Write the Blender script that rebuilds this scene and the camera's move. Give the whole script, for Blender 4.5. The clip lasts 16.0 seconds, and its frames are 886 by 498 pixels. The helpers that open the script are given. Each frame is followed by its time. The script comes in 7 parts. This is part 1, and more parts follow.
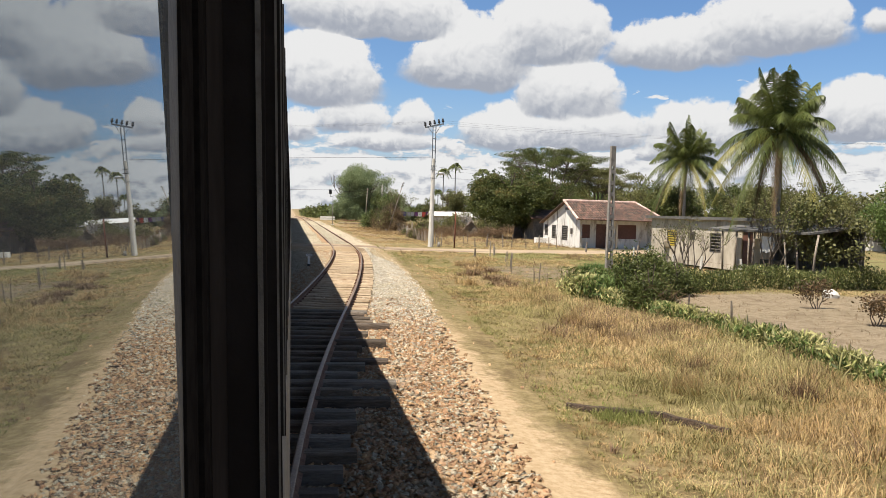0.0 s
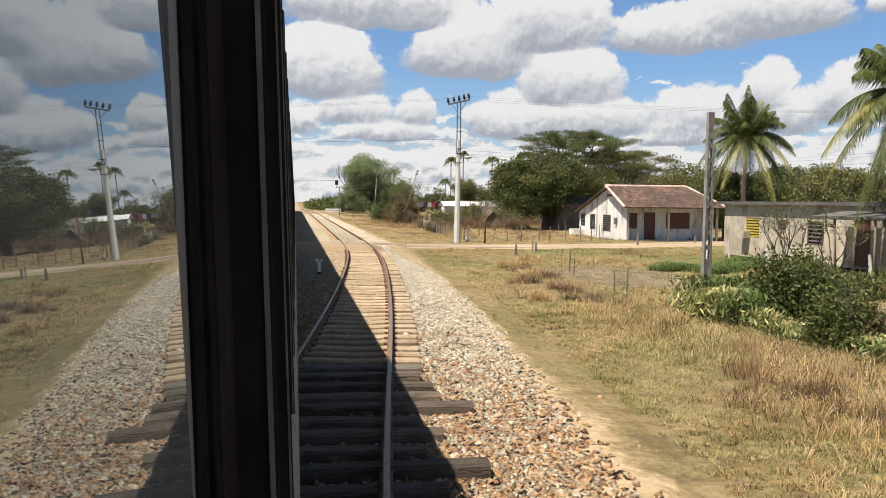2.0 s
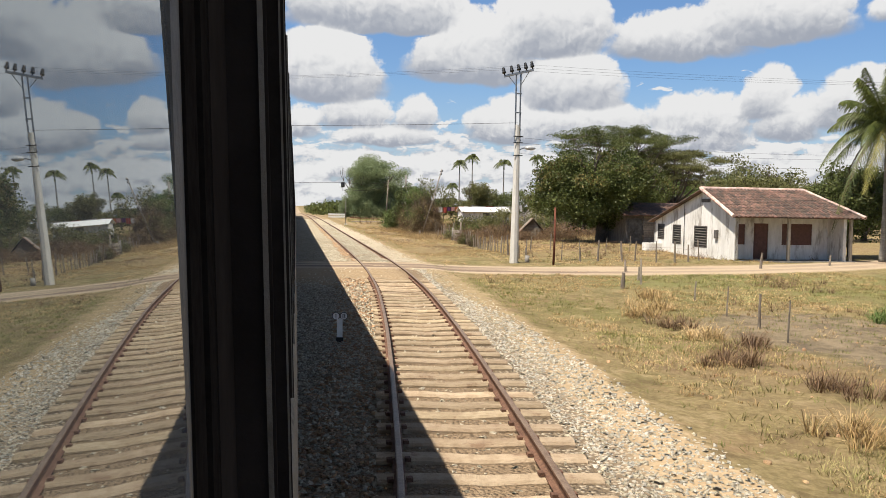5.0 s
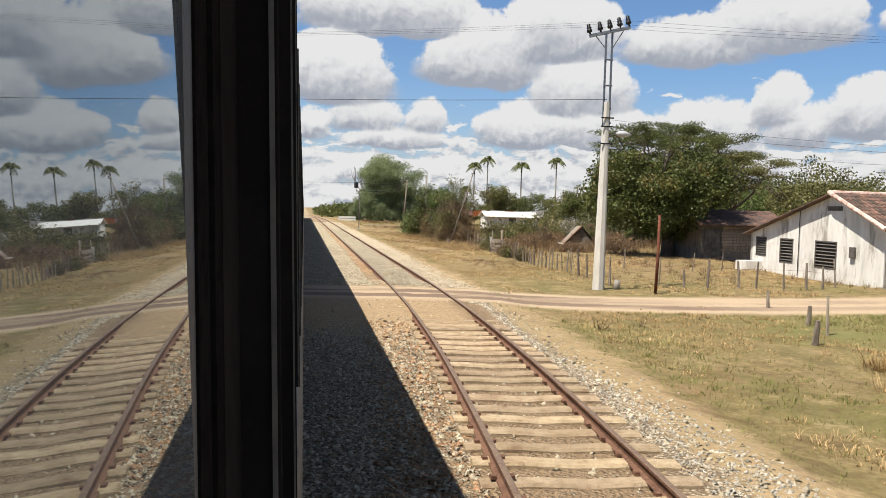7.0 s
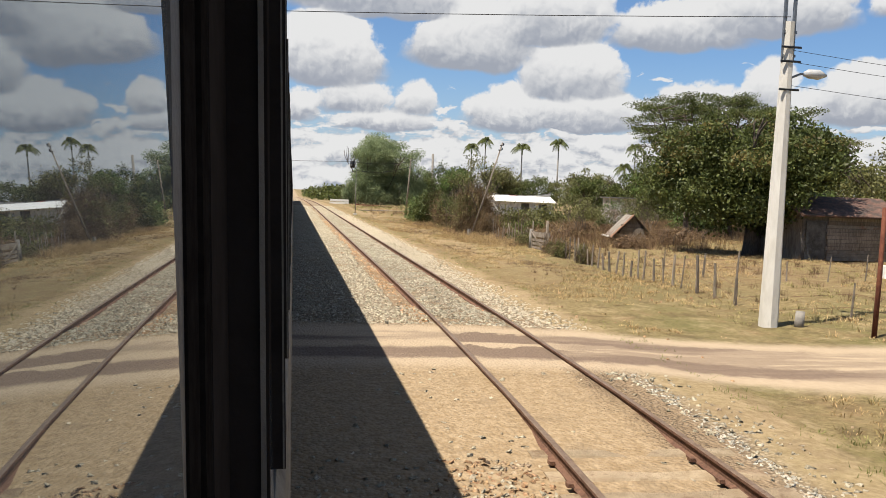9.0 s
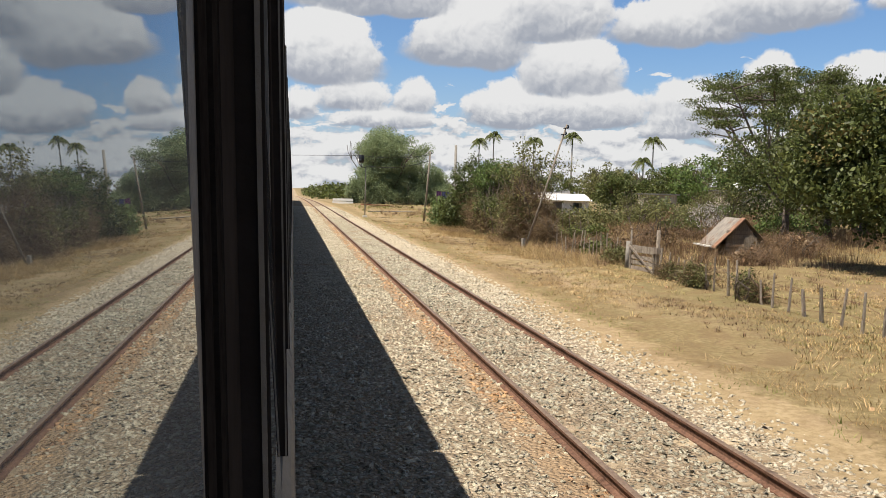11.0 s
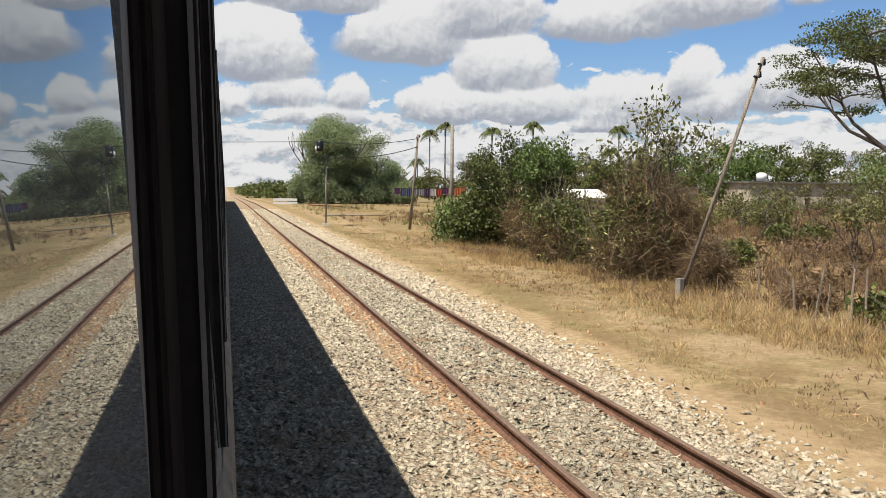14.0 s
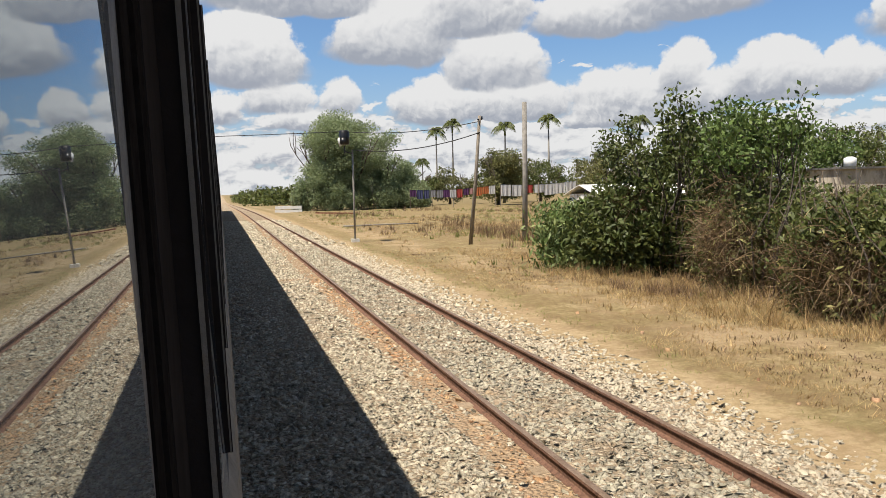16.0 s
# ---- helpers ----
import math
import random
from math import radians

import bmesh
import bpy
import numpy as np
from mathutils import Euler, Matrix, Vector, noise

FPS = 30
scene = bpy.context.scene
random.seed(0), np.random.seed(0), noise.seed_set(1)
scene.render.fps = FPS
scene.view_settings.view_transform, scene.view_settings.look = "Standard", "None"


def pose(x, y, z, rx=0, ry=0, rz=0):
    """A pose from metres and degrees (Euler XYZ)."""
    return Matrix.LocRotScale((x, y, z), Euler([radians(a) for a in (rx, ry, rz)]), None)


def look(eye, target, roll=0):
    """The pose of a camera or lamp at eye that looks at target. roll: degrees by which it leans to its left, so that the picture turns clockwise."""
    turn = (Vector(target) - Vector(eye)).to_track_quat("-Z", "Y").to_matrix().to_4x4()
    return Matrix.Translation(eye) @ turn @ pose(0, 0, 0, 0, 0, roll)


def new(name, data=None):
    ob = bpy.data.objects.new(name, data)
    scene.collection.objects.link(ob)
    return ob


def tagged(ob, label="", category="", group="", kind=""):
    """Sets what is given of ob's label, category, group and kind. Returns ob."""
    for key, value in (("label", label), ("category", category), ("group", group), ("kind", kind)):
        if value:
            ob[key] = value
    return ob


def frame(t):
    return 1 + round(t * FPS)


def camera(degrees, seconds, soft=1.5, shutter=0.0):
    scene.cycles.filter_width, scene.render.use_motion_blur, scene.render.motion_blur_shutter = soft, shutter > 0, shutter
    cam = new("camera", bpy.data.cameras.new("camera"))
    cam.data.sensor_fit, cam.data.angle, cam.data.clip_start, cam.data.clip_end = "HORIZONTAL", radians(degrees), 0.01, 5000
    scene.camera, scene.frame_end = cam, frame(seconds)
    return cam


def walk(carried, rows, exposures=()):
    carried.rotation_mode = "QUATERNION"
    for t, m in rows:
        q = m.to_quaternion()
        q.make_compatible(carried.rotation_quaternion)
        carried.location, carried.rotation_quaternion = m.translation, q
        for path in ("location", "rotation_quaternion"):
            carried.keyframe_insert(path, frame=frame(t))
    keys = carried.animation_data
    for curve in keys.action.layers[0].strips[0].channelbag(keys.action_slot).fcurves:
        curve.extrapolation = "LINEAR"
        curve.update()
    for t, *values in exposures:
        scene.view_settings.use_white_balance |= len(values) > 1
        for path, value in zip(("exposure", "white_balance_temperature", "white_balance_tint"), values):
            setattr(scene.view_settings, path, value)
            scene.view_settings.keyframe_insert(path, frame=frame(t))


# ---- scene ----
def run(t):
    """Metres that the train has gone after t seconds."""
    return 0.00135 + t * (4.00149 + t * (0.080618 + t * (0.0034283 - t * 0.00013987)))


cam = camera(57.0, 16.0, 0.85)
PATH = [
    (0.0, pose(0.0000, run(0.0), 2.5, 87.392, -1.720, -10.554)),
    (0.5, pose(0.0000, run(0.5), 2.5, 87.091, -0.880, -10.372)),
    (1.0, pose(0.0000, run(1.0), 2.5, 86.863, -0.417, -10.253)),
    (1.5, pose(0.0000, run(1.5), 2.5, 86.688, -0.418, -10.289)),
    (2.0, pose(0.0000, run(2.0), 2.5, 86.667, -0.591, -10.274)),
    (2.5, pose(0.0000, run(2.5), 2.5, 86.711, -0.857, -10.310)),
    (3.0, pose(0.0000, run(3.0), 2.5, 86.767, -1.094, -10.137)),
    (3.5, pose(0.0000, run(3.5), 2.5, 86.866, -1.077, -10.127)),
    (4.0, pose(0.0000, run(4.0), 2.5, 86.891, -0.960, -10.259)),
    (6.5, pose(0.0000, run(6.5), 2.5, 87.228, -1.352, -9.812)),
    (7.0, pose(0.0000, run(7.0), 2.5, 87.252, -1.785, -9.666)),
    (7.5, pose(0.0000, run(7.5), 2.5, 87.002, -1.724, -9.747)),
    (8.0, pose(0.0000, run(8.0), 2.5, 86.680, -1.212, -10.005)),
    (8.5, pose(0.0000, run(8.5), 2.5, 86.313, -1.238, -10.474)),
    (9.0, pose(0.0000, run(9.0), 2.5, 86.081, -2.185, -10.404)),
    (9.5, pose(0.0000, run(9.5), 2.5, 86.031, -1.736, -9.948)),
    (12.0, pose(-0.0140, run(12.0), 2.5, 85.391, -1.130, -12.216)),
    (12.5, pose(-0.0140, run(12.5), 2.5, 84.522, -0.732, -13.991)),
    (13.0, pose(-0.0140, run(13.0), 2.5, 84.670, -0.837, -14.774)),
    (13.5, pose(-0.0140, run(13.5), 2.5, 85.224, -1.173, -14.983)),
    (14.0, pose(-0.0140, run(14.0), 2.5, 85.697, -0.682, -14.921)),
    (14.5, pose(-0.0140, run(14.5), 2.5, 85.802, 0.419, -15.222)),
    (15.0, pose(-0.0140, run(15.0), 2.5, 85.686, 0.931, -15.334)),
    (15.5, pose(-0.0140, run(15.5), 2.5, 85.632, 1.060, -15.291)),
    (16.0, pose(-0.0140, run(16.0), 2.5, 85.741, 1.336, -15.229)),
]
walk(cam, PATH, [(0.0, 0.92), (4.0, 0.91), (7.0, 0.87), (16.0, 0.86)])

# ---- light ----
SUN_AZ, SUN_EL = 245.0, 64.0            # compass degrees, clockwise from +y
world = bpy.data.worlds.new("sky")
scene.world = world
world.use_nodes = True


class Net:
    """Short-hand for node trees."""

    def __init__(self, tree):
        self.t = tree

    def node(self, kind, ins=(), **props):
        n = self.t.nodes.new(kind)
        for key, value in props.items():
            setattr(n, key, value)
        for key, value in dict(ins).items():
            if isinstance(value, bpy.types.NodeSocket):
                self.t.links.new(value, n.inputs[key])
            else:
                n.inputs[key].default_value = value
        return n

    def math(self, op, a, b=0.0, c=0.0, clamp=False):
        return self.node("ShaderNodeMath", {0: a, 1: b, 2: c}, operation=op, use_clamp=clamp).outputs[0]

    def vec(self, op, a, b=(0, 0, 0)):
        n = self.node("ShaderNodeVectorMath", {0: a, 1: b}, operation=op)
        return n.outputs["Value"] if op in ("LENGTH", "DISTANCE", "DOT_PRODUCT") else n.outputs[0]

    def noise(self, v, scale, detail=4.0, rough=0.55, out=0):
        return self.node("ShaderNodeTexNoise", {"Vector": v, "Scale": scale, "Detail": detail, "Roughness": rough}).outputs[out]

    def step(self, v, lo, hi, a=0.0, b=1.0):
        return self.node("ShaderNodeMapRange", {0: v, 1: lo, 2: hi, 3: a, 4: b}, interpolation_type="SMOOTHSTEP").outputs[0]

    def mix(self, f, a, b, blend="MIX"):
        n = self.node("ShaderNodeMix", data_type="RGBA", blend_type=blend)
        for key, value in ((0, f), (6, a), (7, b)):
            if isinstance(value, bpy.types.NodeSocket):
                self.t.links.new(value, n.inputs[key])
            elif key == 0:
                n.inputs[0].default_value = value
            else:
                n.inputs[key].default_value = (*value, 1)
        return n.outputs[2]

    def xyz(self, v):
        return self.node("ShaderNodeSeparateXYZ", {0: v}).outputs

    def join(self, x, y, z=0.0):
        return self.node("ShaderNodeCombineXYZ", {0: x, 1: y, 2: z}).outputs[0]


# cumulus: bearing of the middle, height of the flat base, half width, rise of the dome, in degrees
CLOUDS = [
    (2.2, 7.9, 4.2, 4.6), (5.6, 12.5, 7.2, 3.8), (12.1, 9.3, 5.0, 4.4), (17.2, 11.0, 4.6, 4.6), (25.9, 10.5, 5.2, 2.9), (31.9, 11.4, 5.2, 3.8),
    (19.0, 7.4, 4.0, 3.7), (14.6, 4.9, 3.2, 2.9), (20.0, 5.0, 4.6, 2.8), (27.5, 5.1, 3.9, 3.0), (4.1, 5.7, 3.0, 2.4), (8.1, 5.6, 1.6, 2.0),
    (0.2, 4.9, 1.7, 1.9), (37.2, 5.8, 3.3, 3.5), (31.6, 6.4, 1.9, 3.1), (38.6, 11.8, 1.4, 1.2), (33.2, 5.0, 2.5, 2.6), (41.5, 5.8, 2.4, 2.8),
    (6.0, 4.4, 4.5, 1.5), (27.0, 4.2, 5.0, 1.6), (-9.0, 9.5, 6.0, 4.2), (48.0, 9.0, 6.0, 3.6),
]


def sky(tree):
    tree.nodes.clear()
    k = Net(tree)
    way = k.node("ShaderNodeTexCoord").outputs["Generated"]
    x, y, z = k.xyz(k.vec("NORMALIZE", way))
    az = k.math("MULTIPLY", k.math("ARCTAN2", x, y), 57.29578)
    el = k.math("MULTIPLY", k.math("ARCSINE", z), 57.29578)
    plain = k.join(az, el)
    wob = k.vec("SUBTRACT", k.noise(plain, 0.30, 4.0, 0.55, 1), (0.5, 0.5, 0.5))
    here = k.vec("ADD", plain, k.vec("MULTIPLY", wob, (2.6, 1.1, 0)))

    # rounded heads of the cumulus: small cells on large ones
    def heads(v, scale, detail):
        return k.node("ShaderNodeTexVoronoi", {"Vector": v, "Scale": scale, "Detail": detail, "Roughness": 0.55, "Lacunarity": 2.3, "Smoothness": 0.55},
                      feature="SMOOTH_F1", normalize=True).outputs["Distance"]

    soft = k.vec("ADD", here, k.vec("MULTIPLY", k.vec("SUBTRACT", k.noise(plain, 1.1, 5.0, 0.6, 1), (0.5, 0.5, 0.5)), (0.9, 0.7, 0)))
    nearer = k.step(el, 4.0, 9.0)

    def lumps_at(v):
        return k.math("ADD", k.math("MULTIPLY", heads(v, 0.55, 2.0), nearer), k.math("MULTIPLY", heads(v, 1.05, 2.0), k.math("SUBTRACT", 1.0, nearer)))
    big = lumps_at(soft)
    shifted = lumps_at(k.vec("ADD", soft, (-0.20, 0.34, 0)))

    px, py, _ = k.xyz(here)
    d, total, lift = None, None, None
    for a, e, w, h in CLOUDS:
        q = k.vec("MULTIPLY", k.vec("SUBTRACT", here, (a, e, 0)), (1 / w, 1 / h, 0))
        up = k.xyz(q)[1]
        q = k.vec("MAXIMUM", q, k.vec("MULTIPLY", q, (-1.0, -4.2, 0)))
        v = k.math("MULTIPLY", k.math("SUBTRACT", 1.0, k.vec("LENGTH", q)), 0.45 * h + 0.25 * w)
        d = v if d is None else k.math("MAXIMUM", d, v)
        share = k.math("POWER", k.math("MAXIMUM", k.math("ADD", v, 0.35), 0.0005), 2.5)
        total = share if total is None else k.math("ADD", total, share)
        lift = k.math("MULTIPLY", share, up) if lift is None else k.math("MULTIPLY_ADD", share, up, lift)
    rise = k.math("DIVIDE", lift, total)                       # 0 at a cloud's base, 1 at its top

    # the far fields of cloud run together into bands towards the horizon
    def bands(v):
        return k.noise(k.join(k.math("MULTIPLY", px, 0.34), k.math("MULTIPLY", v, 0.90), 3.1), 1.0, 4.0, 0.55)
    band = bands(py)
    low = k.math("MULTIPLY", k.math("SUBTRACT", k.math("ADD", k.math("MULTIPLY", band, 1.9), k.step(py, 6.8, 3.0, -0.40, 0.40)), 0.98), 2.2)
    # unseen cloud overhead, added to dim and neutralise the light from the sky
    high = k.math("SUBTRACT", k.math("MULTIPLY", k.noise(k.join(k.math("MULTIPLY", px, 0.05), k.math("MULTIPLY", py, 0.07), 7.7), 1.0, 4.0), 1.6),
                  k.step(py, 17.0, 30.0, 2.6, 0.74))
    low_rise = k.math("MULTIPLY_ADD", k.math("SUBTRACT", band, bands(k.math("ADD", py, 0.5))), 2.2, 0.42)
    f = k.step(k.math("SUBTRACT", d, low), -0.25, 0.35)
    rise = k.math("ADD", k.math("MULTIPLY", rise, f), k.math("MULTIPLY", low_rise, k.math("SUBTRACT", 1.0, f)))
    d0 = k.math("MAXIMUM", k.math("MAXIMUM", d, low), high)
    fray = k.math("SUBTRACT", k.noise(plain, 1.6, 6.0, 0.62), 0.5)
    swell = k.math("ADD", k.math("MULTIPLY", k.math("SUBTRACT", 0.385, big), 2.3), k.math("MULTIPLY", fray, 0.8))
    swell = k.math("MINIMUM", swell, 0.55)
    edge = k.math("MULTIPLY_ADD", swell, k.math("MULTIPLY", k.step(d0, -0.50, 0.15), k.step(rise, -0.12, 0.22, 0.3, 1.0)), d0)
    # crisp heads, frayed bases
    alpha = k.step(k.math("DIVIDE", edge, k.step(rise, 0.0, 0.45, 1.1, 0.40)), -0.10, 0.85)
    relief = k.math("ADD", k.math("MULTIPLY", k.math("SUBTRACT", shifted, big), 1.0), k.math("MULTIPLY", fray, 0.16))
    tone = k.step(k.math("ADD", rise, relief), -0.15, 0.50)
    col = k.mix(tone, (0.43, 0.465, 0.54), (0.95, 0.95, 0.95))
    # the added overhead cloud is kept dim grey, for less blue fill light
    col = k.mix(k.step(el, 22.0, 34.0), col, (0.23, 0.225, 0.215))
    blue = k.node("ShaderNodeTexSky", sky_type="NISHITA", sun_disc=False, sun_elevation=radians(SUN_EL),
                  sun_rotation=radians(SUN_AZ), air_density=1.0, dust_density=0.6, ozone_density=2.5).outputs[0]
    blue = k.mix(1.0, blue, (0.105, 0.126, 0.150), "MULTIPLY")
    haze = k.step(el, 10.0, 0.0, 0.0, 0.6)
    blue = k.mix(haze, blue, (0.56, 0.65, 0.78))
    ground = k.step(z, -0.02, 0.0)
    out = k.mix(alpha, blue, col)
    out = k.mix(ground, (0.30, 0.26, 0.18), out)
    bg = k.node("ShaderNodeBackground", {"Color": out, "Strength": 0.46})
    w = k.node("ShaderNodeOutputWorld", {"Surface": bg.outputs[0]})
    return w


sky(world.node_tree)
sun = new("sun", bpy.data.lights.new("sun", "SUN"))
sun.data.energy, sun.data.angle, sun.data.color = 5.0, radians(0.55), (1.0, 0.915, 0.80)
a_, e_ = radians(SUN_AZ), radians(SUN_EL)
sun.matrix_world = look((0, 0, 60), Vector((0, 0, 60)) - Vector((math.sin(a_) * math.cos(e_), math.cos(a_) * math.cos(e_), math.sin(e_))))


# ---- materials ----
COLOUR_SCALE = 0.64                            # scales all base colours down, to deepen shade under the raised exposure


def material(name, dark, light, scale=8.0, rough=0.8, metal=0.0, bump=0.15, bump_scale=60.0, stain=None, stain_scale=1.2,
             stain_at=0.58, island=0.0, thing=0.0, spec=0.4, through_light=0.0, stretch=(1, 1, 1)):
    dark, light, stain = (tuple(c * COLOUR_SCALE for c in v) if v else v for v in (dark, light, stain))
    m = bpy.data.materials.new(name)
    m.use_nodes = True
    k = Net(m.node_tree)
    b = m.node_tree.nodes["Principled BSDF"]
    geo = k.node("ShaderNodeNewGeometry")
    at = k.vec("MULTIPLY", geo.outputs["Position"], stretch)
    f = k.math("ADD", k.math("MULTIPLY", k.noise(at, scale, 5.0, 0.65), 0.7), k.math("MULTIPLY", k.noise(at, scale * 0.13, 2.0), 0.3))
    col = k.mix(k.step(f, 0.34, 0.66), dark, light)
    if stain:
        col = k.mix(k.step(k.noise(at, stain_scale, 6.0, 0.68), stain_at - 0.06, stain_at + 0.1, 0.0, 0.85), col, stain)
    for amount, value in ((island, geo.outputs["Random Per Island"]),
                          (thing, k.node("ShaderNodeObjectInfo").outputs["Random"] if thing else None)):
        if amount:
            hsv = k.node("ShaderNodeHueSaturation", {"Color": col, "Value": k.math("MULTIPLY_ADD", value, 2 * amount, 1 - amount),
                                                     "Hue": k.math("MULTIPLY_ADD", k.math("FRACT", k.math("MULTIPLY", value, 7.3)), 0.05 * amount, 0.5 - 0.025 * amount)})
            col = hsv.outputs[0]
    m.node_tree.links.new(col, b.inputs["Base Color"])
    b.inputs["Roughness"].default_value, b.inputs["Metallic"].default_value = rough, metal
    b.inputs["Specular IOR Level"].default_value = spec
    if bump:
        n = k.node("ShaderNodeBump", {"Strength": 1.0, "Distance": bump * 0.1, "Height": k.noise(at, bump_scale, 4.0, 0.7)})
        m.node_tree.links.new(n.outputs[0], b.inputs["Normal"])
    if through_light:
        tr = k.node("ShaderNodeBsdfTranslucent", {"Color": col})
        mx = k.node("ShaderNodeMixShader", {0: through_light, 1: b.outputs[0], 2: tr.outputs[0]})
        m.node_tree.links.new(mx.outputs[0], m.node_tree.nodes["Material Output"].inputs[0])
    return m


M = {}
M["stone"] = material("ballast_stone", (0.58, 0.50, 0.355), (0.90, 0.80, 0.605), 14, 0.9, bump=0.2, bump_scale=90, island=0.26, stain=(0.56, 0.36, 0.20), stain_scale=0.8, stain_at=0.62)
M["grey_stone"] = material("grey_brown_stone", (0.50, 0.445, 0.325), (0.80, 0.725, 0.555), 14, 0.9, bump=0.2, bump_scale=90, island=0.3, stain=(0.48, 0.33, 0.20), stain_scale=1.2, stain_at=0.58)
M["pale_stone"] = material("pale_dusty_stone", (0.72, 0.615, 0.445), (0.96, 0.845, 0.645), 14, 0.9, bump=0.2, bump_scale=90, island=0.13, stain=(0.62, 0.47, 0.30), stain_scale=1.2, stain_at=0.64)
M["shoulder"] = material("pale_grey_stone", (0.66, 0.605, 0.49), (0.98, 0.92, 0.785), 14, 0.9, bump=0.2, bump_scale=90, island=0.20, stain=(0.62, 0.50, 0.36), stain_scale=1.4, stain_at=0.62)
M["tan_stone"] = material("brown_stained_stone", (0.44, 0.235, 0.115), (0.80, 0.53, 0.30), 14, 0.9, bump=0.2, bump_scale=90, island=0.28, stain=(0.82, 0.68, 0.50), stain_scale=2.0, stain_at=0.58)
M["red_stone"] = material("rust_stained_stone", (0.62, 0.34, 0.165), (0.88, 0.58, 0.33), 14, 0.9, bump=0.2, bump_scale=90, island=0.3, stain=(0.55, 0.42, 0.28), stain_scale=2.0, stain_at=0.60)
M["rust"] = material("rusty_rail_steel", (0.13, 0.064, 0.040), (0.29, 0.155, 0.098), 20, 0.85, 0.1, 0.1, 120)
M["shine"] = material("worn_rail_head", (0.30, 0.28, 0.27), (0.50, 0.48, 0.46), 30, 0.32, 0.9, 0.02)
M["head"] = material("dull_rail_head", (0.24, 0.155, 0.10), (0.42, 0.30, 0.21), 30, 0.48, 0.4, 0.03)
M["concrete_tie"] = material("dusty_concrete", (0.42, 0.31, 0.19), (0.66, 0.52, 0.35), 6, 0.9, bump=0.2, thing=0.18, stain=(0.30, 0.19, 0.11), stain_scale=3.0)
M["wood_tie"] = material("tarred_timber", (0.10, 0.075, 0.054), (0.26, 0.20, 0.15), 9, 0.85, bump=0.35, bump_scale=30, thing=0.35, stretch=(0.3, 3, 1))
M["grey_tie"] = material("weathered_timber", (0.16, 0.138, 0.112), (0.35, 0.305, 0.25), 9, 0.85, bump=0.35, bump_scale=30, thing=0.2, stretch=(0.3, 3, 1))
M["brown_timber"] = material("brown_weathered_timber", (0.06, 0.042, 0.03), (0.19, 0.125, 0.085), 9, 0.9, bump=0.35, bump_scale=30, stretch=(0.5, 3, 1))
M["paint"] = material("dark_carriage_paint", (0.030, 0.026, 0.024), (0.050, 0.044, 0.041), 5, 0.7, bump=0.02, spec=0.0)
M["rubber"] = material("black_rubber_seal", (0.016, 0.014, 0.013), (0.030, 0.027, 0.025), 40, 0.8, bump=0.02, spec=0.0)
M["trim"] = material("grey_window_trim", (0.12, 0.12, 0.117), (0.19, 0.187, 0.18), 12, 0.7, 0.0, 0.03)
M["skirt"] = material("grey_lower_side", (0.20, 0.185, 0.155), (0.32, 0.30, 0.26), 6, 0.7, bump=0.03, stain=(0.06, 0.05, 0.045), stain_scale=5.0)
M["plaster"] = material("stained_white_plaster", (0.90, 0.87, 0.80), (1.15, 1.13, 1.07), 3, 0.9, bump=0.1, stain=(0.42, 0.38, 0.32), stain_scale=1.7, stain_at=0.575, stretch=(1, 1, 0.30))
M["cream"] = material("cream_plaster", (0.52, 0.45, 0.345), (0.80, 0.71, 0.565), 2, 0.9, bump=0.1, stain=(0.30, 0.26, 0.21), stain_scale=1.1, stain_at=0.54, stretch=(1, 1, 0.5))
M["tile"] = material("clay_roof_tile", (0.11, 0.062, 0.046), (0.27, 0.155, 0.115), 5, 0.85, bump=0.1, thing=0.3, stain=(0.075, 0.06, 0.05), stain_scale=2.4, stain_at=0.49)
M["ridge"] = material("clay_ridge_tile", (0.66, 0.42, 0.34), (0.95, 0.74, 0.64), 5, 0.85, bump=0.1, thing=0.2)
M["door"] = material("brown_painted_wood", (0.15, 0.065, 0.045), (0.22, 0.10, 0.07), 6, 0.6, bump=0.05)
M["shutter"] = material("grey_brown_shutter", (0.10, 0.09, 0.08), (0.20, 0.18, 0.16), 6, 0.7, thing=0.15)
M["yellow"] = material("yellow_paint", (0.60, 0.44, 0.05), (0.72, 0.55, 0.10), 6, 0.6)
M["slabroof"] = material("grey_concrete_roof", (0.12, 0.115, 0.11), (0.23, 0.22, 0.20), 3, 0.9, stain=(0.07, 0.065, 0.06))
M["pole"] = material("pale_concrete", (0.74, 0.71, 0.63), (0.93, 0.90, 0.82), 4, 0.85, bump=0.05, stain=(0.42, 0.40, 0.36), stain_scale=2.0, stain_at=0.64, stretch=(1, 1, 0.3))
M["oldpole"] = material("weathered_concrete", (0.26, 0.24, 0.21), (0.44, 0.41, 0.36), 5, 0.9, bump=0.1)
M["steel"] = material("galvanised_steel", (0.22, 0.24, 0.26), (0.34, 0.36, 0.38), 10, 0.45, 0.6, 0.02)
M["black"] = material("black_enamel", (0.010, 0.010, 0.011), (0.022, 0.022, 0.022), 10, 0.35, bump=0.0)
M["white"] = material("white_paint", (0.95, 0.94, 0.90), (1.10, 1.09, 1.06), 8, 0.7, bump=0.03)
M["glass_lamp"] = material("lamp_glass", (0.55, 0.56, 0.56), (0.68, 0.69, 0.69), 10, 0.2, bump=0.0)
M["rustpost"] = material("red_rust", (0.16, 0.05, 0.03), (0.30, 0.11, 0.06), 8, 0.85, 0.2)
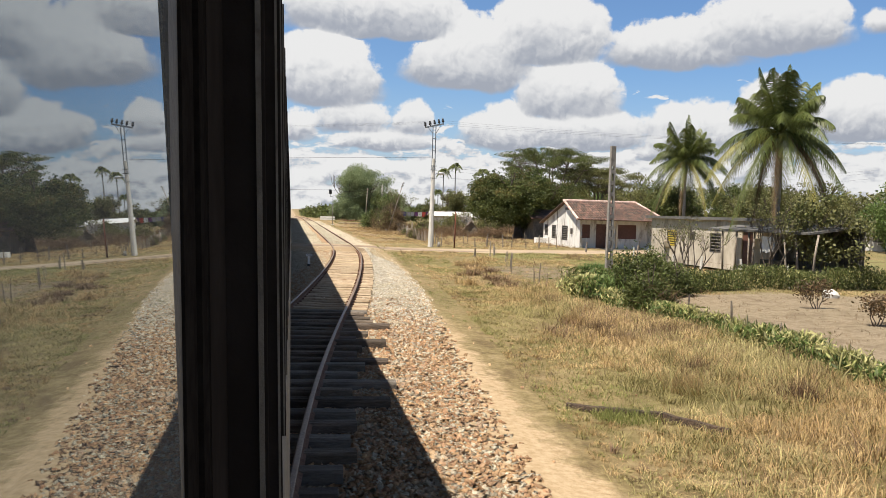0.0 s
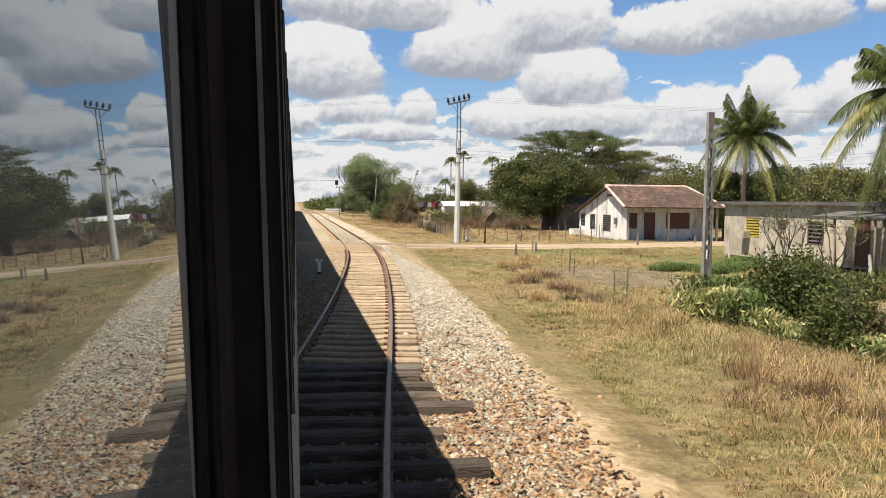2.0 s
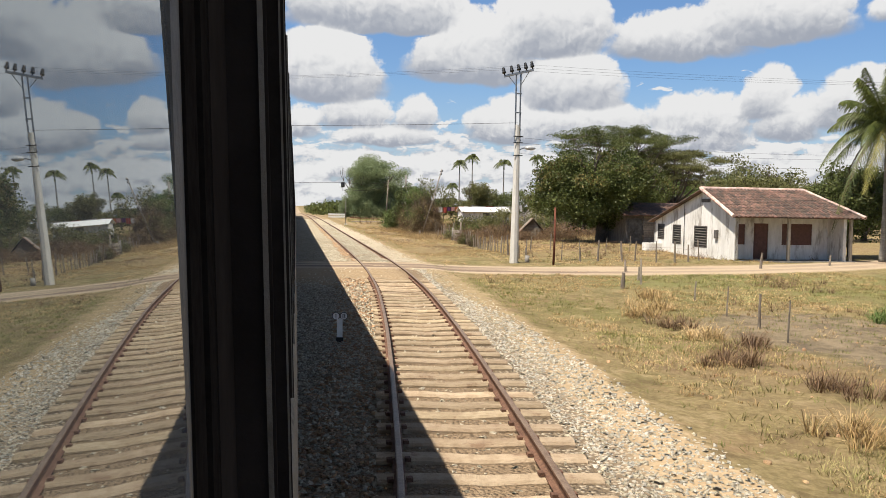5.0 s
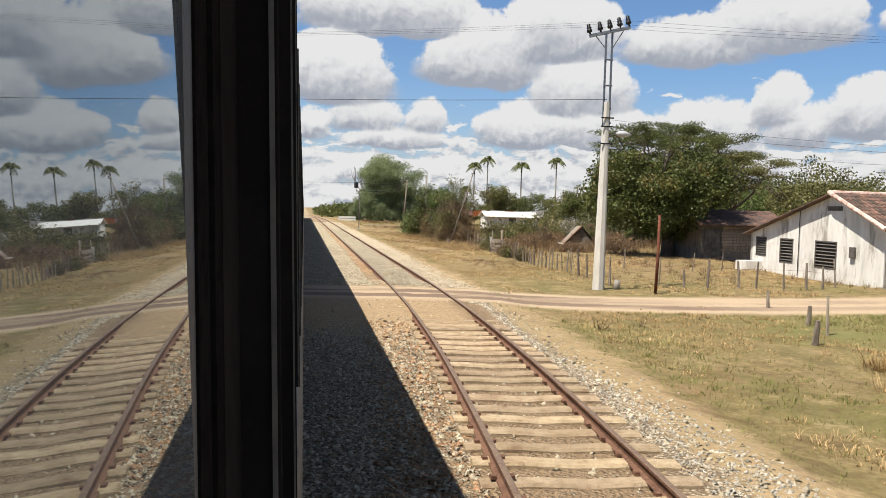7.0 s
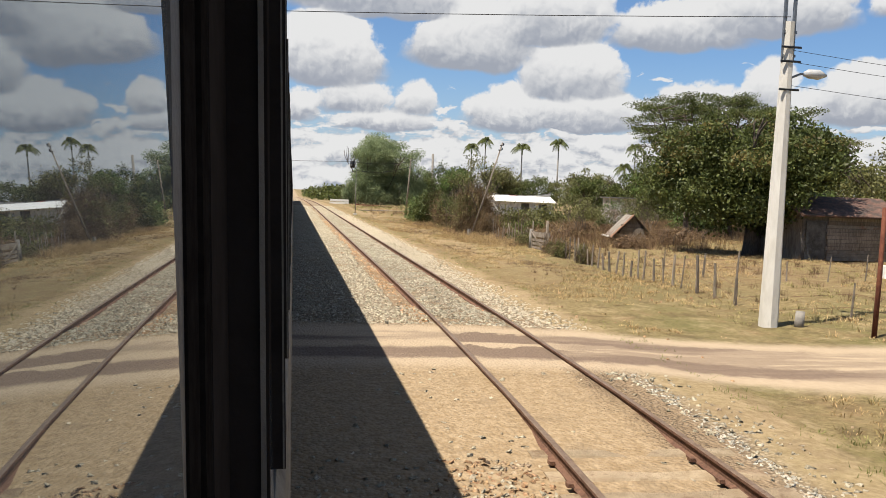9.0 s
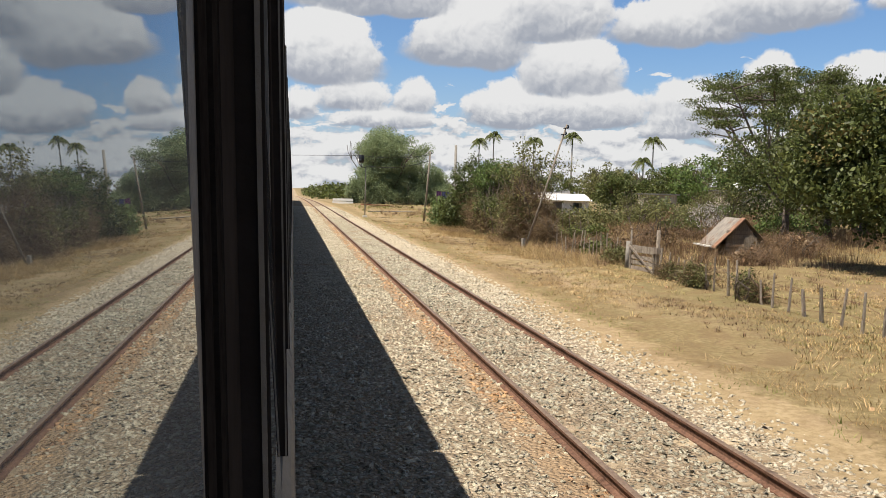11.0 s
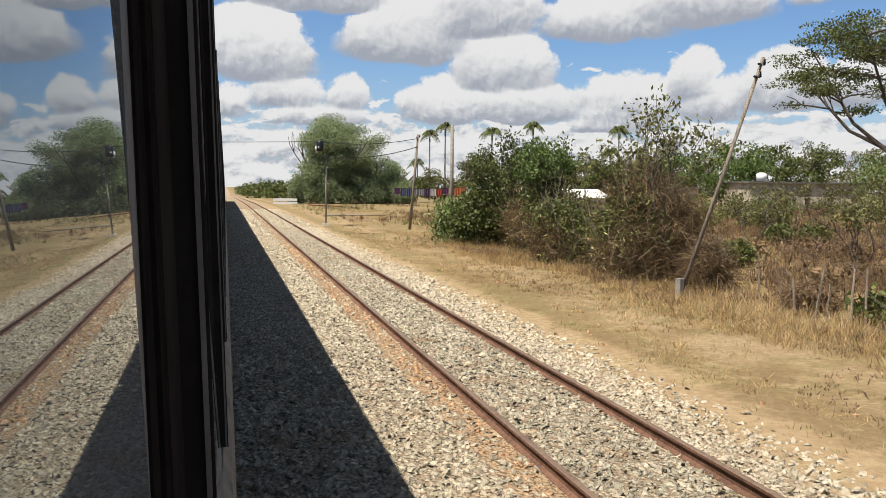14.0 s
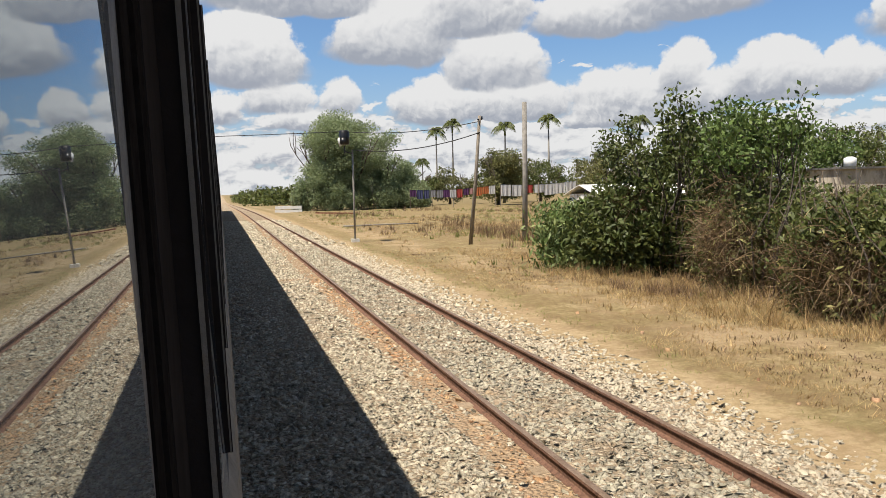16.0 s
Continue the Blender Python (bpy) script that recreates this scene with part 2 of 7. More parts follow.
M["oldwood"] = material("grey_weathered_wood", (0.21, 0.17, 0.13), (0.47, 0.40, 0.32), 7, 0.9, bump=0.3, bump_scale=40, thing=0.3, stretch=(3, 3, 0.4))
M["sheet"] = material("weathered_sheet_metal", (0.25, 0.22, 0.18), (0.42, 0.37, 0.31), 4, 0.8, 0.0, 0.05, stain=(0.24, 0.12, 0.07), stain_scale=1.5, stain_at=0.56)
M["orange"] = material("orange_rusty_sheet", (0.30, 0.145, 0.085), (0.47, 0.27, 0.165), 5, 0.8, 0.1)
M["bark"] = material("grey_brown_bark", (0.09, 0.07, 0.055), (0.21, 0.17, 0.135), 8, 0.95, bump=0.5, bump_scale=25, stretch=(2, 2, 0.5))
M["palebark"] = material("pale_palm_bark", (0.26, 0.24, 0.21), (0.42, 0.39, 0.34), 6, 0.95, bump=0.3, bump_scale=30, stretch=(0.5, 0.5, 3))


def leaf(name, dark, light, glow=0.28, rough=0.55, island=0.45):
    return material(name, dark, light, 1.1, rough, bump=0.0, island=island, through_light=glow, spec=0.3)


M["mango"] = leaf("dark_green_leaves", (0.081, 0.110, 0.029), (0.184, 0.209, 0.061), 0.32)
M["bright"] = leaf("green_leaves", (0.105, 0.166, 0.039), (0.215, 0.289, 0.086), 0.32)
M["olive"] = leaf("olive_leaves", (0.135, 0.143, 0.050), (0.270, 0.267, 0.100), 0.32)
# pale green of its own, made paler to put distance haze into the colour
M["pale"] = leaf("pale_green_leaves", (0.26, 0.33, 0.165), (0.44, 0.52, 0.275), 0.42, 0.6, 0.22)
M["brown"] = leaf("dead_brown_vines", (0.143, 0.092, 0.044), (0.312, 0.217, 0.115), 0.25)
M["yellowleaf"] = leaf("yellow_brown_leaves", (0.145, 0.125, 0.038), (0.29, 0.235, 0.078))
M["variegated"] = leaf("yellow_edged_leaves", (0.36, 0.36, 0.12), (0.66, 0.62, 0.28), 0.3)
M["weed"] = leaf("red_brown_weeds", (0.166, 0.099, 0.054), (0.348, 0.232, 0.132), 0.25)
M["frond"] = leaf("palm_frond", (0.088, 0.125, 0.035), (0.220, 0.251, 0.075), 0.36, 0.4, 0.3)
M["oldfrond"] = leaf("yellowed_palm_frond", (0.24, 0.24, 0.06), (0.46, 0.42, 0.12), 0.3, 0.45, 0.3)
M["cactus"] = leaf("hedge_stems", (0.127, 0.184, 0.057), (0.299, 0.345, 0.127), 0.15, 0.6)
M["cactus_y"] = leaf("yellow_hedge_stems", (0.30, 0.29, 0.11), (0.55, 0.50, 0.24), 0.15, 0.6)
M["straw"] = leaf("dry_grass", (0.43, 0.29, 0.125), (0.80, 0.60, 0.315), 0.3, 0.8, 0.45)
M["olive_straw"] = leaf("olive_dry_grass", (0.29, 0.25, 0.095), (0.58, 0.50, 0.235), 0.3, 0.8, 0.45)
M["green_grass"] = leaf("green_grass_blades", (0.21, 0.245, 0.06), (0.41, 0.425, 0.14), 0.3, 0.8, 0.35)
M["lush"] = leaf("lush_green_grass", (0.10, 0.17, 0.045), (0.24, 0.33, 0.10), 0.3, 0.6, 0.4)
M["blossom"] = leaf("white_blossom", (0.5, 0.46, 0.44), (0.7, 0.66, 0.62), 0.2, 0.8, 0.2)


def pane_glass():
    m = bpy.data.materials.new("tinted_window_glass")
    m.use_nodes = True
    k = Net(m.node_tree)
    b = m.node_tree.nodes["Principled BSDF"]
    b.inputs["Base Color"].default_value = (0.115, 0.118, 0.115, 1)
    b.inputs["Roughness"].default_value = 0.012
    b.inputs["IOR"].default_value = 4.0
    b.inputs["Specular Tint"].default_value = (0.85, 0.94, 1.0, 1)
    return m


M["glass"] = pane_glass()


# ---- helpers for building ----
class Geo:
    """Vertices and faces that grow into one mesh; each face has a material slot."""

    def __init__(self):
        self.v, self.f, self.m = [], [], []

    def add(self, verts, faces, slot=0):
        n = len(self.v)
        self.v.extend(tuple(p) for p in verts)
        self.f.extend(tuple(i + n for i in q) for q in faces)
        self.m.extend([slot] * len(faces))

    def box(self, lo, hi, slot=0, m=None):
        (a, b, c), (d, e, f) = lo, hi
        vs = [(x, y, z) for z in (c, f) for x, y in ((a, b), (d, b), (d, e), (a, e))]
        if m is not None:
            vs = [m @ Vector(p) for p in vs]
        self.add(vs, [(3, 2, 1, 0), (4, 5, 6, 7), (0, 1, 5, 4), (1, 2, 6, 5), (2, 3, 7, 6), (3, 0, 4, 7)], slot)

    def tube(self, path, radii, sides=7, slot=0, cap=True):
        path = [Vector(p) for p in path]
        rings = []
        for i, p in enumerate(path):
            d = (path[min(i + 1, len(path) - 1)] - path[max(i - 1, 0)]).normalized()
            u = d.cross(Vector((0.31, 0.95, 0.02)))
            u = u.normalized() if u.length > 1e-4 else Vector((1, 0, 0))
            w = d.cross(u)
            rings.append([p + radii[i] * (math.cos(2 * math.pi * j / sides) * u + math.sin(2 * math.pi * j / sides) * w) for j in range(sides)])
        faces = [(i * sides + j, i * sides + (j + 1) % sides, (i + 1) * sides + (j + 1) % sides, (i + 1) * sides + j)
                 for i in range(len(path) - 1) for j in range(sides)]
        if cap:
            faces += [tuple(range(sides))[::-1], tuple(range((len(path) - 1) * sides, len(path) * sides))]
        self.add([p for r in rings for p in r], faces, slot)

    def sweep(self, profile, stations, slot=0, close=True, slots=None):
        """profile: points across and up; stations: functions or offsets giving world points."""
        n = len(profile)
        vs = [at(a, b) for at in stations for a, b in profile]
        last = n if close else n - 1
        faces = [(i * n + j, (i + 1) * n + j, (i + 1) * n + (j + 1) % n, i * n + (j + 1) % n) for i in range(len(stations) - 1) for j in range(last)]
        base = len(self.f)
        self.add(vs, faces, slot)
        if slots:
            for q in range(len(faces)):
                self.m[base + q] = slots[q % last]
        if close:
            self.add(vs[:n], [tuple(range(n))], slot)
            self.add(vs[-n:], [tuple(range(n))[::-1]], slot)

    def mesh(self, name, mats, smooth=False):
        me = bpy.data.meshes.new(name)
        me.from_pydata([tuple(p) for p in self.v], [], self.f)
        for m in (mats if isinstance(mats, (list, tuple)) else [mats]):
            me.materials.append(m)
        me.polygons.foreach_set("material_index", self.m)
        if smooth:
            me.polygons.foreach_set("use_smooth", [True] * len(self.f))
        me.update()
        return me


def raw_mesh(name, verts, faces, mat, corners):
    """A mesh from arrays; faces all have the same number of corners."""
    me = bpy.data.meshes.new(name)
    nf = len(faces)
    me.vertices.add(len(verts))
    me.vertices.foreach_set("co", np.asarray(verts, dtype=np.float32).ravel())
    me.loops.add(nf * corners)
    me.loops.foreach_set("vertex_index", np.asarray(faces, dtype=np.int32).ravel())
    me.polygons.add(nf)
    me.polygons.foreach_set("loop_start", np.arange(0, nf * corners, corners, dtype=np.int32))
    me.materials.append(mat)
    me.update(calc_edges=True)
    return me


def thing(name, label, category, at=(0, 0, 0), turn=0.0, group="", kind="", data=None):
    ob = new(name, data)
    ob.matrix_basis = pose(*at, 0, 0, turn)
    return tagged(ob, label, category, group, kind)


def part(name, geo, mats, parent, label="", smooth=False):
    """One mesh object under a thing or a part; geo: a Geo, or a mesh that is already built."""
    ob = new(name, geo if isinstance(geo, bpy.types.Mesh) else geo.mesh(name, mats, smooth))
    ob.parent = parent
    return tagged(ob, label)


def boxed(name, lo, hi, mat, parent, label="", m=None):
    g = Geo()
    g.box(lo, hi, 0, m)
    return part(name, g, mat, parent, label)


def smooth01(v, lo, hi):
    s = np.clip((v - lo) / (hi - lo), 0, 1)
    return s * s * (3 - 2 * s)


# ---- the lie of the land ----
TRACK_Y = [-40, -14, 0, 8.8, 14.1, 19.0, 25.9, 34.7, 43.0, 50.0, 58.0, 66.0, 90.0, 700.0]
TRACK_X = [-1.50, -1.44, -1.10, -0.66, -0.13, 0.45, 1.33, 2.25, 2.98, 3.42, 3.62, 3.66, 3.66, 3.66]


def side_track(y):
    """Middle of the diverging track, smoothed."""
    y = np.asarray(y, dtype=float)
    return sum(np.interp(y + o, TRACK_Y, TRACK_X) for o in (-4, -2, 0, 2, 4)) / 5


def stone_edge(y):
    return side_track(y) + 2.95 - 1.05 * smooth01(np.asarray(y, float), 14, 60)


def road_mid(x):
    x = np.asarray(x, float)
    return 57.9 - 1.75 * smooth01(x, 2.0, 11.0) + 0.0135 * np.maximum(0, x - 13) ** 2


def fall(y):
    """How far the distant line and ground are lowered, to fit where the rails meet in the camera's view."""
    y = np.asarray(y, float)
    return 0.0095 * np.clip(np.sqrt((y - 195.0) ** 2 + 30.0 ** 2) + y - 195.0, 0, 1400) / 2


def height(x, y):
    x, y = np.asarray(x, float), np.asarray(y, float)
    field = -0.36 + 0.26 * smooth01(y, 38, 66) + 0.0022 * np.clip(x - 12, 0, 60)
    bumps = 0.06 * np.sin(x * 0.9 + 1.3 * np.sin(y * 0.31)) * np.sin(y * 0.7 + x * 0.13) + 0.03 * np.sin(x * 2.3 + y * 1.7) * np.sin(y * 2.1 - x)
    e = stone_edge(y)
    bed = -0.26 + 0.06 * smooth01(y, 19, 26) + 0.055 * smooth01(y, 62, 66)
    s = smooth01(x, e - 0.1, e + 1.3) + smooth01(-x, 4.2, 6.5)
    on_road = smooth01(-np.abs(y - road_mid(x)), -3.2, -1.6)
    land = field + bumps * (1 - on_road) * smooth01(x, e + 0.4, e + 2.5)
    z = bed * (1 - s) + land * s
    up = smooth01(-np.abs(y - 57.6), -7.5, -3.0) * (1 - s)
    return z + up * 0.125 * (1 - smooth01(y, 61, 66)) - fall(y)


# ground sheet: fine near the line, coarse towards the horizon
def spread(near, step, far, grow=1.25):
    a, d, out = near, step, []
    while a < far:
        a += d
        d *= grow
        out.append(a)
    return out


gx = np.array(sorted([-v for v in spread(6, 1.5, 3500)] + list(np.arange(-6, 14, 0.4)) + list(np.arange(14, 60, 1.0)) + spread(60, 2, 3500)))
gy = np.array(sorted([-v for v in spread(12, 2, 800)] + list(np.arange(-12, 140, 0.5)) + spread(140, 1.0, 4000, 1.12)))
GX, GY = np.meshgrid(gx, gy)
GV = np.stack([GX, GY, height(GX, GY)], -1).reshape(-1, 3)
nx = len(gx)
ii = (np.arange(len(gy) - 1)[:, None] * nx + np.arange(nx - 1)[None]).ravel()
GF = np.stack([ii, ii + 1, ii + nx + 1, ii + nx], 1)


def ground_material():
    m = bpy.data.materials.new("dry_ground")
    m.use_nodes = True
    k = Net(m.node_tree)
    b = m.node_tree.nodes["Principled BSDF"]
    at = k.node("ShaderNodeNewGeometry").outputs["Position"]
    x, y, z = k.xyz(at)
    wob = k.math("SUBTRACT", k.noise(at, 0.55, 4.0, 0.6), 0.5)
    wob2 = k.math("SUBTRACT", k.noise(at, 2.2, 4.0, 0.65), 0.5)
    grain = k.noise(at, 9.0, 5.0, 0.7)
    fine = k.noise(at, 42.0, 3.0, 0.7)
    # dry grass, straw to olive
    grass = k.mix(k.step(grain, 0.3, 0.7), (0.235, 0.175, 0.078), (0.43, 0.335, 0.165))
    grass = k.mix(k.math("MULTIPLY", k.step(k.noise(at, 0.2, 4.0, 0.65), 0.43, 0.6, 0, 0.85), k.math("MULTIPLY", k.step(y, 56.0, 68.0, 1.0, 0.3), k.step(x, 4.5, 8.5, 0.35, 1.0))), grass, k.mix(grain, (0.14, 0.14, 0.045), (0.31, 0.275, 0.105)))
    grass = k.mix(k.step(k.noise(at, 0.45, 5.0, 0.7), 0.54, 0.68, 0, 0.7), grass, k.mix(grain, (0.27, 0.165, 0.082), (0.47, 0.32, 0.18)))
    mott = k.noise(at, 1.6, 6.0, 0.72)
    grass = k.mix(k.step(mott, 0.50, 0.64, 0, 0.7), grass, k.mix(fine, (0.12, 0.082, 0.040), (0.25, 0.175, 0.09)))
    grass = k.mix(k.step(mott, 0.46, 0.34, 0, 0.65), grass, k.mix(fine, (0.42, 0.32, 0.165), (0.62, 0.49, 0.29)))
    far = k.step(y, 150, 260)
    wide = k.noise(k.vec("MULTIPLY", at, (1.0, 0.35, 1.0)), 0.13, 6.0, 0.7)
    grass = k.mix(k.step(wide, 0.50, 0.62, 0, 0.45), grass, k.mix(grain, (0.15, 0.145, 0.055), (0.28, 0.25, 0.11)))
    grass = k.mix(k.step(wide, 0.44, 0.34, 0, 0.6), grass, k.mix(grain, (0.24, 0.155, 0.085), (0.40, 0.28, 0.17)))
    grass = k.mix(k.math("MULTIPLY", far, 0.6), grass, k.mix(grain, (0.16, 0.145, 0.060), (0.29, 0.235, 0.115)))
    sand = k.mix(k.step(grain, 0.3, 0.7), (0.44, 0.315, 0.175), (0.64, 0.485, 0.305))
    bare = k.mix(k.step(grain, 0.3, 0.7), (0.30, 0.235, 0.155), (0.45, 0.365, 0.255))
    # footpath beside the ballast
    edge = k.math("ADD", k.math("MULTIPLY_ADD", k.step(y, 4, 58), 3.0, 2.35), k.math("MULTIPLY", wob, 0.8))
    off = k.math("SUBTRACT", x, edge)
    path = k.math("MULTIPLY", k.step(off, -0.9, -0.3), k.step(k.math("ADD", off, k.math("MULTIPLY", wob2, 1.3)), 1.15, 0.45))
    path = k.math("MULTIPLY", k.math("MINIMUM", k.math("MULTIPLY", path, 1.8), 1.0), k.step(y, 30.0, 45.0, 1.0, 0.5))
    lane = k.math("MULTIPLY", k.step(off, 1.6, 2.6), k.step(k.math("ADD", off, k.math("MULTIPLY", wob, 2.4)), 4.6, 3.2))
    lane = k.math("MULTIPLY", lane, k.math("MULTIPLY", k.step(y, 66, 80, 0, 0.65), k.step(k.noise(at, 0.35, 4.0, 0.65), 0.40, 0.58)))
    grass = k.mix(k.math("MULTIPLY", k.step(y, 62.0, 70.0, 0.0, 0.55), k.step(mott, 0.40, 0.60)), grass, k.mix(fine, (0.24, 0.155, 0.075), (0.41, 0.285, 0.15)))
    col = k.mix(k.math("MAXIMUM", path, lane), grass, sand)
    # yard behind the hedge
    yard = k.math("MULTIPLY", k.step(k.math("ADD", x, wob), 10.6, 11.6), k.step(k.math("ADD", y, wob), 30.0, 28.6))
    yard = k.math("MULTIPLY", yard, k.step(y, 4.0, 8.0))
    bare = k.mix(k.step(mott, 0.47, 0.62, 0, 0.75), bare, k.mix(fine, (0.17, 0.125, 0.08), (0.33, 0.25, 0.165)))
    col = k.mix(k.math("MULTIPLY", yard, 0.9), col, bare)
    fx, fy = k.math("DIVIDE", k.math("SUBTRACT", x, 12.7), 3.4), k.math("DIVIDE", k.math("SUBTRACT", y, 38.8), 5.2)
    tilled = k.math("ADD", k.math("SQRT", k.math("ADD", k.math("MULTIPLY", fx, fx), k.math("MULTIPLY", fy, fy))), k.math("MULTIPLY", wob, 0.9))
    col = k.mix(k.step(tilled, 1.05, 0.75, 0.0, 0.85), col, k.mix(k.step(mott, 0.4, 0.62), (0.34, 0.265, 0.175), (0.19, 0.145, 0.10)))
    lawn = k.math("MULTIPLY", k.math("MULTIPLY", k.step(y, 44.0, 47.0), k.step(y, 55.0, 53.0)), k.step(k.math("ADD", x, k.math("MULTIPLY", wob, 4.0)), 10.0, 13.0))
    col = k.mix(k.math("MULTIPLY", lawn, k.step(mott, 0.62, 0.45, 0.1, 0.8)), col, k.mix(grain, (0.17, 0.185, 0.06), (0.33, 0.315, 0.125)))
    # stony bed
    bed = k.math("MULTIPLY", k.step(k.math("ADD", off, k.math("MULTIPLY", wob2, 0.8)), 0.1, -0.4), k.step(x, -6.0, -4.5))
    cell = k.node("ShaderNodeTexVoronoi", {"Vector": at, "Scale": 19.0})
    stones = k.mix(k.step(k.xyz(cell.outputs["Color"])[0], 0.0, 1.0), (0.36, 0.28, 0.19), (0.72, 0.60, 0.44))
    stones = k.mix(k.step(cell.outputs["Distance"], 0.35, 0.62), stones, k.mix(k.step(y, 56.0, 66.0), (0.25, 0.19, 0.125), (0.40, 0.31, 0.205)))
    col = k.mix(bed, col, stones)
    rusty = k.math("MULTIPLY", k.step(y, 60.0, 64.0), k.step(k.math("ABSOLUTE", k.math("SUBTRACT", k.math("ADD", x, k.math("MULTIPLY", wob2, 0.3)), 2.68)), 0.40, 0.2))
    col = k.mix(k.math("MULTIPLY", rusty, 0.55), col, k.mix(fine, (0.42, 0.25, 0.13), (0.72, 0.50, 0.30)))
    between = k.math("MULTIPLY", k.step(y, 20.0, 24.0), k.step(k.math("ABSOLUTE", k.math("SUBTRACT", x, k.math("MULTIPLY_ADD", k.step(y, 8, 58), 4.2, -0.55))), 1.5, 1.2))
    col = k.mix(k.math("MULTIPLY", between, k.step(y, 66, 60, 0, 0.8)), col, k.mix(grain, (0.26, 0.17, 0.10), (0.50, 0.37, 0.23)))
    # sand washed over the crossing
    wash = k.math("MULTIPLY", k.step(k.math("ABSOLUTE", k.math("SUBTRACT", k.math("ADD", y, k.math("MULTIPLY", wob, 4.0)), 54.5)), 7.0, 4.0),
                  k.step(k.math("ADD", x, k.math("MULTIPLY", wob2, 1.2)), 4.4, 3.8))
    wash = k.math("MULTIPLY", wash, k.step(x, -5.0, -4.0))
    earth = k.mix(k.step(grain, 0.3, 0.7), (0.35, 0.245, 0.135), (0.53, 0.40, 0.25))
    earth = k.mix(k.step(mott, 0.52, 0.66, 0, 0.6), earth, k.mix(fine, (0.24, 0.17, 0.10), (0.40, 0.30, 0.19)))
    col = k.mix(k.math("MULTIPLY", wash, k.step(fine, 0.30, 0.46)), col, earth)
    # earth road
    q = k.math("MAXIMUM", k.math("SUBTRACT", x, 13.0), 0.0)
    line = k.math("ADD", k.math("MULTIPLY", k.math("MULTIPLY", q, q), 0.0135), k.step(x, 2.0, 11.0, 57.9, 56.15))
    d = k.math("SUBTRACT", k.math("ADD", y, k.math("MULTIPLY", wob2, 0.7)), line)
    road = k.step(k.math("ABSOLUTE", d), 2.3, 1.5)
    rut = k.math("MULTIPLY", k.step(k.math("ABSOLUTE", k.math("SUBTRACT", k.math("ABSOLUTE", d), 0.75)), 0.62, 0.3), k.step(k.noise(k.vec("MULTIPLY", at, (0.22, 1.0, 1.0)), 0.6, 4.0, 0.6), 0.36, 0.56))
    rut = k.math("MULTIPLY", rut, k.step(x, 10.0, 16.0, 1.0, 0.45))
    worn = k.math("MULTIPLY", k.math("MULTIPLY", k.step(x, 4.2, 5.0), k.step(x, 14.0, 8.5)), k.math("MULTIPLY", k.step(k.math("ABSOLUTE", d), 1.5, 0.9), k.step(k.noise(k.vec("MULTIPLY", at, (0.25, 1.6, 1.0)), 1.1, 4.0, 0.6), 0.62, 0.52)))
    puddle = k.math("MULTIPLY", k.math("MULTIPLY", k.step(x, 2.85, 3.0), k.step(x, 4.55, 4.35)), k.step(k.math("ADD", k.math("ABSOLUTE", k.math("SUBTRACT", k.math("ABSOLUTE", d), 0.62)), k.math("MULTIPLY", wob2, 0.6)), 0.52, 0.40))
    rut = k.math("MAXIMUM", rut, k.math("MAXIMUM", k.math("MULTIPLY", worn, 0.6), puddle))
    tracks = k.mix(rut, k.mix(grain, (0.47, 0.355, 0.235), (0.66, 0.53, 0.37)), k.mix(grain, (0.20, 0.14, 0.10), (0.30, 0.22, 0.165)))
    col = k.mix(road, col, tracks)
    col = k.mix(1.0, col, (COLOUR_SCALE, COLOUR_SCALE, COLOUR_SCALE), "MULTIPLY")
    m.node_tree.links.new(col, b.inputs["Base Color"])
    b.inputs["Roughness"].default_value = 0.95
    b.inputs["Specular IOR Level"].default_value = 0.2
    hgt = k.math("ADD", k.math("MULTIPLY", grain, 0.6), k.math("ADD", k.math("MULTIPLY", fine, 0.4), k.math("MULTIPLY", bed, k.math("SUBTRACT", 0.6, cell.outputs["Distance"]))))
    smooth = k.math("SUBTRACT", 1.0, k.math("MULTIPLY", k.math("MAXIMUM", k.math("MAXIMUM", wash, road), path), 0.72))
    n = k.node("ShaderNodeBump", {"Strength": 1.0, "Distance": 0.07, "Height": k.math("MULTIPLY", hgt, smooth)})
    m.node_tree.links.new(n.outputs[0], b.inputs["Normal"])
    return m


ground = thing("ground", "dry grassy ground with earth road and stony rail bed", "ground", kind="structure",
               data=raw_mesh("ground", GV, GF, ground_material(), 4))
ground.data.polygons.foreach_set("use_smooth", [True] * len(GF))

# ---- side track ----
RAIL = [(-0.065, -0.15), (0.065, -0.15), (0.065, -0.138), (0.012, -0.118), (0.010, -0.045), (0.034, -0.034), (0.034, -0.006),
        (0.022, 0.0), (-0.022, 0.0), (-0.034, -0.006), (-0.034, -0.034), (-0.010, -0.045), (-0.012, -0.118), (-0.065, -0.138)]
RAIL_SLOTS = [0, 0, 0, 0, 0, 0, 1, 1, 1, 0, 0, 0, 0, 0]


def rail_geo(offset, y0, y1, middle, step=1.5):
    g = Geo()
    st = []
    for y in np.arange(y0, y1 + 0.01, step):
        x, dx = float(middle(y)), float(middle(y + 0.5) - middle(y - 0.5))
        c = 1 / math.hypot(1, dx)
        st.append(lambda a, b, x=x, y=y, c=c, dx=dx: (x + (a + offset) * c, y - (a + offset) * c * dx, b - float(fall(y))))
    g.sweep(RAIL, st, 0, True, RAIL_SLOTS)
    return g


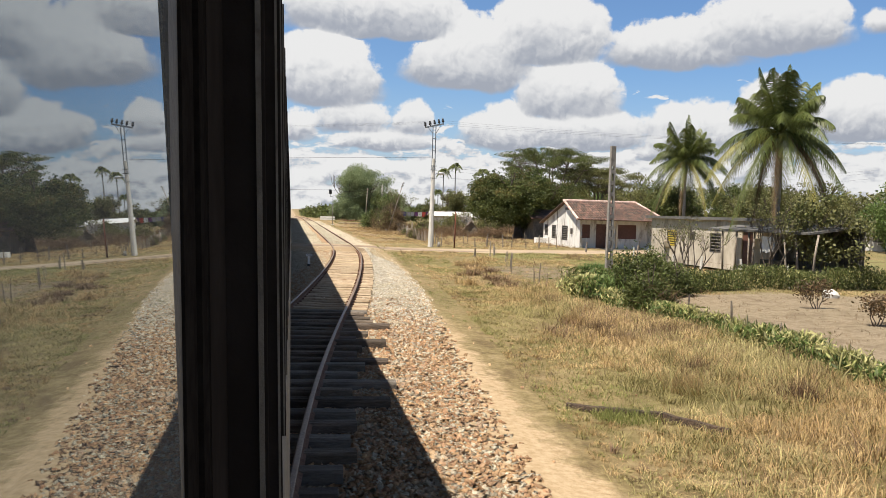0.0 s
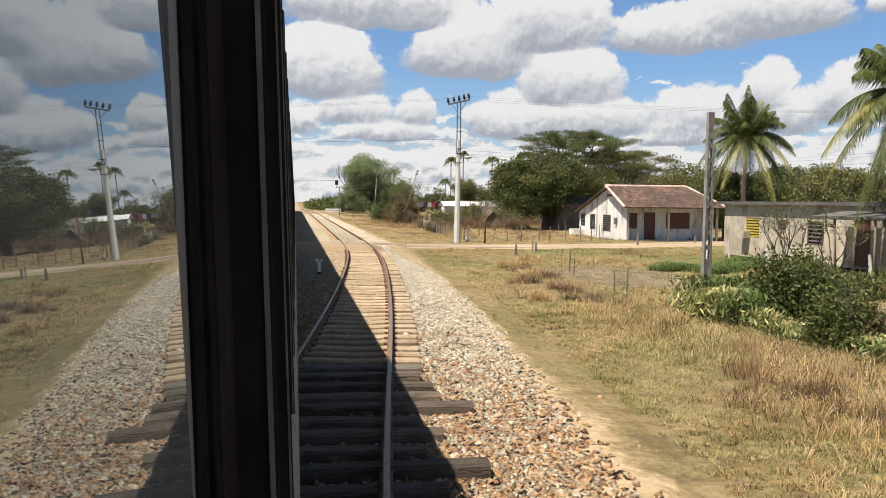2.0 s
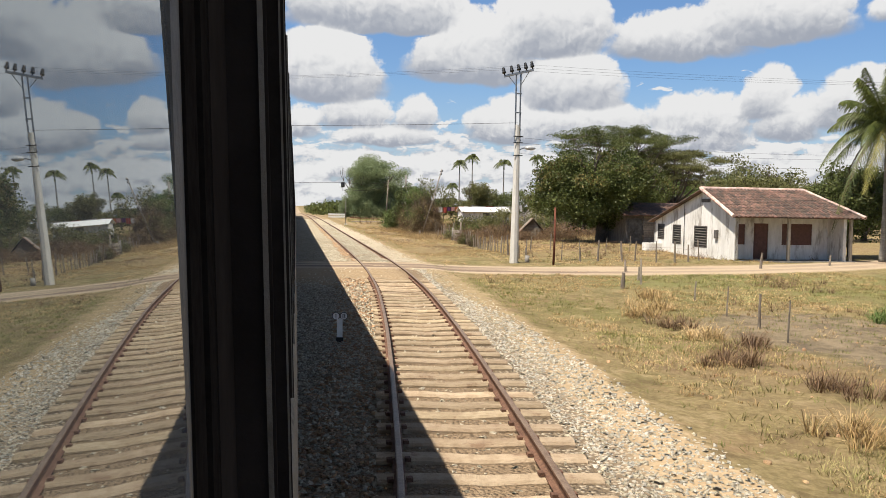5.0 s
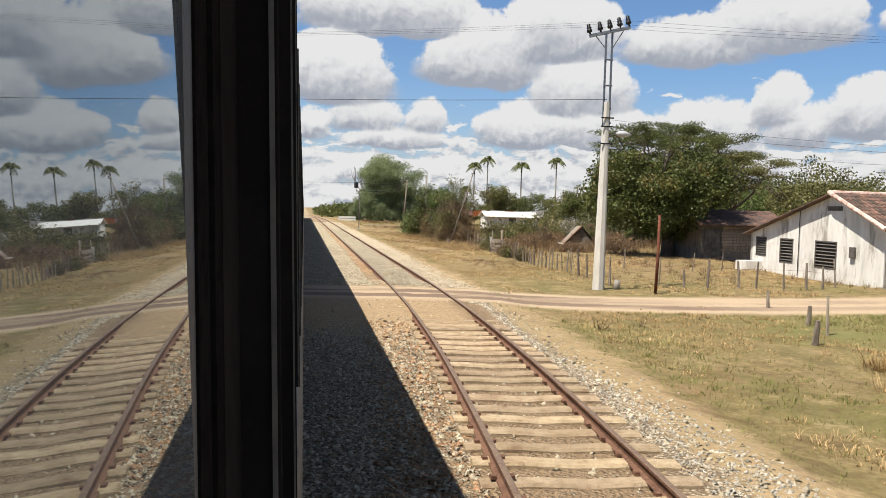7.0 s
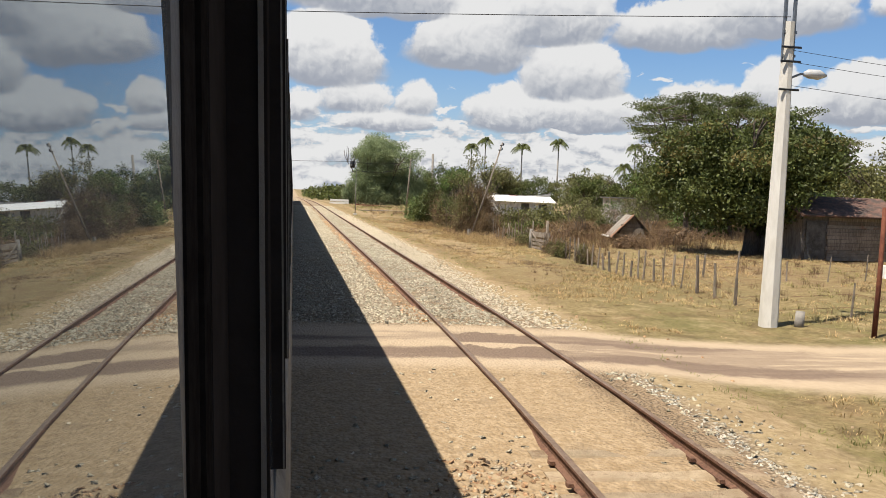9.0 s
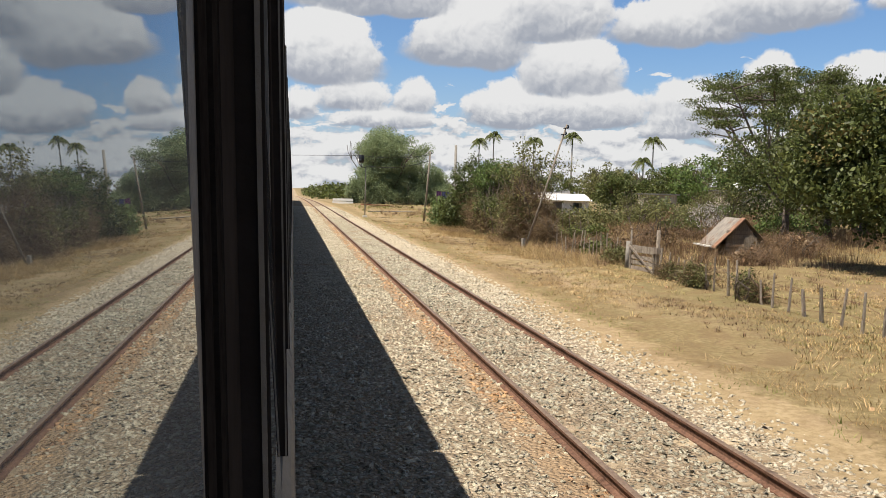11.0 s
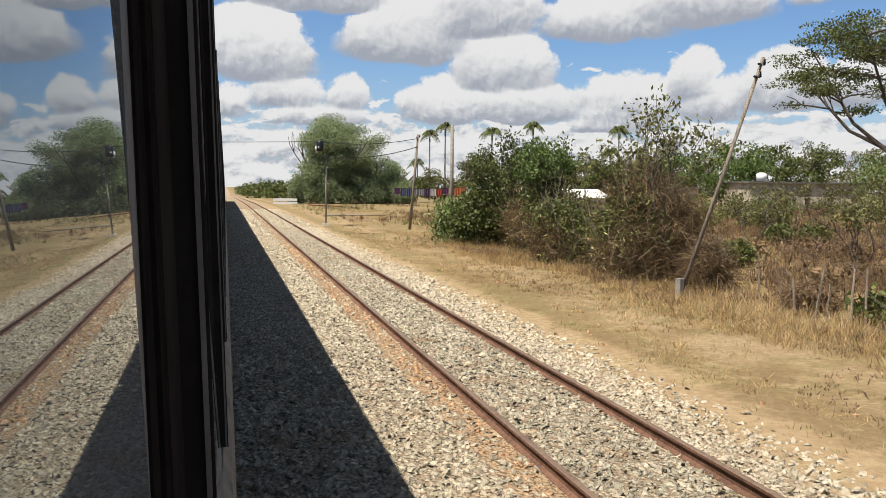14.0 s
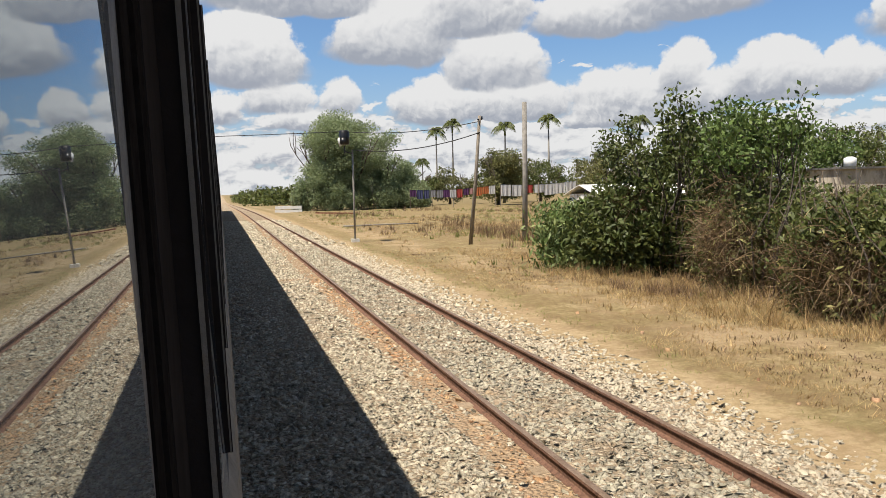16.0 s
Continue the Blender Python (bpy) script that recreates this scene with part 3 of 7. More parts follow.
track = thing("railway_track", "rusty side track diverging on dusty concrete sleepers", "railway track", kind="structure")
for o in (-0.753, 0.753):
    part("rail", rail_geo(o, 3.0, 100.0, side_track, 1.0), [M["rust"], M["head"]], track, "rusty brown rail")
    part("rail", rail_geo(o, 100.0, 700.0, side_track, 20.0), [M["rust"], M["head"]], track, "rusty brown rail")
main_track = thing("railway_track", "straight main track under the train", "railway track", kind="structure")
for o in (-0.753, 0.753):
    part("rail", rail_geo(o, -30.0, 700.0, lambda y: np.asarray(y, float) * 0 - 1.53, 10.0), [M["rust"], M["shine"]], main_track, "worn steel rail")


def sleeper_mesh(name, length, width, tall, mat, dip=0.0):
    g = Geo()
    a, w = length / 2, width / 2
    sec = [(-w, -tall), (w, -tall), (w, -0.03), (w - 0.03, 0.0), (-w + 0.03, 0.0), (-w, -0.03)]
    st = [lambda p, q, s=s, d=d: (s, p, q + d) for s, d in ((-a, -0.005), (-0.5 * a, 0.0), (0.0, -dip), (0.5 * a, 0.0), (a, -0.005))]
    g.sweep(sec, st)
    return g.mesh(name, mat)


SL_CON = sleeper_mesh("sleeper", 2.50, 0.25, 0.18, M["concrete_tie"], 0.025)
SL_WOOD = sleeper_mesh("sleeper", 2.60, 0.24, 0.18, M["wood_tie"])
SL_GREY = sleeper_mesh("sleeper", 2.60, 0.25, 0.18, M["grey_tie"])
rng = random.Random(4)
y = 3.2
while y < 104:
    x, dx = float(side_track(y)), float(side_track(y + 0.5) - side_track(y - 0.5))
    timber = y < 21.5
    me = SL_CON if not timber else (SL_GREY if rng.random() < 0.3 else SL_WOOD)
    ob = part("sleeper", me, None, track)
    shift = rng.uniform(-0.03, 0.03)
    long = 1.0
    if not timber:
        long, shift = 0.9, shift * 0.5 + 0.14
    if timber:
        far_out = rng.random() < 0.27 and 11 < y < 19
        long = rng.uniform(1.15, 1.3) if far_out else rng.uniform(1.0, 1.12)
        shift = rng.uniform(0.15, 0.3) if far_out else rng.uniform(-0.2, 0.05)
    ob.matrix_basis = pose(x + shift, y + rng.uniform(-0.03, 0.03), (-0.135 if timber else -0.148) + rng.uniform(-0.012, 0.008) - (0.02 if y > 63 else 0),
                           rng.uniform(-1, 1), rng.uniform(-0.8, 0.8), -math.degrees(math.atan(dx)) * (0.4 if timber else 1) + rng.uniform(-1.2, 1.2)) @ Matrix.Diagonal((long, 1, 1, 1))
    y += 0.62 + rng.uniform(-0.04, 0.04)


# rail clips beside the rails of the open stretch
g = Geo()
for y in np.arange(22.6, 52.0, 0.62):
    for o in (-0.753, 0.753):
        for s in (-1, 1):
            x = float(side_track(y)) + o + s * 0.095
            g.box((x - 0.028, y - 0.04, -0.15), (x + 0.028, y + 0.04, -0.112))
part("rail_clips", g, M["rust"], track, "rusty rail fastenings")


# ---- ballast stones ----
def stones(name, label, n, y0, y1, size, seed, where, mat="stone", sunk=0.0):
    r = np.random.default_rng(seed)
    y = r.uniform(y0, y1, n)
    e = stone_edge(y)
    x = r.uniform(-0.15, 1.0, n) ** 1.0 * (e + 0.45)
    ok = where(x, y, e, r)
    x, y = x[ok], y[ok]
    n = len(x)
    s = size * r.uniform(0.55, 1.35, n)
    z = height(x, y) + s * (r.uniform(-0.12, 0.15, n) - sunk)
    wedge = np.array([(math.cos(t) * k, math.sin(t) * k, c) for c, k, o in ((-0.40, 0.66, 0.0), (0.36, 0.55, 0.4)) for t in (o, o + 2.1, o + 4.2)])
    v = wedge[None] * r.uniform((0.8, 0.75, 0.4), (1.5, 1.2, 0.7), (n, 3))[:, None] + r.uniform(-0.2, 0.2, (n, 6, 3))
    q = np.stack([np.cos(t := r.uniform(0, 3.1416, n)), r.normal(0, 0.2, n), r.normal(0, 0.2, n), np.sin(t)], 1)
    q /= np.linalg.norm(q, axis=1, keepdims=True)
    w_, a_, b_, c_ = q.T
    R = np.stack([1 - 2 * (b_ * b_ + c_ * c_), 2 * (a_ * b_ - c_ * w_), 2 * (a_ * c_ + b_ * w_), 2 * (a_ * b_ + c_ * w_), 1 - 2 * (a_ * a_ + c_ * c_),
                  2 * (b_ * c_ - a_ * w_), 2 * (a_ * c_ - b_ * w_), 2 * (b_ * c_ + a_ * w_), 1 - 2 * (a_ * a_ + b_ * b_)], -1).reshape(n, 3, 3)
    v = np.einsum("nij,nkj->nki", R, v) * s[:, None, None]
    v += np.stack([x, y, z], -1)[:, None]
    f = np.array([(3, 4, 5), (0, 1, 4), (0, 4, 3), (1, 2, 5), (1, 5, 4), (2, 0, 3), (2, 3, 5)])
    F = (np.arange(n)[:, None, None] * 6 + f[None]).reshape(-1, 3)
    return thing(name, label, "ballast", kind="stuff", data=raw_mesh(name, v.reshape(-1, 3), F, M[mat], 3))


def stone_rule(x, y, e, r):
    c = np.abs(x - side_track(y))
    keep = r.uniform(size=len(x)) < np.where(x > e - 0.3, np.clip((e + 0.45 - x) / 0.75, 0, 1), 1.0)
    keep &= np.abs(c - 0.753) > 0.06                                      # rails
    # sleepers lie bare between the turnout and the crossing
    inside = (x > side_track(y) - np.where(y < 22, 1.3, 0.92)) & (x < side_track(y) + 1.3) & (y < 55)
    keep &= ~inside | (r.uniform(size=len(x)) < np.where(y < 22, 0.42, 0.07))
    sandy = np.exp(-((y - 54.3) / 4.2) ** 4) * (x < side_track(y) + 1.0)
    keep &= r.uniform(size=len(x)) > 0.985 * sandy
    keep &= np.abs(y - road_mid(x)) > 2.0
    keep &= x > -0.2
    keep &= ~((np.abs(x - side_track(y) + 0.98) < 0.27) & (y > 63) & (r.uniform(size=len(x)) < 0.85))   # stained band beside the rail
    return keep


def rusty_rule(lo, hi):
    return lambda x, y, e, r: (np.abs(np.abs(x - side_track(y)) - 0.753) > 0.06) & (np.abs(y - road_mid(x)) > 2.0) & (x > -0.2) & (np.abs(x - np.where(r.uniform(size=len(x)) < 0.9, lo(y), hi(y))) < (0.22 + 0.16 * np.sin(y * 1.1) * np.sin(y * 0.37)) * r.uniform(0.2, 1, len(x)))


def outer(y):
    return side_track(y) + 1.32


stones("ballast_stones", "loose angular grey-brown ballast stones", 15000, 6.0, 30.0, 0.060, 1, stone_rule)
stones("brown_ballast_stones", "loose angular brown-stained ballast stones", 26000, 5.0, 25.0, 0.066, 5, lambda x, y, e, r: stone_rule(x, y, e, r) & (r.uniform(size=len(x)) > 0.85 * smooth01(y, 17, 24) * (x > outer(y))), "tan_stone")
stones("ballast_stones", "loose angular beige ballast stones", 34000, 30.0, 57.0, 0.052, 2, lambda x, y, e, r: stone_rule(x, y, e, r) & ((x < outer(y)) | (r.uniform(size=len(x)) < 0.3)))
stones("shoulder_stones", "pale grey broken stone on the shoulder of the track", 70000, 15.0, 57.0, 0.046, 21, lambda x, y, e, r: stone_rule(x, y, e, r) & (x > outer(y)) & (r.uniform(size=len(x)) < smooth01(y, 15, 22)) & (x < outer(y) + 0.25 + 1.5 * (1 - smooth01(y, 36, 50))), "shoulder", 0.12)
stones("brown_ballast_stones", "brown-stained ballast stones beside the rail", 30000, 23.0, 52.0, 0.056, 25,
       lambda x, y, e, r: (np.abs(x - side_track(y) + 1.45) < 0.62 * r.uniform(0.5, 1, len(x))) & (x > 0.0), "tan_stone", 0.05)
BELTS = {"stone": lambda x, y: x < side_track(y) - 0.72, "grey_stone": lambda x, y: np.abs(x - side_track(y)) <= 0.72, "pale_stone": lambda x, y: x > side_track(y) + 0.72}
for n_, y0, y1, size_, seed_ in ((26000, 57.0, 75.0, 0.060, 7), (62000, 75.0, 103.0, 0.068, 3), (26000, 103.0, 130.0, 0.072, 8)):
    for mt, words in (("stone", "loose angular beige ballast stones"), ("grey_stone", "grey-brown ballast stones between the rails"), ("pale_stone", "pale dusty ballast stones on the shoulder")):
        stones("ballast_stones", words, n_, y0, y1, size_, seed_, lambda x, y, e, r, mt=mt: stone_rule(x, y, e, r) & BELTS[mt](x, y), mt, 0.11)
stones("ballast_stones", "loose angular pale beige ballast stones", 9000, 130.0, 170.0, 0.11, 4, stone_rule)
stones("reddish_ballast_stones", "rust-stained ballast stones along the rail", 52000, 60.0, 116.0, 0.058, 6,
       rusty_rule(lambda y: side_track(y) - 0.99, lambda y: side_track(y) + 0.9), "red_stone", 0.08)

# ---- the train that the camera rides along ----
# side wall: across and up; the window belt leans inwards a little
def wall_x(z):
    return -0.060 - 0.030 * (z - 2.5)


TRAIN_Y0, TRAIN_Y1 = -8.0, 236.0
# bays stand at the camera's place each quarter second, to fit its view
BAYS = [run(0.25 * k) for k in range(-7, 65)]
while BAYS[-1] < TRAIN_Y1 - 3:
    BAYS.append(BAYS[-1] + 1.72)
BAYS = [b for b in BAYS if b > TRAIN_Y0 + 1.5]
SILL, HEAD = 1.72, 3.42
EDGE = 0.450                                                # how far ahead of the camera's timed place a pane ends, to fit its view


def bay_strip(y0, y1, z0, z1, push, thick, slot=0, g=None):
    """A flat strip of the side wall between two stations, pushed out by so much."""
    g = g or Geo()
    vs = []
    for x_off in (push, push - thick):
        for yy, zz in ((y0, z0), (y1, z0), (y1, z1), (y0, z1)):
            vs.append((wall_x(zz) + x_off, yy, zz))
    g.add(vs, [(0, 1, 2, 3), (7, 6, 5, 4), (1, 0, 4, 5), (2, 1, 5, 6), (3, 2, 6, 7), (0, 3, 7, 4)], slot)
    return g


carriages = []
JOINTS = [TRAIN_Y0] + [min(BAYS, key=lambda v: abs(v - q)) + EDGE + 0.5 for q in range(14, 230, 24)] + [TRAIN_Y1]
LOWER = [(wall_x(SILL) + 0.012, SILL), (0.000, SILL - 0.05), (0.022, 1.25), (0.028, 0.85), (-0.10, 0.62), (-2.95, 0.62), (-3.08, 0.85), (-3.07, 1.25), (-3.02, SILL)]
UPPER = [(wall_x(HEAD), HEAD), (-0.12, 3.62), (-0.24, 3.80), (-0.50, 3.96), (-0.95, 4.06), (-1.53, 4.10), (-2.1, 4.06), (-2.56, 3.96), (-2.82, 3.80), (-2.94, 3.62), (-2.98, HEAD)]
for a, b in zip(JOINTS[:-1], JOINTS[1:]):
    a, b = a + 0.06, b - 0.06
    car = thing("railway_carriage", "dark painted passenger carriage with tinted side windows", "carriage", (0, 0, 0), group="carriages of the train")
    g = Geo()
    g.sweep(LOWER, [lambda p, q, s=s: (p, s, q) for s in (a, b)])
    part("lower_side", g, M["skirt"], car, "grey painted lower side")
    g = Geo()
    g.sweep(UPPER, [lambda p, q, s=s: (p, s, q) for s in (a, b)])
    part("roof", g, [M["paint"]], car, "dark curved roof")
    g = Geo()
    g.add([(-3.0, a, SILL), (-3.0, b, SILL), (-2.98, b, HEAD), (-2.98, a, HEAD), (-0.35, a, SILL), (-0.35, b, SILL), (-0.35, b, HEAD), (-0.35, a, HEAD)],
          [(0, 1, 2, 3), (7, 6, 5, 4), (0, 3, 7, 4), (1, 5, 6, 2)])
    part("inner_walls", g, M["rubber"], car, "dark carriage interior")
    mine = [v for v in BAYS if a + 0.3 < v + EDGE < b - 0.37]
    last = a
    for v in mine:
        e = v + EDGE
        tip = -0.023 if e < run(10.6) else -0.033                  # how far a pillar stands out, set to fit the camera's view
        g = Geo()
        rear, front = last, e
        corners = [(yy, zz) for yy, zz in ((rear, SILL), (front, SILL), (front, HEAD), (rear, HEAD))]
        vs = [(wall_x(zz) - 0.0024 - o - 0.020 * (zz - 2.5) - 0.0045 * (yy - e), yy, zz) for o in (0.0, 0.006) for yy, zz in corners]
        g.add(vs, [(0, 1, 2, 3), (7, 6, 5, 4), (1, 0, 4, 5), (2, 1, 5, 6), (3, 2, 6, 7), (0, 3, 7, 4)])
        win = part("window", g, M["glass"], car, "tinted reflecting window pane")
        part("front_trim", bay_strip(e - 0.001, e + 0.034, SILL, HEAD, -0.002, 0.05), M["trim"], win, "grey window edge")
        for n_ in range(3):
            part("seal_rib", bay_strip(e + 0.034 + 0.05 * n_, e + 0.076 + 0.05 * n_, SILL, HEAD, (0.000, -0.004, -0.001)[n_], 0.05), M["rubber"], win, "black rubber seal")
        # dark pillar; a narrow rib beyond the glass, with a grey bead near its edge, shaped to fit the camera's view
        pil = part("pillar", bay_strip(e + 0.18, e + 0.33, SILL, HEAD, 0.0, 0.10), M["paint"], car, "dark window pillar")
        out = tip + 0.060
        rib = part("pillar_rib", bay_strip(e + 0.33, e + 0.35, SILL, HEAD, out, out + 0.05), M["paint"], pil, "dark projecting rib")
        part("pillar_bead", bay_strip(e + 0.327, e + 0.3305, SILL, HEAD, out - 0.003, 0.005), M["skirt"], pil, "grey bead along the rib")
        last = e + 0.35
    part("side_panel", bay_strip(last, b, SILL, HEAD, 0.0, 0.10), M["paint"], car)
    for yy in (a + 3.2, a + 5.6, b - 5.6, b - 3.2):
        for xs in (-0.777, -2.283):
            g = Geo()
            g.tube([(xs - 0.065, yy, 0.455), (xs + 0.065, yy, 0.455)], [0.455, 0.455], 20)
            part("wheel", g, M["rust"], car, "steel wheel")
    for yy in (a + 4.4, b - 4.4):
        boxed("bogie_frame", (-2.5, yy - 1.7, 0.42), (-0.56, yy + 1.7, 0.66), M["rubber"], car, "black bogie frame")
    carriages.append(car)


# ---- plants ----
def leaf_mesh(name, centres, size, mat, seed, long=1.7, hang=0.0):
    """Many small folded leaves, one diamond each, at the given centres."""
    r = np.random.default_rng(seed)
    n = len(centres)
    u = r.normal(size=(n, 3))
    u[:, 2] -= hang
    u /= np.linalg.norm(u, axis=1, keepdims=True)
    w = np.cross(u, r.normal(size=(n, 3)))
    w /= np.linalg.norm(w, axis=1, keepdims=True)
    s = (size * r.uniform(0.6, 1.3, n))[:, None]
    c = np.asarray(centres)
    v = np.stack([c - u * s * long * 0.5, c + w * s * 0.5, c + u * s * long * 0.5, c - w * s * 0.5], 1).reshape(-1, 3)
    return raw_mesh(name, v, np.arange(4 * n).reshape(n, 4), mat, 4)


def limbs(g, p, d, length, r, depth, rnd, tips, spread_=0.7, lift=0.25, shrink=0.72, kids=(2, 3), sides=6):
    """Branches that fork; the ends are gathered in tips."""
    p, d = Vector(p), Vector(d).normalized()
    bend = Vector((rnd.uniform(-1, 1), rnd.uniform(-1, 1), rnd.uniform(-0.3, 0.6))) * 0.12 * length
    mid, end = p + d * length * 0.5 + bend, p + d * length + bend * 0.6
    g.tube([p, mid, end], [r, r * 0.82, r * 0.62], sides, cap=False)
    if depth == 0:
        tips.append(tuple(end))
        tips.append(tuple(mid))
        return
    for _ in range(rnd.randint(*kids)):
        dd = d + Vector((rnd.uniform(-1, 1), rnd.uniform(-1, 1), rnd.uniform(-0.5, 0.8) + lift)) * spread_
        limbs(g, end, dd, length * shrink * rnd.uniform(0.8, 1.15), r * 0.6, depth - 1, rnd, tips, spread_, lift, shrink, kids, max(4, sides - 1))
    if depth == 1:
        tips.append(tuple(end))


def clumps(centres, per, radius, seed, flat=1.0):
    r = np.random.default_rng(seed)
    c = np.repeat(np.asarray(centres, float), per, axis=0)
    d = r.normal(size=c.shape)
    d /= np.linalg.norm(d, axis=1, keepdims=True)
    d *= (r.uniform(0, 1, len(c)) ** 0.45)[:, None] * radius
    d[:, 2] *= flat
    return c + d


def ball(n, rx, ry, rz, seed, cz=0.0, shell=0.5):
    """Clump centres through an uneven ellipsoid, thicker towards its skin."""
    r = np.random.default_rng(seed)
    d = r.normal(size=(n, 3))
    d /= np.linalg.norm(d, axis=1, keepdims=True)
    if n >= 140:
        # large crowns are several rounded masses
        hub = r.normal(size=(9, 3))
        hub /= np.linalg.norm(hub, axis=1, keepdims=True)
        hub *= r.uniform(0.35, 0.62, (9, 1))
        j = r.integers(0, 9, n)
        size = r.uniform(0.36, 0.54, 9)[j][:, None]
        k = (shell + (1 - shell) * r.uniform(0, 1, n))[:, None] * size
        return (hub[j] + d * k) * np.array([rx, ry, rz]) * 1.06 + np.array([0, 0, cz])
    k = shell + (1 - shell) * r.uniform(0, 1, n)
    k *= 1 + 0.22 * np.sin(d[:, 0] * 5 + seed) * np.sin(d[:, 1] * 4 + 2 * seed) + 0.12 * np.sin(9 * d[:, 2] + 3 * d[:, 0])
    return d * k[:, None] * np.array([rx, ry, rz]) + np.array([0, 0, cz])


def tree(name, label, at, tall, rx, ry, rz, mat, seed, n=90, per=60, size=0.26, clump=0.9, trunk=0.28, crown_z=None, second=None, group="", lean=(0, 0)):
    rnd = random.Random(seed)
    z = float(height(at[0], at[1])) - 0.05
    t = thing(name, label, "tree" if "bush" not in name and "shrub" not in name else "bush", (at[0], at[1], z), group=group)
    cz = crown_z if crown_z is not None else tall - rz
    centres = ball(n, rx, ry, rz, seed, cz)
    centres = centres[centres[:, 2] > 0.25]
    g = Geo()
    tips = []
    bole = max(0.5, cz - rz * 0.75)
    fork = Vector((lean[0], lean[1], bole))
    g.tube([(0, 0, 0), (lean[0] * 0.3 + rnd.uniform(-.1, .1), lean[1] * 0.3, bole * 0.5), fork], [trunk * 1.25, trunk, trunk * 0.85], 9)
    for j in range(5 if tall > 3 else 4):
        a = 2 * math.pi * j / 5 + rnd.uniform(-0.4, 0.4)
        limbs(g, fork, (math.cos(a) * rx * 0.5, math.sin(a) * ry * 0.5, rz * rnd.uniform(0.5, 1.1)), 0.42 * (rx + rz) * 0.75, trunk * 0.45, 2, rnd, tips, 0.6)
    part("trunk", g, M["bark"], t, "grey-brown trunk and limbs", True)
    pts = clumps(centres, per, clump, seed + 1, 0.75)
    pts[:, :2] += np.array(lean) * (pts[:, 2:3] / max(tall, 1))
    pts = pts[pts[:, 2] > 0.05]
    vine = mat == M["brown"]
    part("crown", leaf_mesh("crown", pts, size * (0.42 if vine else 1), mat, seed + 2, 12.0 if vine else 1.8, 0.9 if vine else 0.2), None, t, "tangled dry vines" if vine else "leafy crown")
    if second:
        # clumps above the crown's middle take the second leaf colour
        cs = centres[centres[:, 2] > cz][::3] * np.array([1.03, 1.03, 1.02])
        part("crown", leaf_mesh("crown", clumps(cs, per // 2, clump * 0.8, seed + 5, 0.6), size, second, seed + 6), None, t, "leaves of a second colour on the upper crown")
    return t


def umbrella_tree(at, tall, r, seed, mat):
    """Flat-topped spreading tree with bare limbs under a thin tiered canopy."""
    rnd = random.Random(seed)
    t = thing("spreading_tree", "tall flat-topped tree with thin tiered canopy over bare limbs", "tree", (at[0], at[1], float(height(*at))))
    g = Geo()
    tips = []
    g.tube([(0, 0, 0), (0.2, 0.1, tall * 0.2), (0.1, 0.3, tall * 0.36)], [0.6, 0.5, 0.42], 10)
    cs = []
    for j in range(13):
        a = 2 * math.pi * j / 13 + rnd.uniform(-0.25, 0.25)
        q = r * (0.35 if j % 3 == 0 else rnd.uniform(0.62, 0.95))
        top = tall * (0.97 - 0.20 * (q / r) ** 2 * rnd.uniform(0.5, 1.4))
        end = Vector((math.cos(a) * q, math.sin(a) * q, top))
        st = Vector((0.1, 0.3, tall * rnd.uniform(0.26, 0.36)))
        mid = st.lerp(end, 0.5) + Vector((math.cos(a), math.sin(a), 0)) * r * 0.07 - Vector((0, 0, tall * 0.05))
        g.tube([st, mid, end], [0.17, 0.10, 0.04], 6, cap=False)
        for _ in range(5):
            d = Vector((rnd.uniform(-1, 1), rnd.uniform(-1, 1), rnd.uniform(0.0, 0.5)))
            e2 = mid.lerp(end, rnd.uniform(0.2, 0.9))
            limbs(g, e2, d, r * 0.2, 0.06, 1, rnd, tips, 0.6, 0.1)
        for _ in range(7):
            cs.append((end[0] + rnd.gauss(0, r * 0.17), end[1] + rnd.gauss(0, r * 0.17), end[2] + rnd.gauss(0, 0.22)))
    cs += [(x, y, z) for x, y, z in tips if z > tall * 0.6 and rnd.random() < 0.5]
    part("trunk", g, M["bark"], t, "grey trunk and spreading bare limbs", True)
    part("crown", leaf_mesh("crown", clumps(cs, 170, 1.2, seed + 1, 0.22), 0.085, mat, seed), None, t, "thin flat canopy")
    return t


def sparse_tree(name, label, at, tall, seed, mat, wide=0.55, per=16, size=0.17, r=0.09, stems=3):
    rnd = random.Random(seed)
    t = thing(name, label, "tree", (at[0], at[1], float(height(*at)) - 0.05))
    g = Geo()
    tips = []
    for _ in range(stems):
        a = rnd.uniform(0, 6.28)
        limbs(g, (rnd.uniform(-.2, .2), rnd.uniform(-.2, .2), 0), (math.cos(a) * wide * 0.5, math.sin(a) * wide * 0.5, 1), tall * 0.36, r, 3, rnd, tips, wide, 0.45, 0.72, (2, 3), 5)
    part("trunk", g, M["bark"], t, "thin grey-brown branches", True)
    part("crown", leaf_mesh("crown", clumps([p for p in tips if p[2] > tall * 0.3], per, 0.36, seed), size, mat, seed + 1, 2.0, 0.4), None, t, "sparse leaves")
    return t


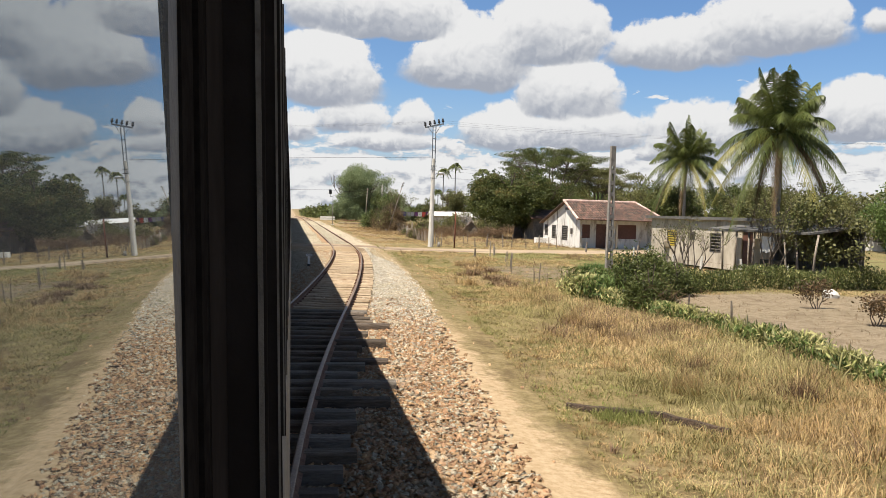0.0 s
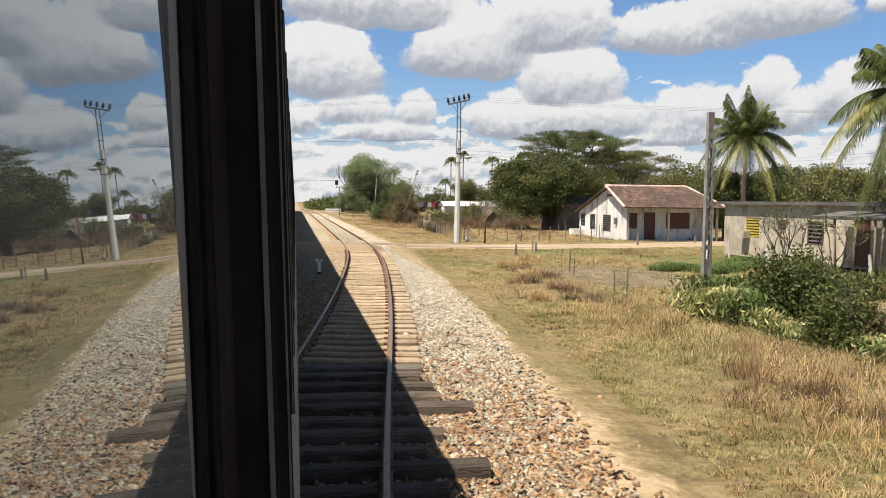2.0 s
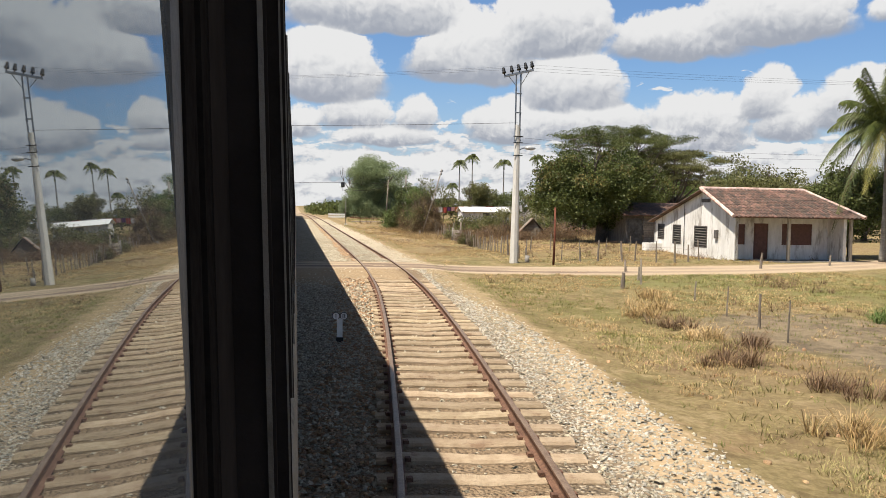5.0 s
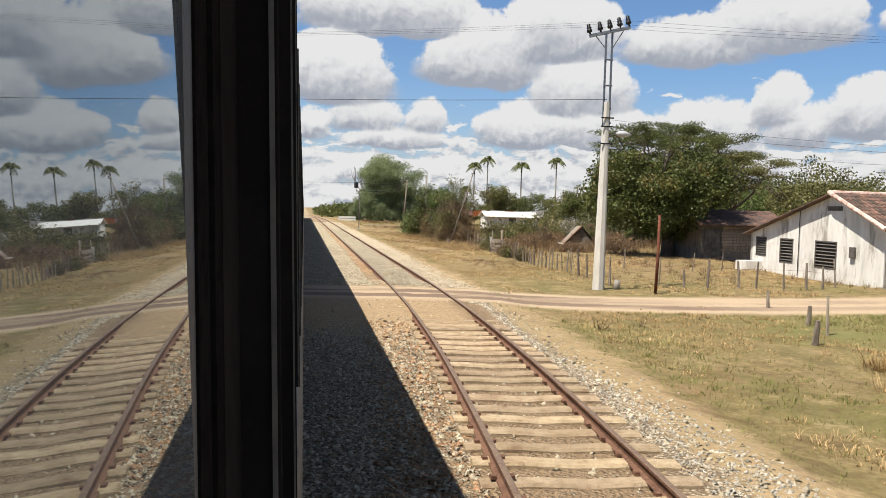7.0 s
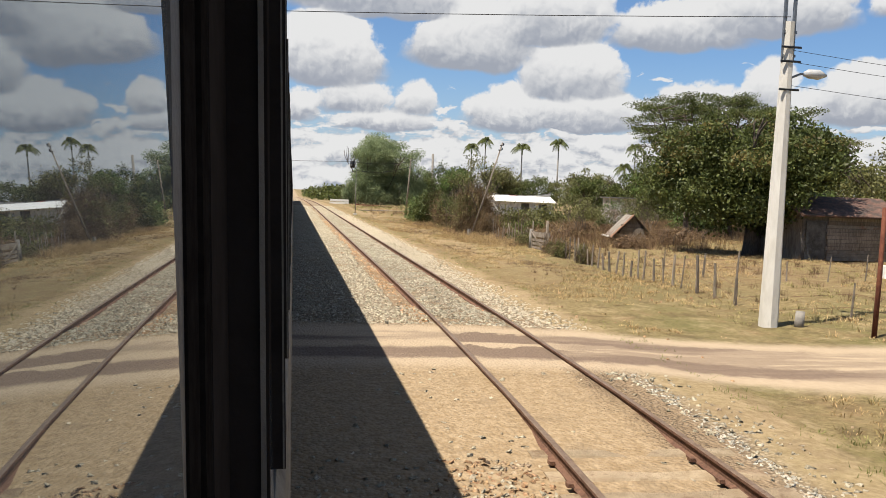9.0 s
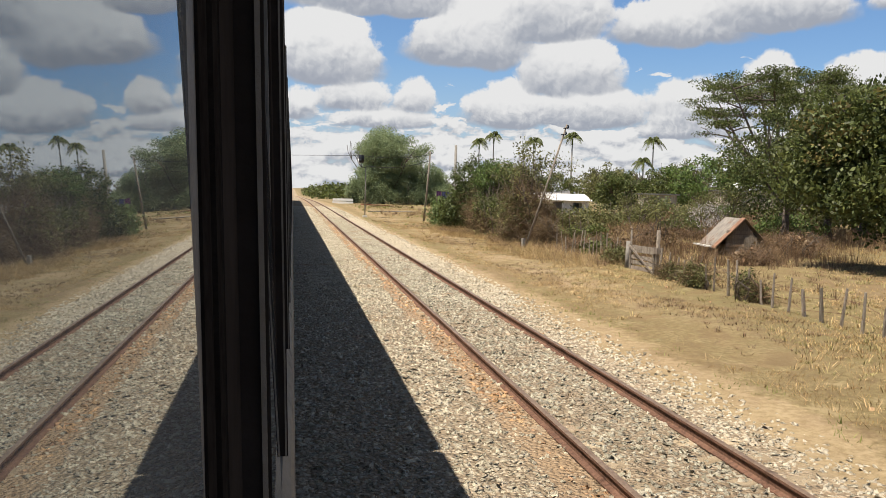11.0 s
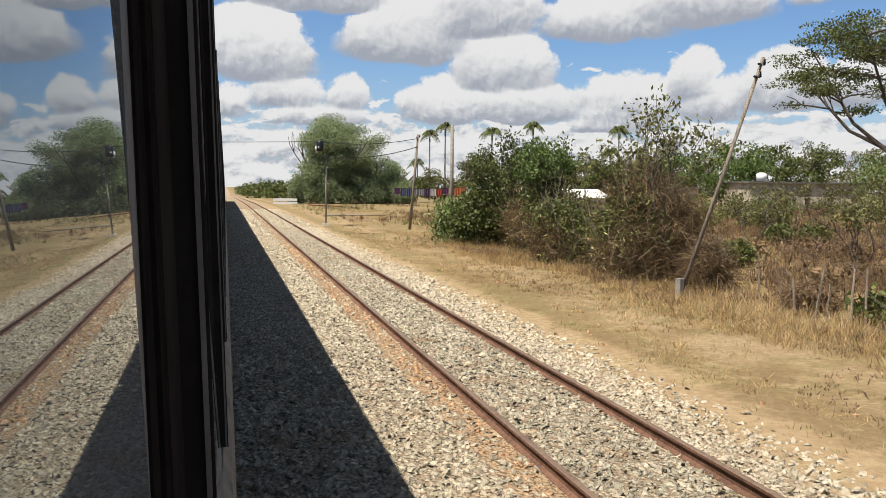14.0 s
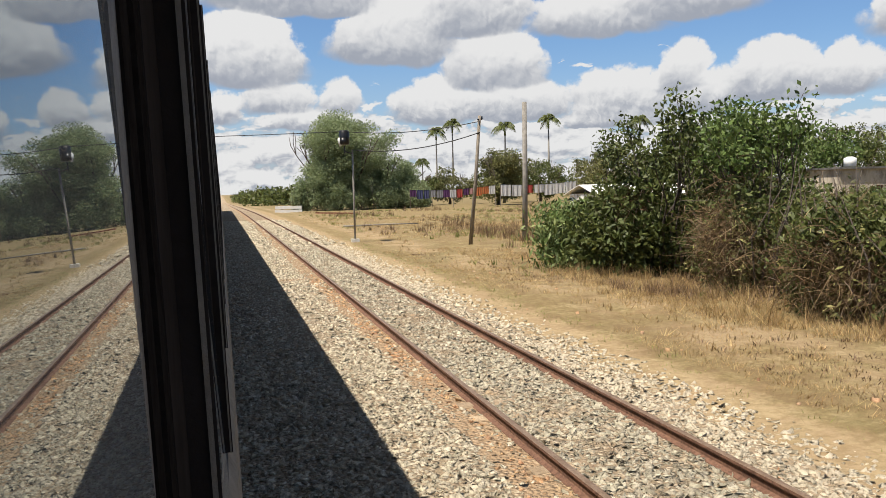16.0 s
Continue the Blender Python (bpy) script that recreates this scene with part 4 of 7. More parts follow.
def frond_geo(length, rise, droop, width, seed, count=46, blade=0.022):
    """An arching palm frond along +x: a midrib and hanging leaflets on both sides."""
    rnd = random.Random(seed)
    g = Geo()
    pts = []
    for i in range(13):
        s = i / 12
        pts.append(Vector((length * (s * math.cos(rise) * (1 - 0.18 * s)), 0.06 * math.sin(s * 5 + seed), length * (s * math.sin(rise) - droop * s ** 2.1))))
    g.tube(pts, [0.045 * (1 - 0.85 * i / 12) + 0.006 for i in range(13)], 4, cap=False)
    for i in range(count):
        s = 0.14 + 0.86 * i / (count - 1)
        k = min(11, int(s * 12))
        p = pts[k].lerp(pts[k + 1], s * 12 - k)
        d = (pts[k + 1] - pts[k]).normalized()
        ln = width * (math.sin(math.pi * min(1, 0.12 + s * 0.86)) ** 0.6) * rnd.uniform(0.82, 1.1)
        for side in (-1, 1):
            out = (Vector((0, side, 0)) * 0.8 + d * 0.6 + Vector((0, 0, -0.2 - rnd.uniform(0.15, 0.85)))).normalized()
            tip = p + out * ln + Vector((0, 0, -0.34 * ln))
            mid = p + out * ln * 0.5
            w = d * blade
            g.add([p - w, p + w, mid + w * 1.2, mid - w * 1.2, tip], [(0, 1, 2, 3), (3, 2, 4)])
    return g


def coconut_palm(at, tall, reach, seed, lean=(0.3, 0.0), n=30):
    rnd = random.Random(seed)
    z = float(height(*at)) - 0.05
    t = thing("coconut_palm", "coconut palm with drooping green and yellowing fronds", "palm", (at[0], at[1], z), group="coconut palms")
    g = Geo()
    pts, rad = [], []
    for i in range(25):
        s = i / 24
        pts.append((lean[0] * s * s, lean[1] * s * s, tall * s))
        rad.append((0.15 - 0.04 * s + (0.09 * (1 - s) ** 6)) * (1.0 if i % 2 else 0.92))
    g.tube(pts, rad, 10)
    part("trunk", g, M["palebark"], t, "grey ringed palm trunk", True)
    for j in range(n):
        a = 137.5 * j + rnd.uniform(-12, 12)
        s = j / (n - 1)
        rise = radians(84 - 118 * s + rnd.uniform(-9, 9))
        droop = 0.24 + 0.62 * s * rnd.uniform(0.8, 1.2)
        old, dead = s > 0.62 and rnd.random() < 0.45, s > 0.93
        f = part("frond", frond_geo(reach * rnd.uniform(0.86, 1.08) * (0.8 if dead else 1), rise, droop, 0.50 if dead else 0.82, seed * 100 + j, 80, 0.0165),
                 M["brown" if dead else "oldfrond" if old else "frond"], t, "dead brown frond" if dead else "yellowing frond" if old else "")
        f.matrix_basis = pose(lean[0], lean[1], tall - 0.1, 0, 0, a)
    g = Geo()
    for j in range(9):
        a = j * 2.4
        c = Vector((lean[0] + 0.26 * math.cos(a), lean[1] + 0.26 * math.sin(a), tall - 0.28 - 0.05 * (j % 3)))
        g.tube([c + Vector((0, 0, -0.14)), c + Vector((0, 0, -0.08)), c, c + Vector((0, 0, 0.09)), c + Vector((0, 0, 0.14))], [0.02, 0.09, 0.12, 0.09, 0.02], 8)
    part("coconuts", g, M["oldfrond"], t, "cluster of green coconuts", True)
    return t


def royal_palm(at, tall, seed):
    rnd = random.Random(seed)
    t = thing("royal_palm", "distant royal palm with slim pale trunk", "palm", (at[0], at[1], float(height(*at))), group="distant royal palms")
    g = Geo()
    g.tube([(0, 0, 0), (0, 0, tall * 0.45), (0, 0, tall * 0.85)], [0.20, 0.22, 0.15], 8)
    part("trunk", g, M["palebark"], t, "pale grey trunk", True)
    g = Geo()
    g.tube([(0, 0, tall * 0.85), (0, 0, tall * 0.97)], [0.24, 0.12], 8)
    part("crownshaft", g, M["bright"], t, "green crownshaft", True)
    for j in range(13):
        rise = radians(rnd.uniform(60, 75) if j < 4 else rnd.uniform(5, 48))
        f = part("frond", frond_geo(4.2 * rnd.uniform(0.9, 1.1), rise, 0.75, 1.15, seed * 50 + j, 26, 0.05), M["mango"], t)
        f.matrix_basis = pose(0, 0, tall * 0.96, 0, 0, 137.5 * j)
    return t


def blades(name, label, n, box, tall, width, mat, seed, per=9, lean=0.45, rule=None, category="grass"):
    """Tufts of thin upright blades over a rectangle of the ground."""
    r = np.random.default_rng(seed)
    x, y = r.uniform(box[0], box[1], n), r.uniform(box[2], box[3], n)
    if rule is not None:
        ok = rule(x, y, r)
        x, y = x[ok], y[ok]
    n = len(x)
    s = np.repeat(r.uniform(0.5, 1.25, n), per)
    cx, cy = np.repeat(x, per), np.repeat(y, per)
    m = n * per
    px, py = cx + r.normal(0, 0.07 + tall * 0.08, m), cy + r.normal(0, 0.07 + tall * 0.08, m)
    h = tall * s * r.uniform(0.5, 1.1, m)
    a, b = r.uniform(0, 6.283, m), r.uniform(0, 6.283, m)
    k = np.abs(r.normal(0, lean, m)) * h
    z = height(px, py) - 0.02
    wx, wy = np.cos(b) * width * 0.5, np.sin(b) * width * 0.5
    v = np.stack([np.stack([px - wx, py - wy, z], -1), np.stack([px + wx, py + wy, z], -1),
                  np.stack([px + np.cos(a) * k, py + np.sin(a) * k, z + h], -1)], 1)
    return thing(name, label, category, kind="stuff", data=raw_mesh(name, v.reshape(-1, 3), np.arange(3 * m).reshape(m, 3), mat, 3))


def leaf_hedge(name, label, pts, wide, tall, n, mat, seed, size=0.042):
    """A dense hedge of narrow pointed upright leaves along a line."""
    r = np.random.default_rng(seed)
    pts = np.asarray(pts, float)
    cum = np.concatenate([[0], np.cumsum(np.linalg.norm(np.diff(pts, axis=0), axis=1))])
    q = r.uniform(0, cum[-1], n)
    top = tall * (0.82 + 0.12 * np.sin(q * 1.3 + seed) + 0.10 * np.sin(q * 4.1 + 1.0))
    x = np.interp(q, cum, pts[:, 0]) + r.normal(0, wide * 0.36, n)
    y = np.interp(q, cum, pts[:, 1]) + r.normal(0, wide * 0.36, n)
    z = height(x, y) + top * r.uniform(0.0, 1.0, n) ** 0.75
    return thing(name, label, "hedge", kind="stuff", data=leaf_mesh(name, np.stack([x, y, z], -1), size, mat, seed + 1, 4.2, -1.1))


def stem_hedge(name, label, pts, wide, tall, n, mat, seed):
    """A hedge of upright fleshy stems along a line."""
    r = np.random.default_rng(seed)
    pts = np.asarray(pts, float)
    seg = np.linalg.norm(np.diff(pts, axis=0), axis=1)
    cum = np.concatenate([[0], np.cumsum(seg)])
    q = r.uniform(0, cum[-1], n)
    x = np.interp(q, cum, pts[:, 0]) + r.normal(0, wide * 0.4, n)
    y = np.interp(q, cum, pts[:, 1]) + r.normal(0, wide * 0.4, n)
    h = tall * r.uniform(0.35, 1.08, n) * (0.78 + 0.16 * np.sin(q * 1.3) + 0.16 * np.sin(q * 4.7 + 1.0))
    w = r.uniform(0.012, 0.032, n)
    z = height(x, y) - 0.03
    lx, ly = r.normal(0, 0.24, n) * h, r.normal(0, 0.24, n) * h
    ring = [(math.cos(t), math.sin(t)) for t in (0, 2.094, 4.189)]
    lev = []
    for s, k in ((0.0, 0.8), (0.55, 1.1), (0.93, 0.9), (1.0, 0.15)):
        for cx, cy in ring:
            lev.append(np.stack([x + lx * s * s + cx * w * k, y + ly * s * s + cy * w * k, z + h * s], -1))
    v = np.stack(lev, 1).reshape(-1, 3)
    f = [(3 * l + j, 3 * l + (j + 1) % 3, 3 * l + 3 + (j + 1) % 3, 3 * l + 3 + j) for l in range(3) for j in range(3)]
    F = (np.arange(n)[:, None, None] * 12 + np.array(f)[None]).reshape(-1, 4)
    return thing(name, label, "hedge", kind="stuff", data=raw_mesh(name, v, F, mat, 4))


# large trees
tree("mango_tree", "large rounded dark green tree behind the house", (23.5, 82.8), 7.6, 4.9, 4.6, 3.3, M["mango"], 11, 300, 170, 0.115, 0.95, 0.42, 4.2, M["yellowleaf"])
umbrella_tree((36.5, 112.0), 11.9, 7.6, 12, M["mango"])
umbrella_tree((43.8, 112.5), 9.5, 5.0, 15, M["olive"])
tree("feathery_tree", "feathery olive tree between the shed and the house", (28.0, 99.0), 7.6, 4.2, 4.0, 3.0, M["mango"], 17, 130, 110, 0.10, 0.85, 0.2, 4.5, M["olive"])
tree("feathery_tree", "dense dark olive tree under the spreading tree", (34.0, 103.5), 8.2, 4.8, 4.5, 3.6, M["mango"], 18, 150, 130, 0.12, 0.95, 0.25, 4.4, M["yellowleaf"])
tree("trackside_tree", "broad pale green tree beside the line", (16.6, 208.0), 14.6, 8.6, 8.5, 7.4, M["pale"], 21, 320, 330, 0.15, 1.6, 0.4, 6.6)
tree("trackside_tree", "lower pale green tree beside the line", (24.5, 211.0), 10.0, 6.8, 5.5, 5.0, M["pale"], 22, 190, 260, 0.15, 1.3, 0.3, 4.2)
tree("round_tree", "rounded olive green tree in the field", (41.0, 208.0), 9.8, 4.8, 5.0, 4.2, M["olive"], 23, 160, 120, 0.19, 1.1, 0.3, 5.0)

# belt of trees behind the houses and along the horizon
rnd = random.Random(8)
for k_, (x, y, h, w, mt) in enumerate([
        (44, 96, 7.5, 5.5, "olive"), (52, 90, 7.0, 6.0, "mango"), (61, 88, 7.2, 6.0, "olive"), (70, 84, 7.5, 6.5, "olive"), (80, 78, 7.0, 7.0, "mango"),
        (47, 74, 5.6, 3.8, "olive"), (55, 66, 5.4, 4.0, "bright"), (50, 122, 8.0, 6.5, "bright"), (62, 130, 8.0, 7.0, "mango"), (76, 120, 8.5, 7.5, "olive"),
        (56, 160, 8.5, 7.0, "bright"), (70, 168, 9.0, 7.5, "mango"), (86, 160, 9.0, 8.0, "olive"), (60, 184, 7.0, 6.0, "mango"), (60, 206, 8.0, 7.0, "olive"),
        (100, 140, 9.0, 8.0, "olive"), (96, 100, 8.5, 8.0, "olive"), (110, 110, 9.0, 9.0, "mango"), (120, 170, 11, 10, "olive"), (100, 200, 11, 10, "mango"),
        (80, 215, 10, 9, "olive"), (130, 215, 12, 11, "olive"), (66, 108, 6.5, 5.0, "bright"), (84, 92, 6.5, 5.0, "olive"), (32, 228, 5.0, 4.5, "mango"), (40, 232, 6.0, 5.0, "olive"), (49, 228, 7.0, 5.5, "mango"),
        (58, 233, 8.0, 6.0, "mango"), (69, 230, 9.0, 6.5, "olive"), (92, 238, 10.0, 8.0, "mango"), (108, 236, 11.0, 8.0, "mango"), (50, 176, 6.0, 5.0, "mango")]):
    tree("woodland_tree", {"olive": "olive green tree in the belt behind the fields", "mango": "dark green tree in the belt behind the fields",
                           "bright": "fresh green tree in the belt behind the fields"}[mt], (x, y), h, w, w, h * 0.45, M[mt], 100 + k_, 85, 150 if x < 58 and y < 125 else 75, 0.14 if x < 58 and y < 125 else 0.23, 1.15, 0.25, h * 0.52, group="belt of trees")

# far woods on the skyline
r = np.random.default_rng(77)
cs = []
for _ in range(1500):
    y = r.uniform(330, 950)
    x = r.choice([7 + r.uniform(0.005, 0.12) * y, r.uniform(30, 420) * y / 300, -8 - r.uniform(0.005, 0.8) * y])
    cs.append((x, y, r.uniform(0.5, 3.6) * (0.8 + y / 900) - float(fall(y))))
thing("far_woods", "hazy line of distant trees on the skyline", "woods", kind="stuff", data=leaf_mesh("far_woods", clumps(cs, 70, 4.5, 5, 0.5), 0.75, M["mango"], 9))

# shrubs along the fence beyond the crossing
def strands(name, centres, length, width, mat, seed, droop=0.5, seg=4):
    """Thin curling stems, one ribbon each, starting at the given centres."""
    r = np.random.default_rng(seed)
    n = len(centres)
    d = r.normal(size=(n, 3)) * np.array([1, 1, 0.9])
    d /= np.linalg.norm(d, axis=1, keepdims=True)
    bend = r.normal(size=(n, 3)) * 0.55
    bend[:, 2] -= droop
    ln = (length * r.uniform(0.5, 1.4, n))[:, None]
    side = np.cross(d, r.normal(size=(n, 3)))
    side /= np.linalg.norm(side, axis=1, keepdims=True)
    rows = []
    for j in range(seg + 1):
        s = j / seg
        p = np.asarray(centres) + ln * (d * s + bend * s * s * 0.7)
        w = side * width * 0.5 * (1 - 0.7 * s)
        rows += [p - w, p + w]
    v = np.stack(rows, 1)
    v[:, :, 2] = np.maximum(v[:, :, 2], 0.02)
    f = np.array([(2 * j, 2 * j + 1, 2 * j + 3, 2 * j + 2) for j in range(seg)])
    return raw_mesh(name, v.reshape(-1, 3), (np.arange(n)[:, None, None] * (2 * seg + 2) + f[None]).reshape(-1, 4), mat, 4)


def lumps(k, rx, ry, tall, seed, n):
    """Points through several overlapping mounds, so that the outline is broken."""
    r = np.random.default_rng(seed)
    out = []
    for i in range(k):
        a, q = r.uniform(0, 6.28), r.uniform(0, 0.75) ** 0.5
        h = tall * r.uniform(0.62, 1.0) * (1 - 0.3 * q)
        w = r.uniform(0.35, 0.6)
        m = n // k
        d = r.normal(size=(m, 3))
        d /= np.linalg.norm(d, axis=1, keepdims=True)
        d *= (r.uniform(0.15, 1, m) ** 0.4)[:, None] * (1 + 0.25 * r.normal(size=(m, 1)).clip(-1, 1.6))
        out.append(d * np.array([rx * w, ry * w, h * 0.5]) + np.array([math.cos(a) * q * rx * 0.75, math.sin(a) * q * ry * 0.75, h * 0.5]))
    p = np.concatenate(out)
    return p[p[:, 2] > 0.03]


def thicket(name, label, at, tall, rx, ry, seed, n, leaf_mat, share=0.5, leaf_size=0.05, vine="brown", k=7, shoots="", stems=22, long=2.2, vine_width=0.017):
    """A tangled bush: upright stems, dry vines over them and leaves in clumps."""
    rnd = random.Random(seed)
    t = thing(name, label, "bush", (at[0], at[1], float(height(*at)) - 0.05))
    g = Geo()
    for _ in range(stems):
        a, q = rnd.uniform(0, 6.28), rnd.uniform(0, 0.8)
        x, y = math.cos(a) * q * rx, math.sin(a) * q * ry
        h = tall * rnd.uniform(0.5, 1.05) * (1 - 0.3 * q)
        g.tube([(x, y, 0), (x + rnd.gauss(0, 0.12), y + rnd.gauss(0, 0.12), h * 0.5), (x + rnd.gauss(0, 0.3), y + rnd.gauss(0, 0.3), h)],
               [0.028, 0.02, 0.007], 4)
    tagged(part("stem_tangle", g, M["bark"], t, "thin upright grey-brown stems", True), kind="stuff")
    pts = lumps(k, rx, ry, tall, seed, n)
    r = np.random.default_rng(seed + 3)
    # leaves keep to patches, the vines fill the rest
    patch = np.sin(pts[:, 0] * 2.3 + seed) + np.sin(pts[:, 1] * 2.0 + 2 * seed) + np.sin(pts[:, 2] * 2.6 + seed) + r.normal(0, 0.7, len(pts))
    leafy = patch > np.quantile(patch, 1 - share)
    if vine:
        tagged(part("vine_tangle", strands("vine_tangle", pts[~leafy], 0.55, vine_width, M[vine], seed + 1), None, t, "curling dry vines"), kind="stuff")
    tagged(part("foliage", leaf_mesh("foliage", clumps(pts[leafy], 2, 0.12, seed + 4), leaf_size * 1.15, leaf_mat, seed + 2, long, 0.35), None, t, "clumps of small leaves"), kind="stuff")
    if shoots:
        low = pts[(pts[:, 0] < 0.1 * rx) & (pts[:, 2] < 0.6 * tall)]
        low = low[np.sin(low[:, 1] * 3.1 + seed) > 0.15][::9]
        tagged(part("young_growth", leaf_mesh("young_growth", clumps(low, 4, 0.16, seed + 6), 0.045, M[shoots], seed + 7, 3.6, 0.3), None, t, "yellow-green narrow leaves"), kind="stuff")
    return t


thicket("green_bush", "dense glossy dark green bush beside the dirt track", (11.9, 111.2), 3.9, 2.0, 2.0, 31, 13000, M["mango"], 0.94, 0.075, "brown", 8)
sparse_tree("green_shrub_tree", "slender leafy tree rising out of the bushes", (12.2, 110.2), 5.0, 32, M["mango"], 0.8, 22, 0.075, 0.05, 7)
thicket("green_bush", "glossy green bush among brown vines", (13.0, 108.3), 3.6, 1.8, 1.7, 38, 9000, M["mango"], 0.85, 0.07, "brown", 7)
sparse_tree("green_shrub_tree", "slender arching leafy tree rising out of the vines", (13.4, 107.0), 4.9, 39, M["bright"], 0.85, 16, 0.075, 0.045, 6)
thicket("brown_bush", "tangle of brown vines and olive leaves over a bush", (12.1, 105.4), 3.5, 1.8, 2.2, 33, 12000, M["mango"], 0.40, 0.055, "brown", 8, "variegated")
thicket("brown_bush", "tangle of brown vines with yellow-green shoots", (11.7, 101.8), 3.1, 1.7, 2.2, 34, 13000, M["mango"], 0.40, 0.055, "brown", 8, "variegated")
thicket("brown_bush", "tall tangle of dead vines hanging from a thin tree", (12.3, 97.5), 4.5, 1.7, 1.6, 35, 19000, M["mango"], 0.30, 0.05, "brown", 7, "variegated", 34)
sparse_tree("thin_tree", "thin half-bare tree above the vines", (12.0, 96.9), 5.3, 36, M["olive"], 0.80, 8, 0.075, 0.035, 6)
thicket("brown_bush", "low tangle of brown vines and olive leaves", (11.8, 99.4), 3.1, 1.4, 1.5, 53, 12000, M["olive"], 0.5, 0.055, "brown", 6, "variegated")
thicket("brown_bush", "tangle of brown vines and dark leaves beside the green bush", (12.5, 103.7), 3.1, 1.3, 1.3, 54, 10000, M["mango"], 0.4, 0.055, "brown", 7, "variegated")
thicket("brown_bush", "arched mound of dead vines on a stump", (12.3, 94.6), 1.75, 0.55, 0.6, 37, 4500, M["brown"], 0.2, 0.04, "brown", 4, "", 16)
for k_, (x, y, w, h, mt) in enumerate([(12.9, 91.6, 0.9, 0.8, "brown"), (12.9, 88.8, 1.0, 0.85, "mango"), (12.6, 86.3, 0.7, 0.8, "brown"), (17, 95, 2.2, 1.0, "brown"), (20, 100, 2.6, 1.2, "brown"),
                                       (26, 96, 2.6, 1.4, "weed"), (24, 104, 2.8, 1.3, "weed"), (17.5, 108, 2.5, 2.2, "olive"), (23, 116, 3.0, 2.4, "olive"),
                                       (30, 112, 2.8, 1.4, "weed"), (29, 124, 3.0, 2.6, "olive"), (22, 89, 1.7, 1.3, "weed"), (30, 90, 2.0, 1.3, "weed"),
                                       (13.5, 115, 1.6, 1.5, "pale"), (18, 85.5, 1.2, 0.9, "weed"), (31, 103, 2.2, 2.8, "bright"), (35, 122, 2.6, 3.0, "olive"), (27, 110, 1.6, 1.6, "mango"),
                                       (16.5, 101, 1.4, 1.3, "mango"), (40, 143, 2.4, 2.4, "bright"), (43.5, 144, 2.2, 2.2, "olive"), (51, 143, 2.6, 2.6, "bright"), (57, 144, 2.6, 2.8, "olive"), (63, 143, 3.0, 3.0, "bright"), (38, 138, 3.0, 3.0, "bright"), (33, 132, 2.6, 2.4, "olive"), (47, 140, 2.6, 2.6, "bright"), (36, 134, 2.6, 2.2, "weed"), (42, 136, 2.8, 2.7, "olive"), (48, 134, 2.8, 2.2, "weed"), (54, 136, 3.0, 2.8, "olive"), (60, 136, 3.0, 3.0, "mango"), (52, 128, 2.6, 2.2, "olive")]):
    dry = mt in ("brown", "weed")
    thicket("scrub_bush", "dry brown scrub with thin bare stems" if dry else "low green scrub beyond the fence", (x, y), h, w, w, 140 + k_, 1800 if dry else 1700, M[mt], 0.15 if dry else 0.85,
            0.085, "weed" if dry else "brown", 6, "", 16, vine_width=0.012)
for k_, (x, y) in enumerate([(11.85, 80.4), (11.7, 78.2), (11.55, 75.4), (12.0, 85.2)]):
    thicket("vine_clump", "green and brown vines grown over the stick fence", (x, y), 1.0, 0.4, 1.1, 240 + k_, 1800, M["olive"], 0.6, 0.04, "brown", 5, "", 8, 2.2, 0.01)
for k_, (x, y, h) in enumerate([(19.5, 97.5, 2.6), (24.5, 99.5, 3.2), (28.5, 106.0, 3.6), (22.0, 106.5, 3.0), (33.5, 116.0, 3.6)]):
    sparse_tree("bare_shrub", "thin half-bare shrub in the dry weeds", (x, y), h, 170 + k_, M["olive"], 0.9, 5, 0.07, 0.035, 4)

for k_, (x, y, w, h) in enumerate([(11.5, 206.5, 2.6, 5.5), (20.5, 205.0, 4.0, 5.0), (28.0, 208.0, 3.6, 4.6)]):
    thicket("green_bush", "dense grey-green undergrowth at the foot of the trees", (x, y), h, w, w, 190 + k_, 7000, M["pale"], 0.9, 0.11, "brown", 7)

# palms
coconut_palm((22.9, 35.5), 7.2, 4.2, 3, (-0.35, -0.4), 42)
coconut_palm((31.3, 61.5), 7.5, 4.5, 5, (0.1, 0.2), 44)
for x, y, h, s in ((57.0, 300.0, 19.2, 1), (61.5, 300.0, 21.4, 2), (63.5, 264.0, 17.2, 3), (74.0, 264.0, 19.0, 4), (60.5, 330.0, 12.0, 5), (96.0, 262.0, 18.5, 6), (88.0, 250.0, 12.0, 7)):
    royal_palm((x - 1.3, y), h, s)


# ---- white house with clay roof ----
def slab(g, pts, thick, slot=0):
    """A flat polygon with thickness, downwards along its normal."""
    pts = [Vector(p) for p in pts]
    n = (pts[1] - pts[0]).cross(pts[2] - pts[0]).normalized()
    low = [p - n * thick for p in pts]
    m = len(pts)
    g.add(pts + low, [tuple(range(m)), tuple(range(2 * m - 1, m - 1, -1))] + [(i, i + m, (i + 1) % m + m, (i + 1) % m) for i in range(m)], slot)


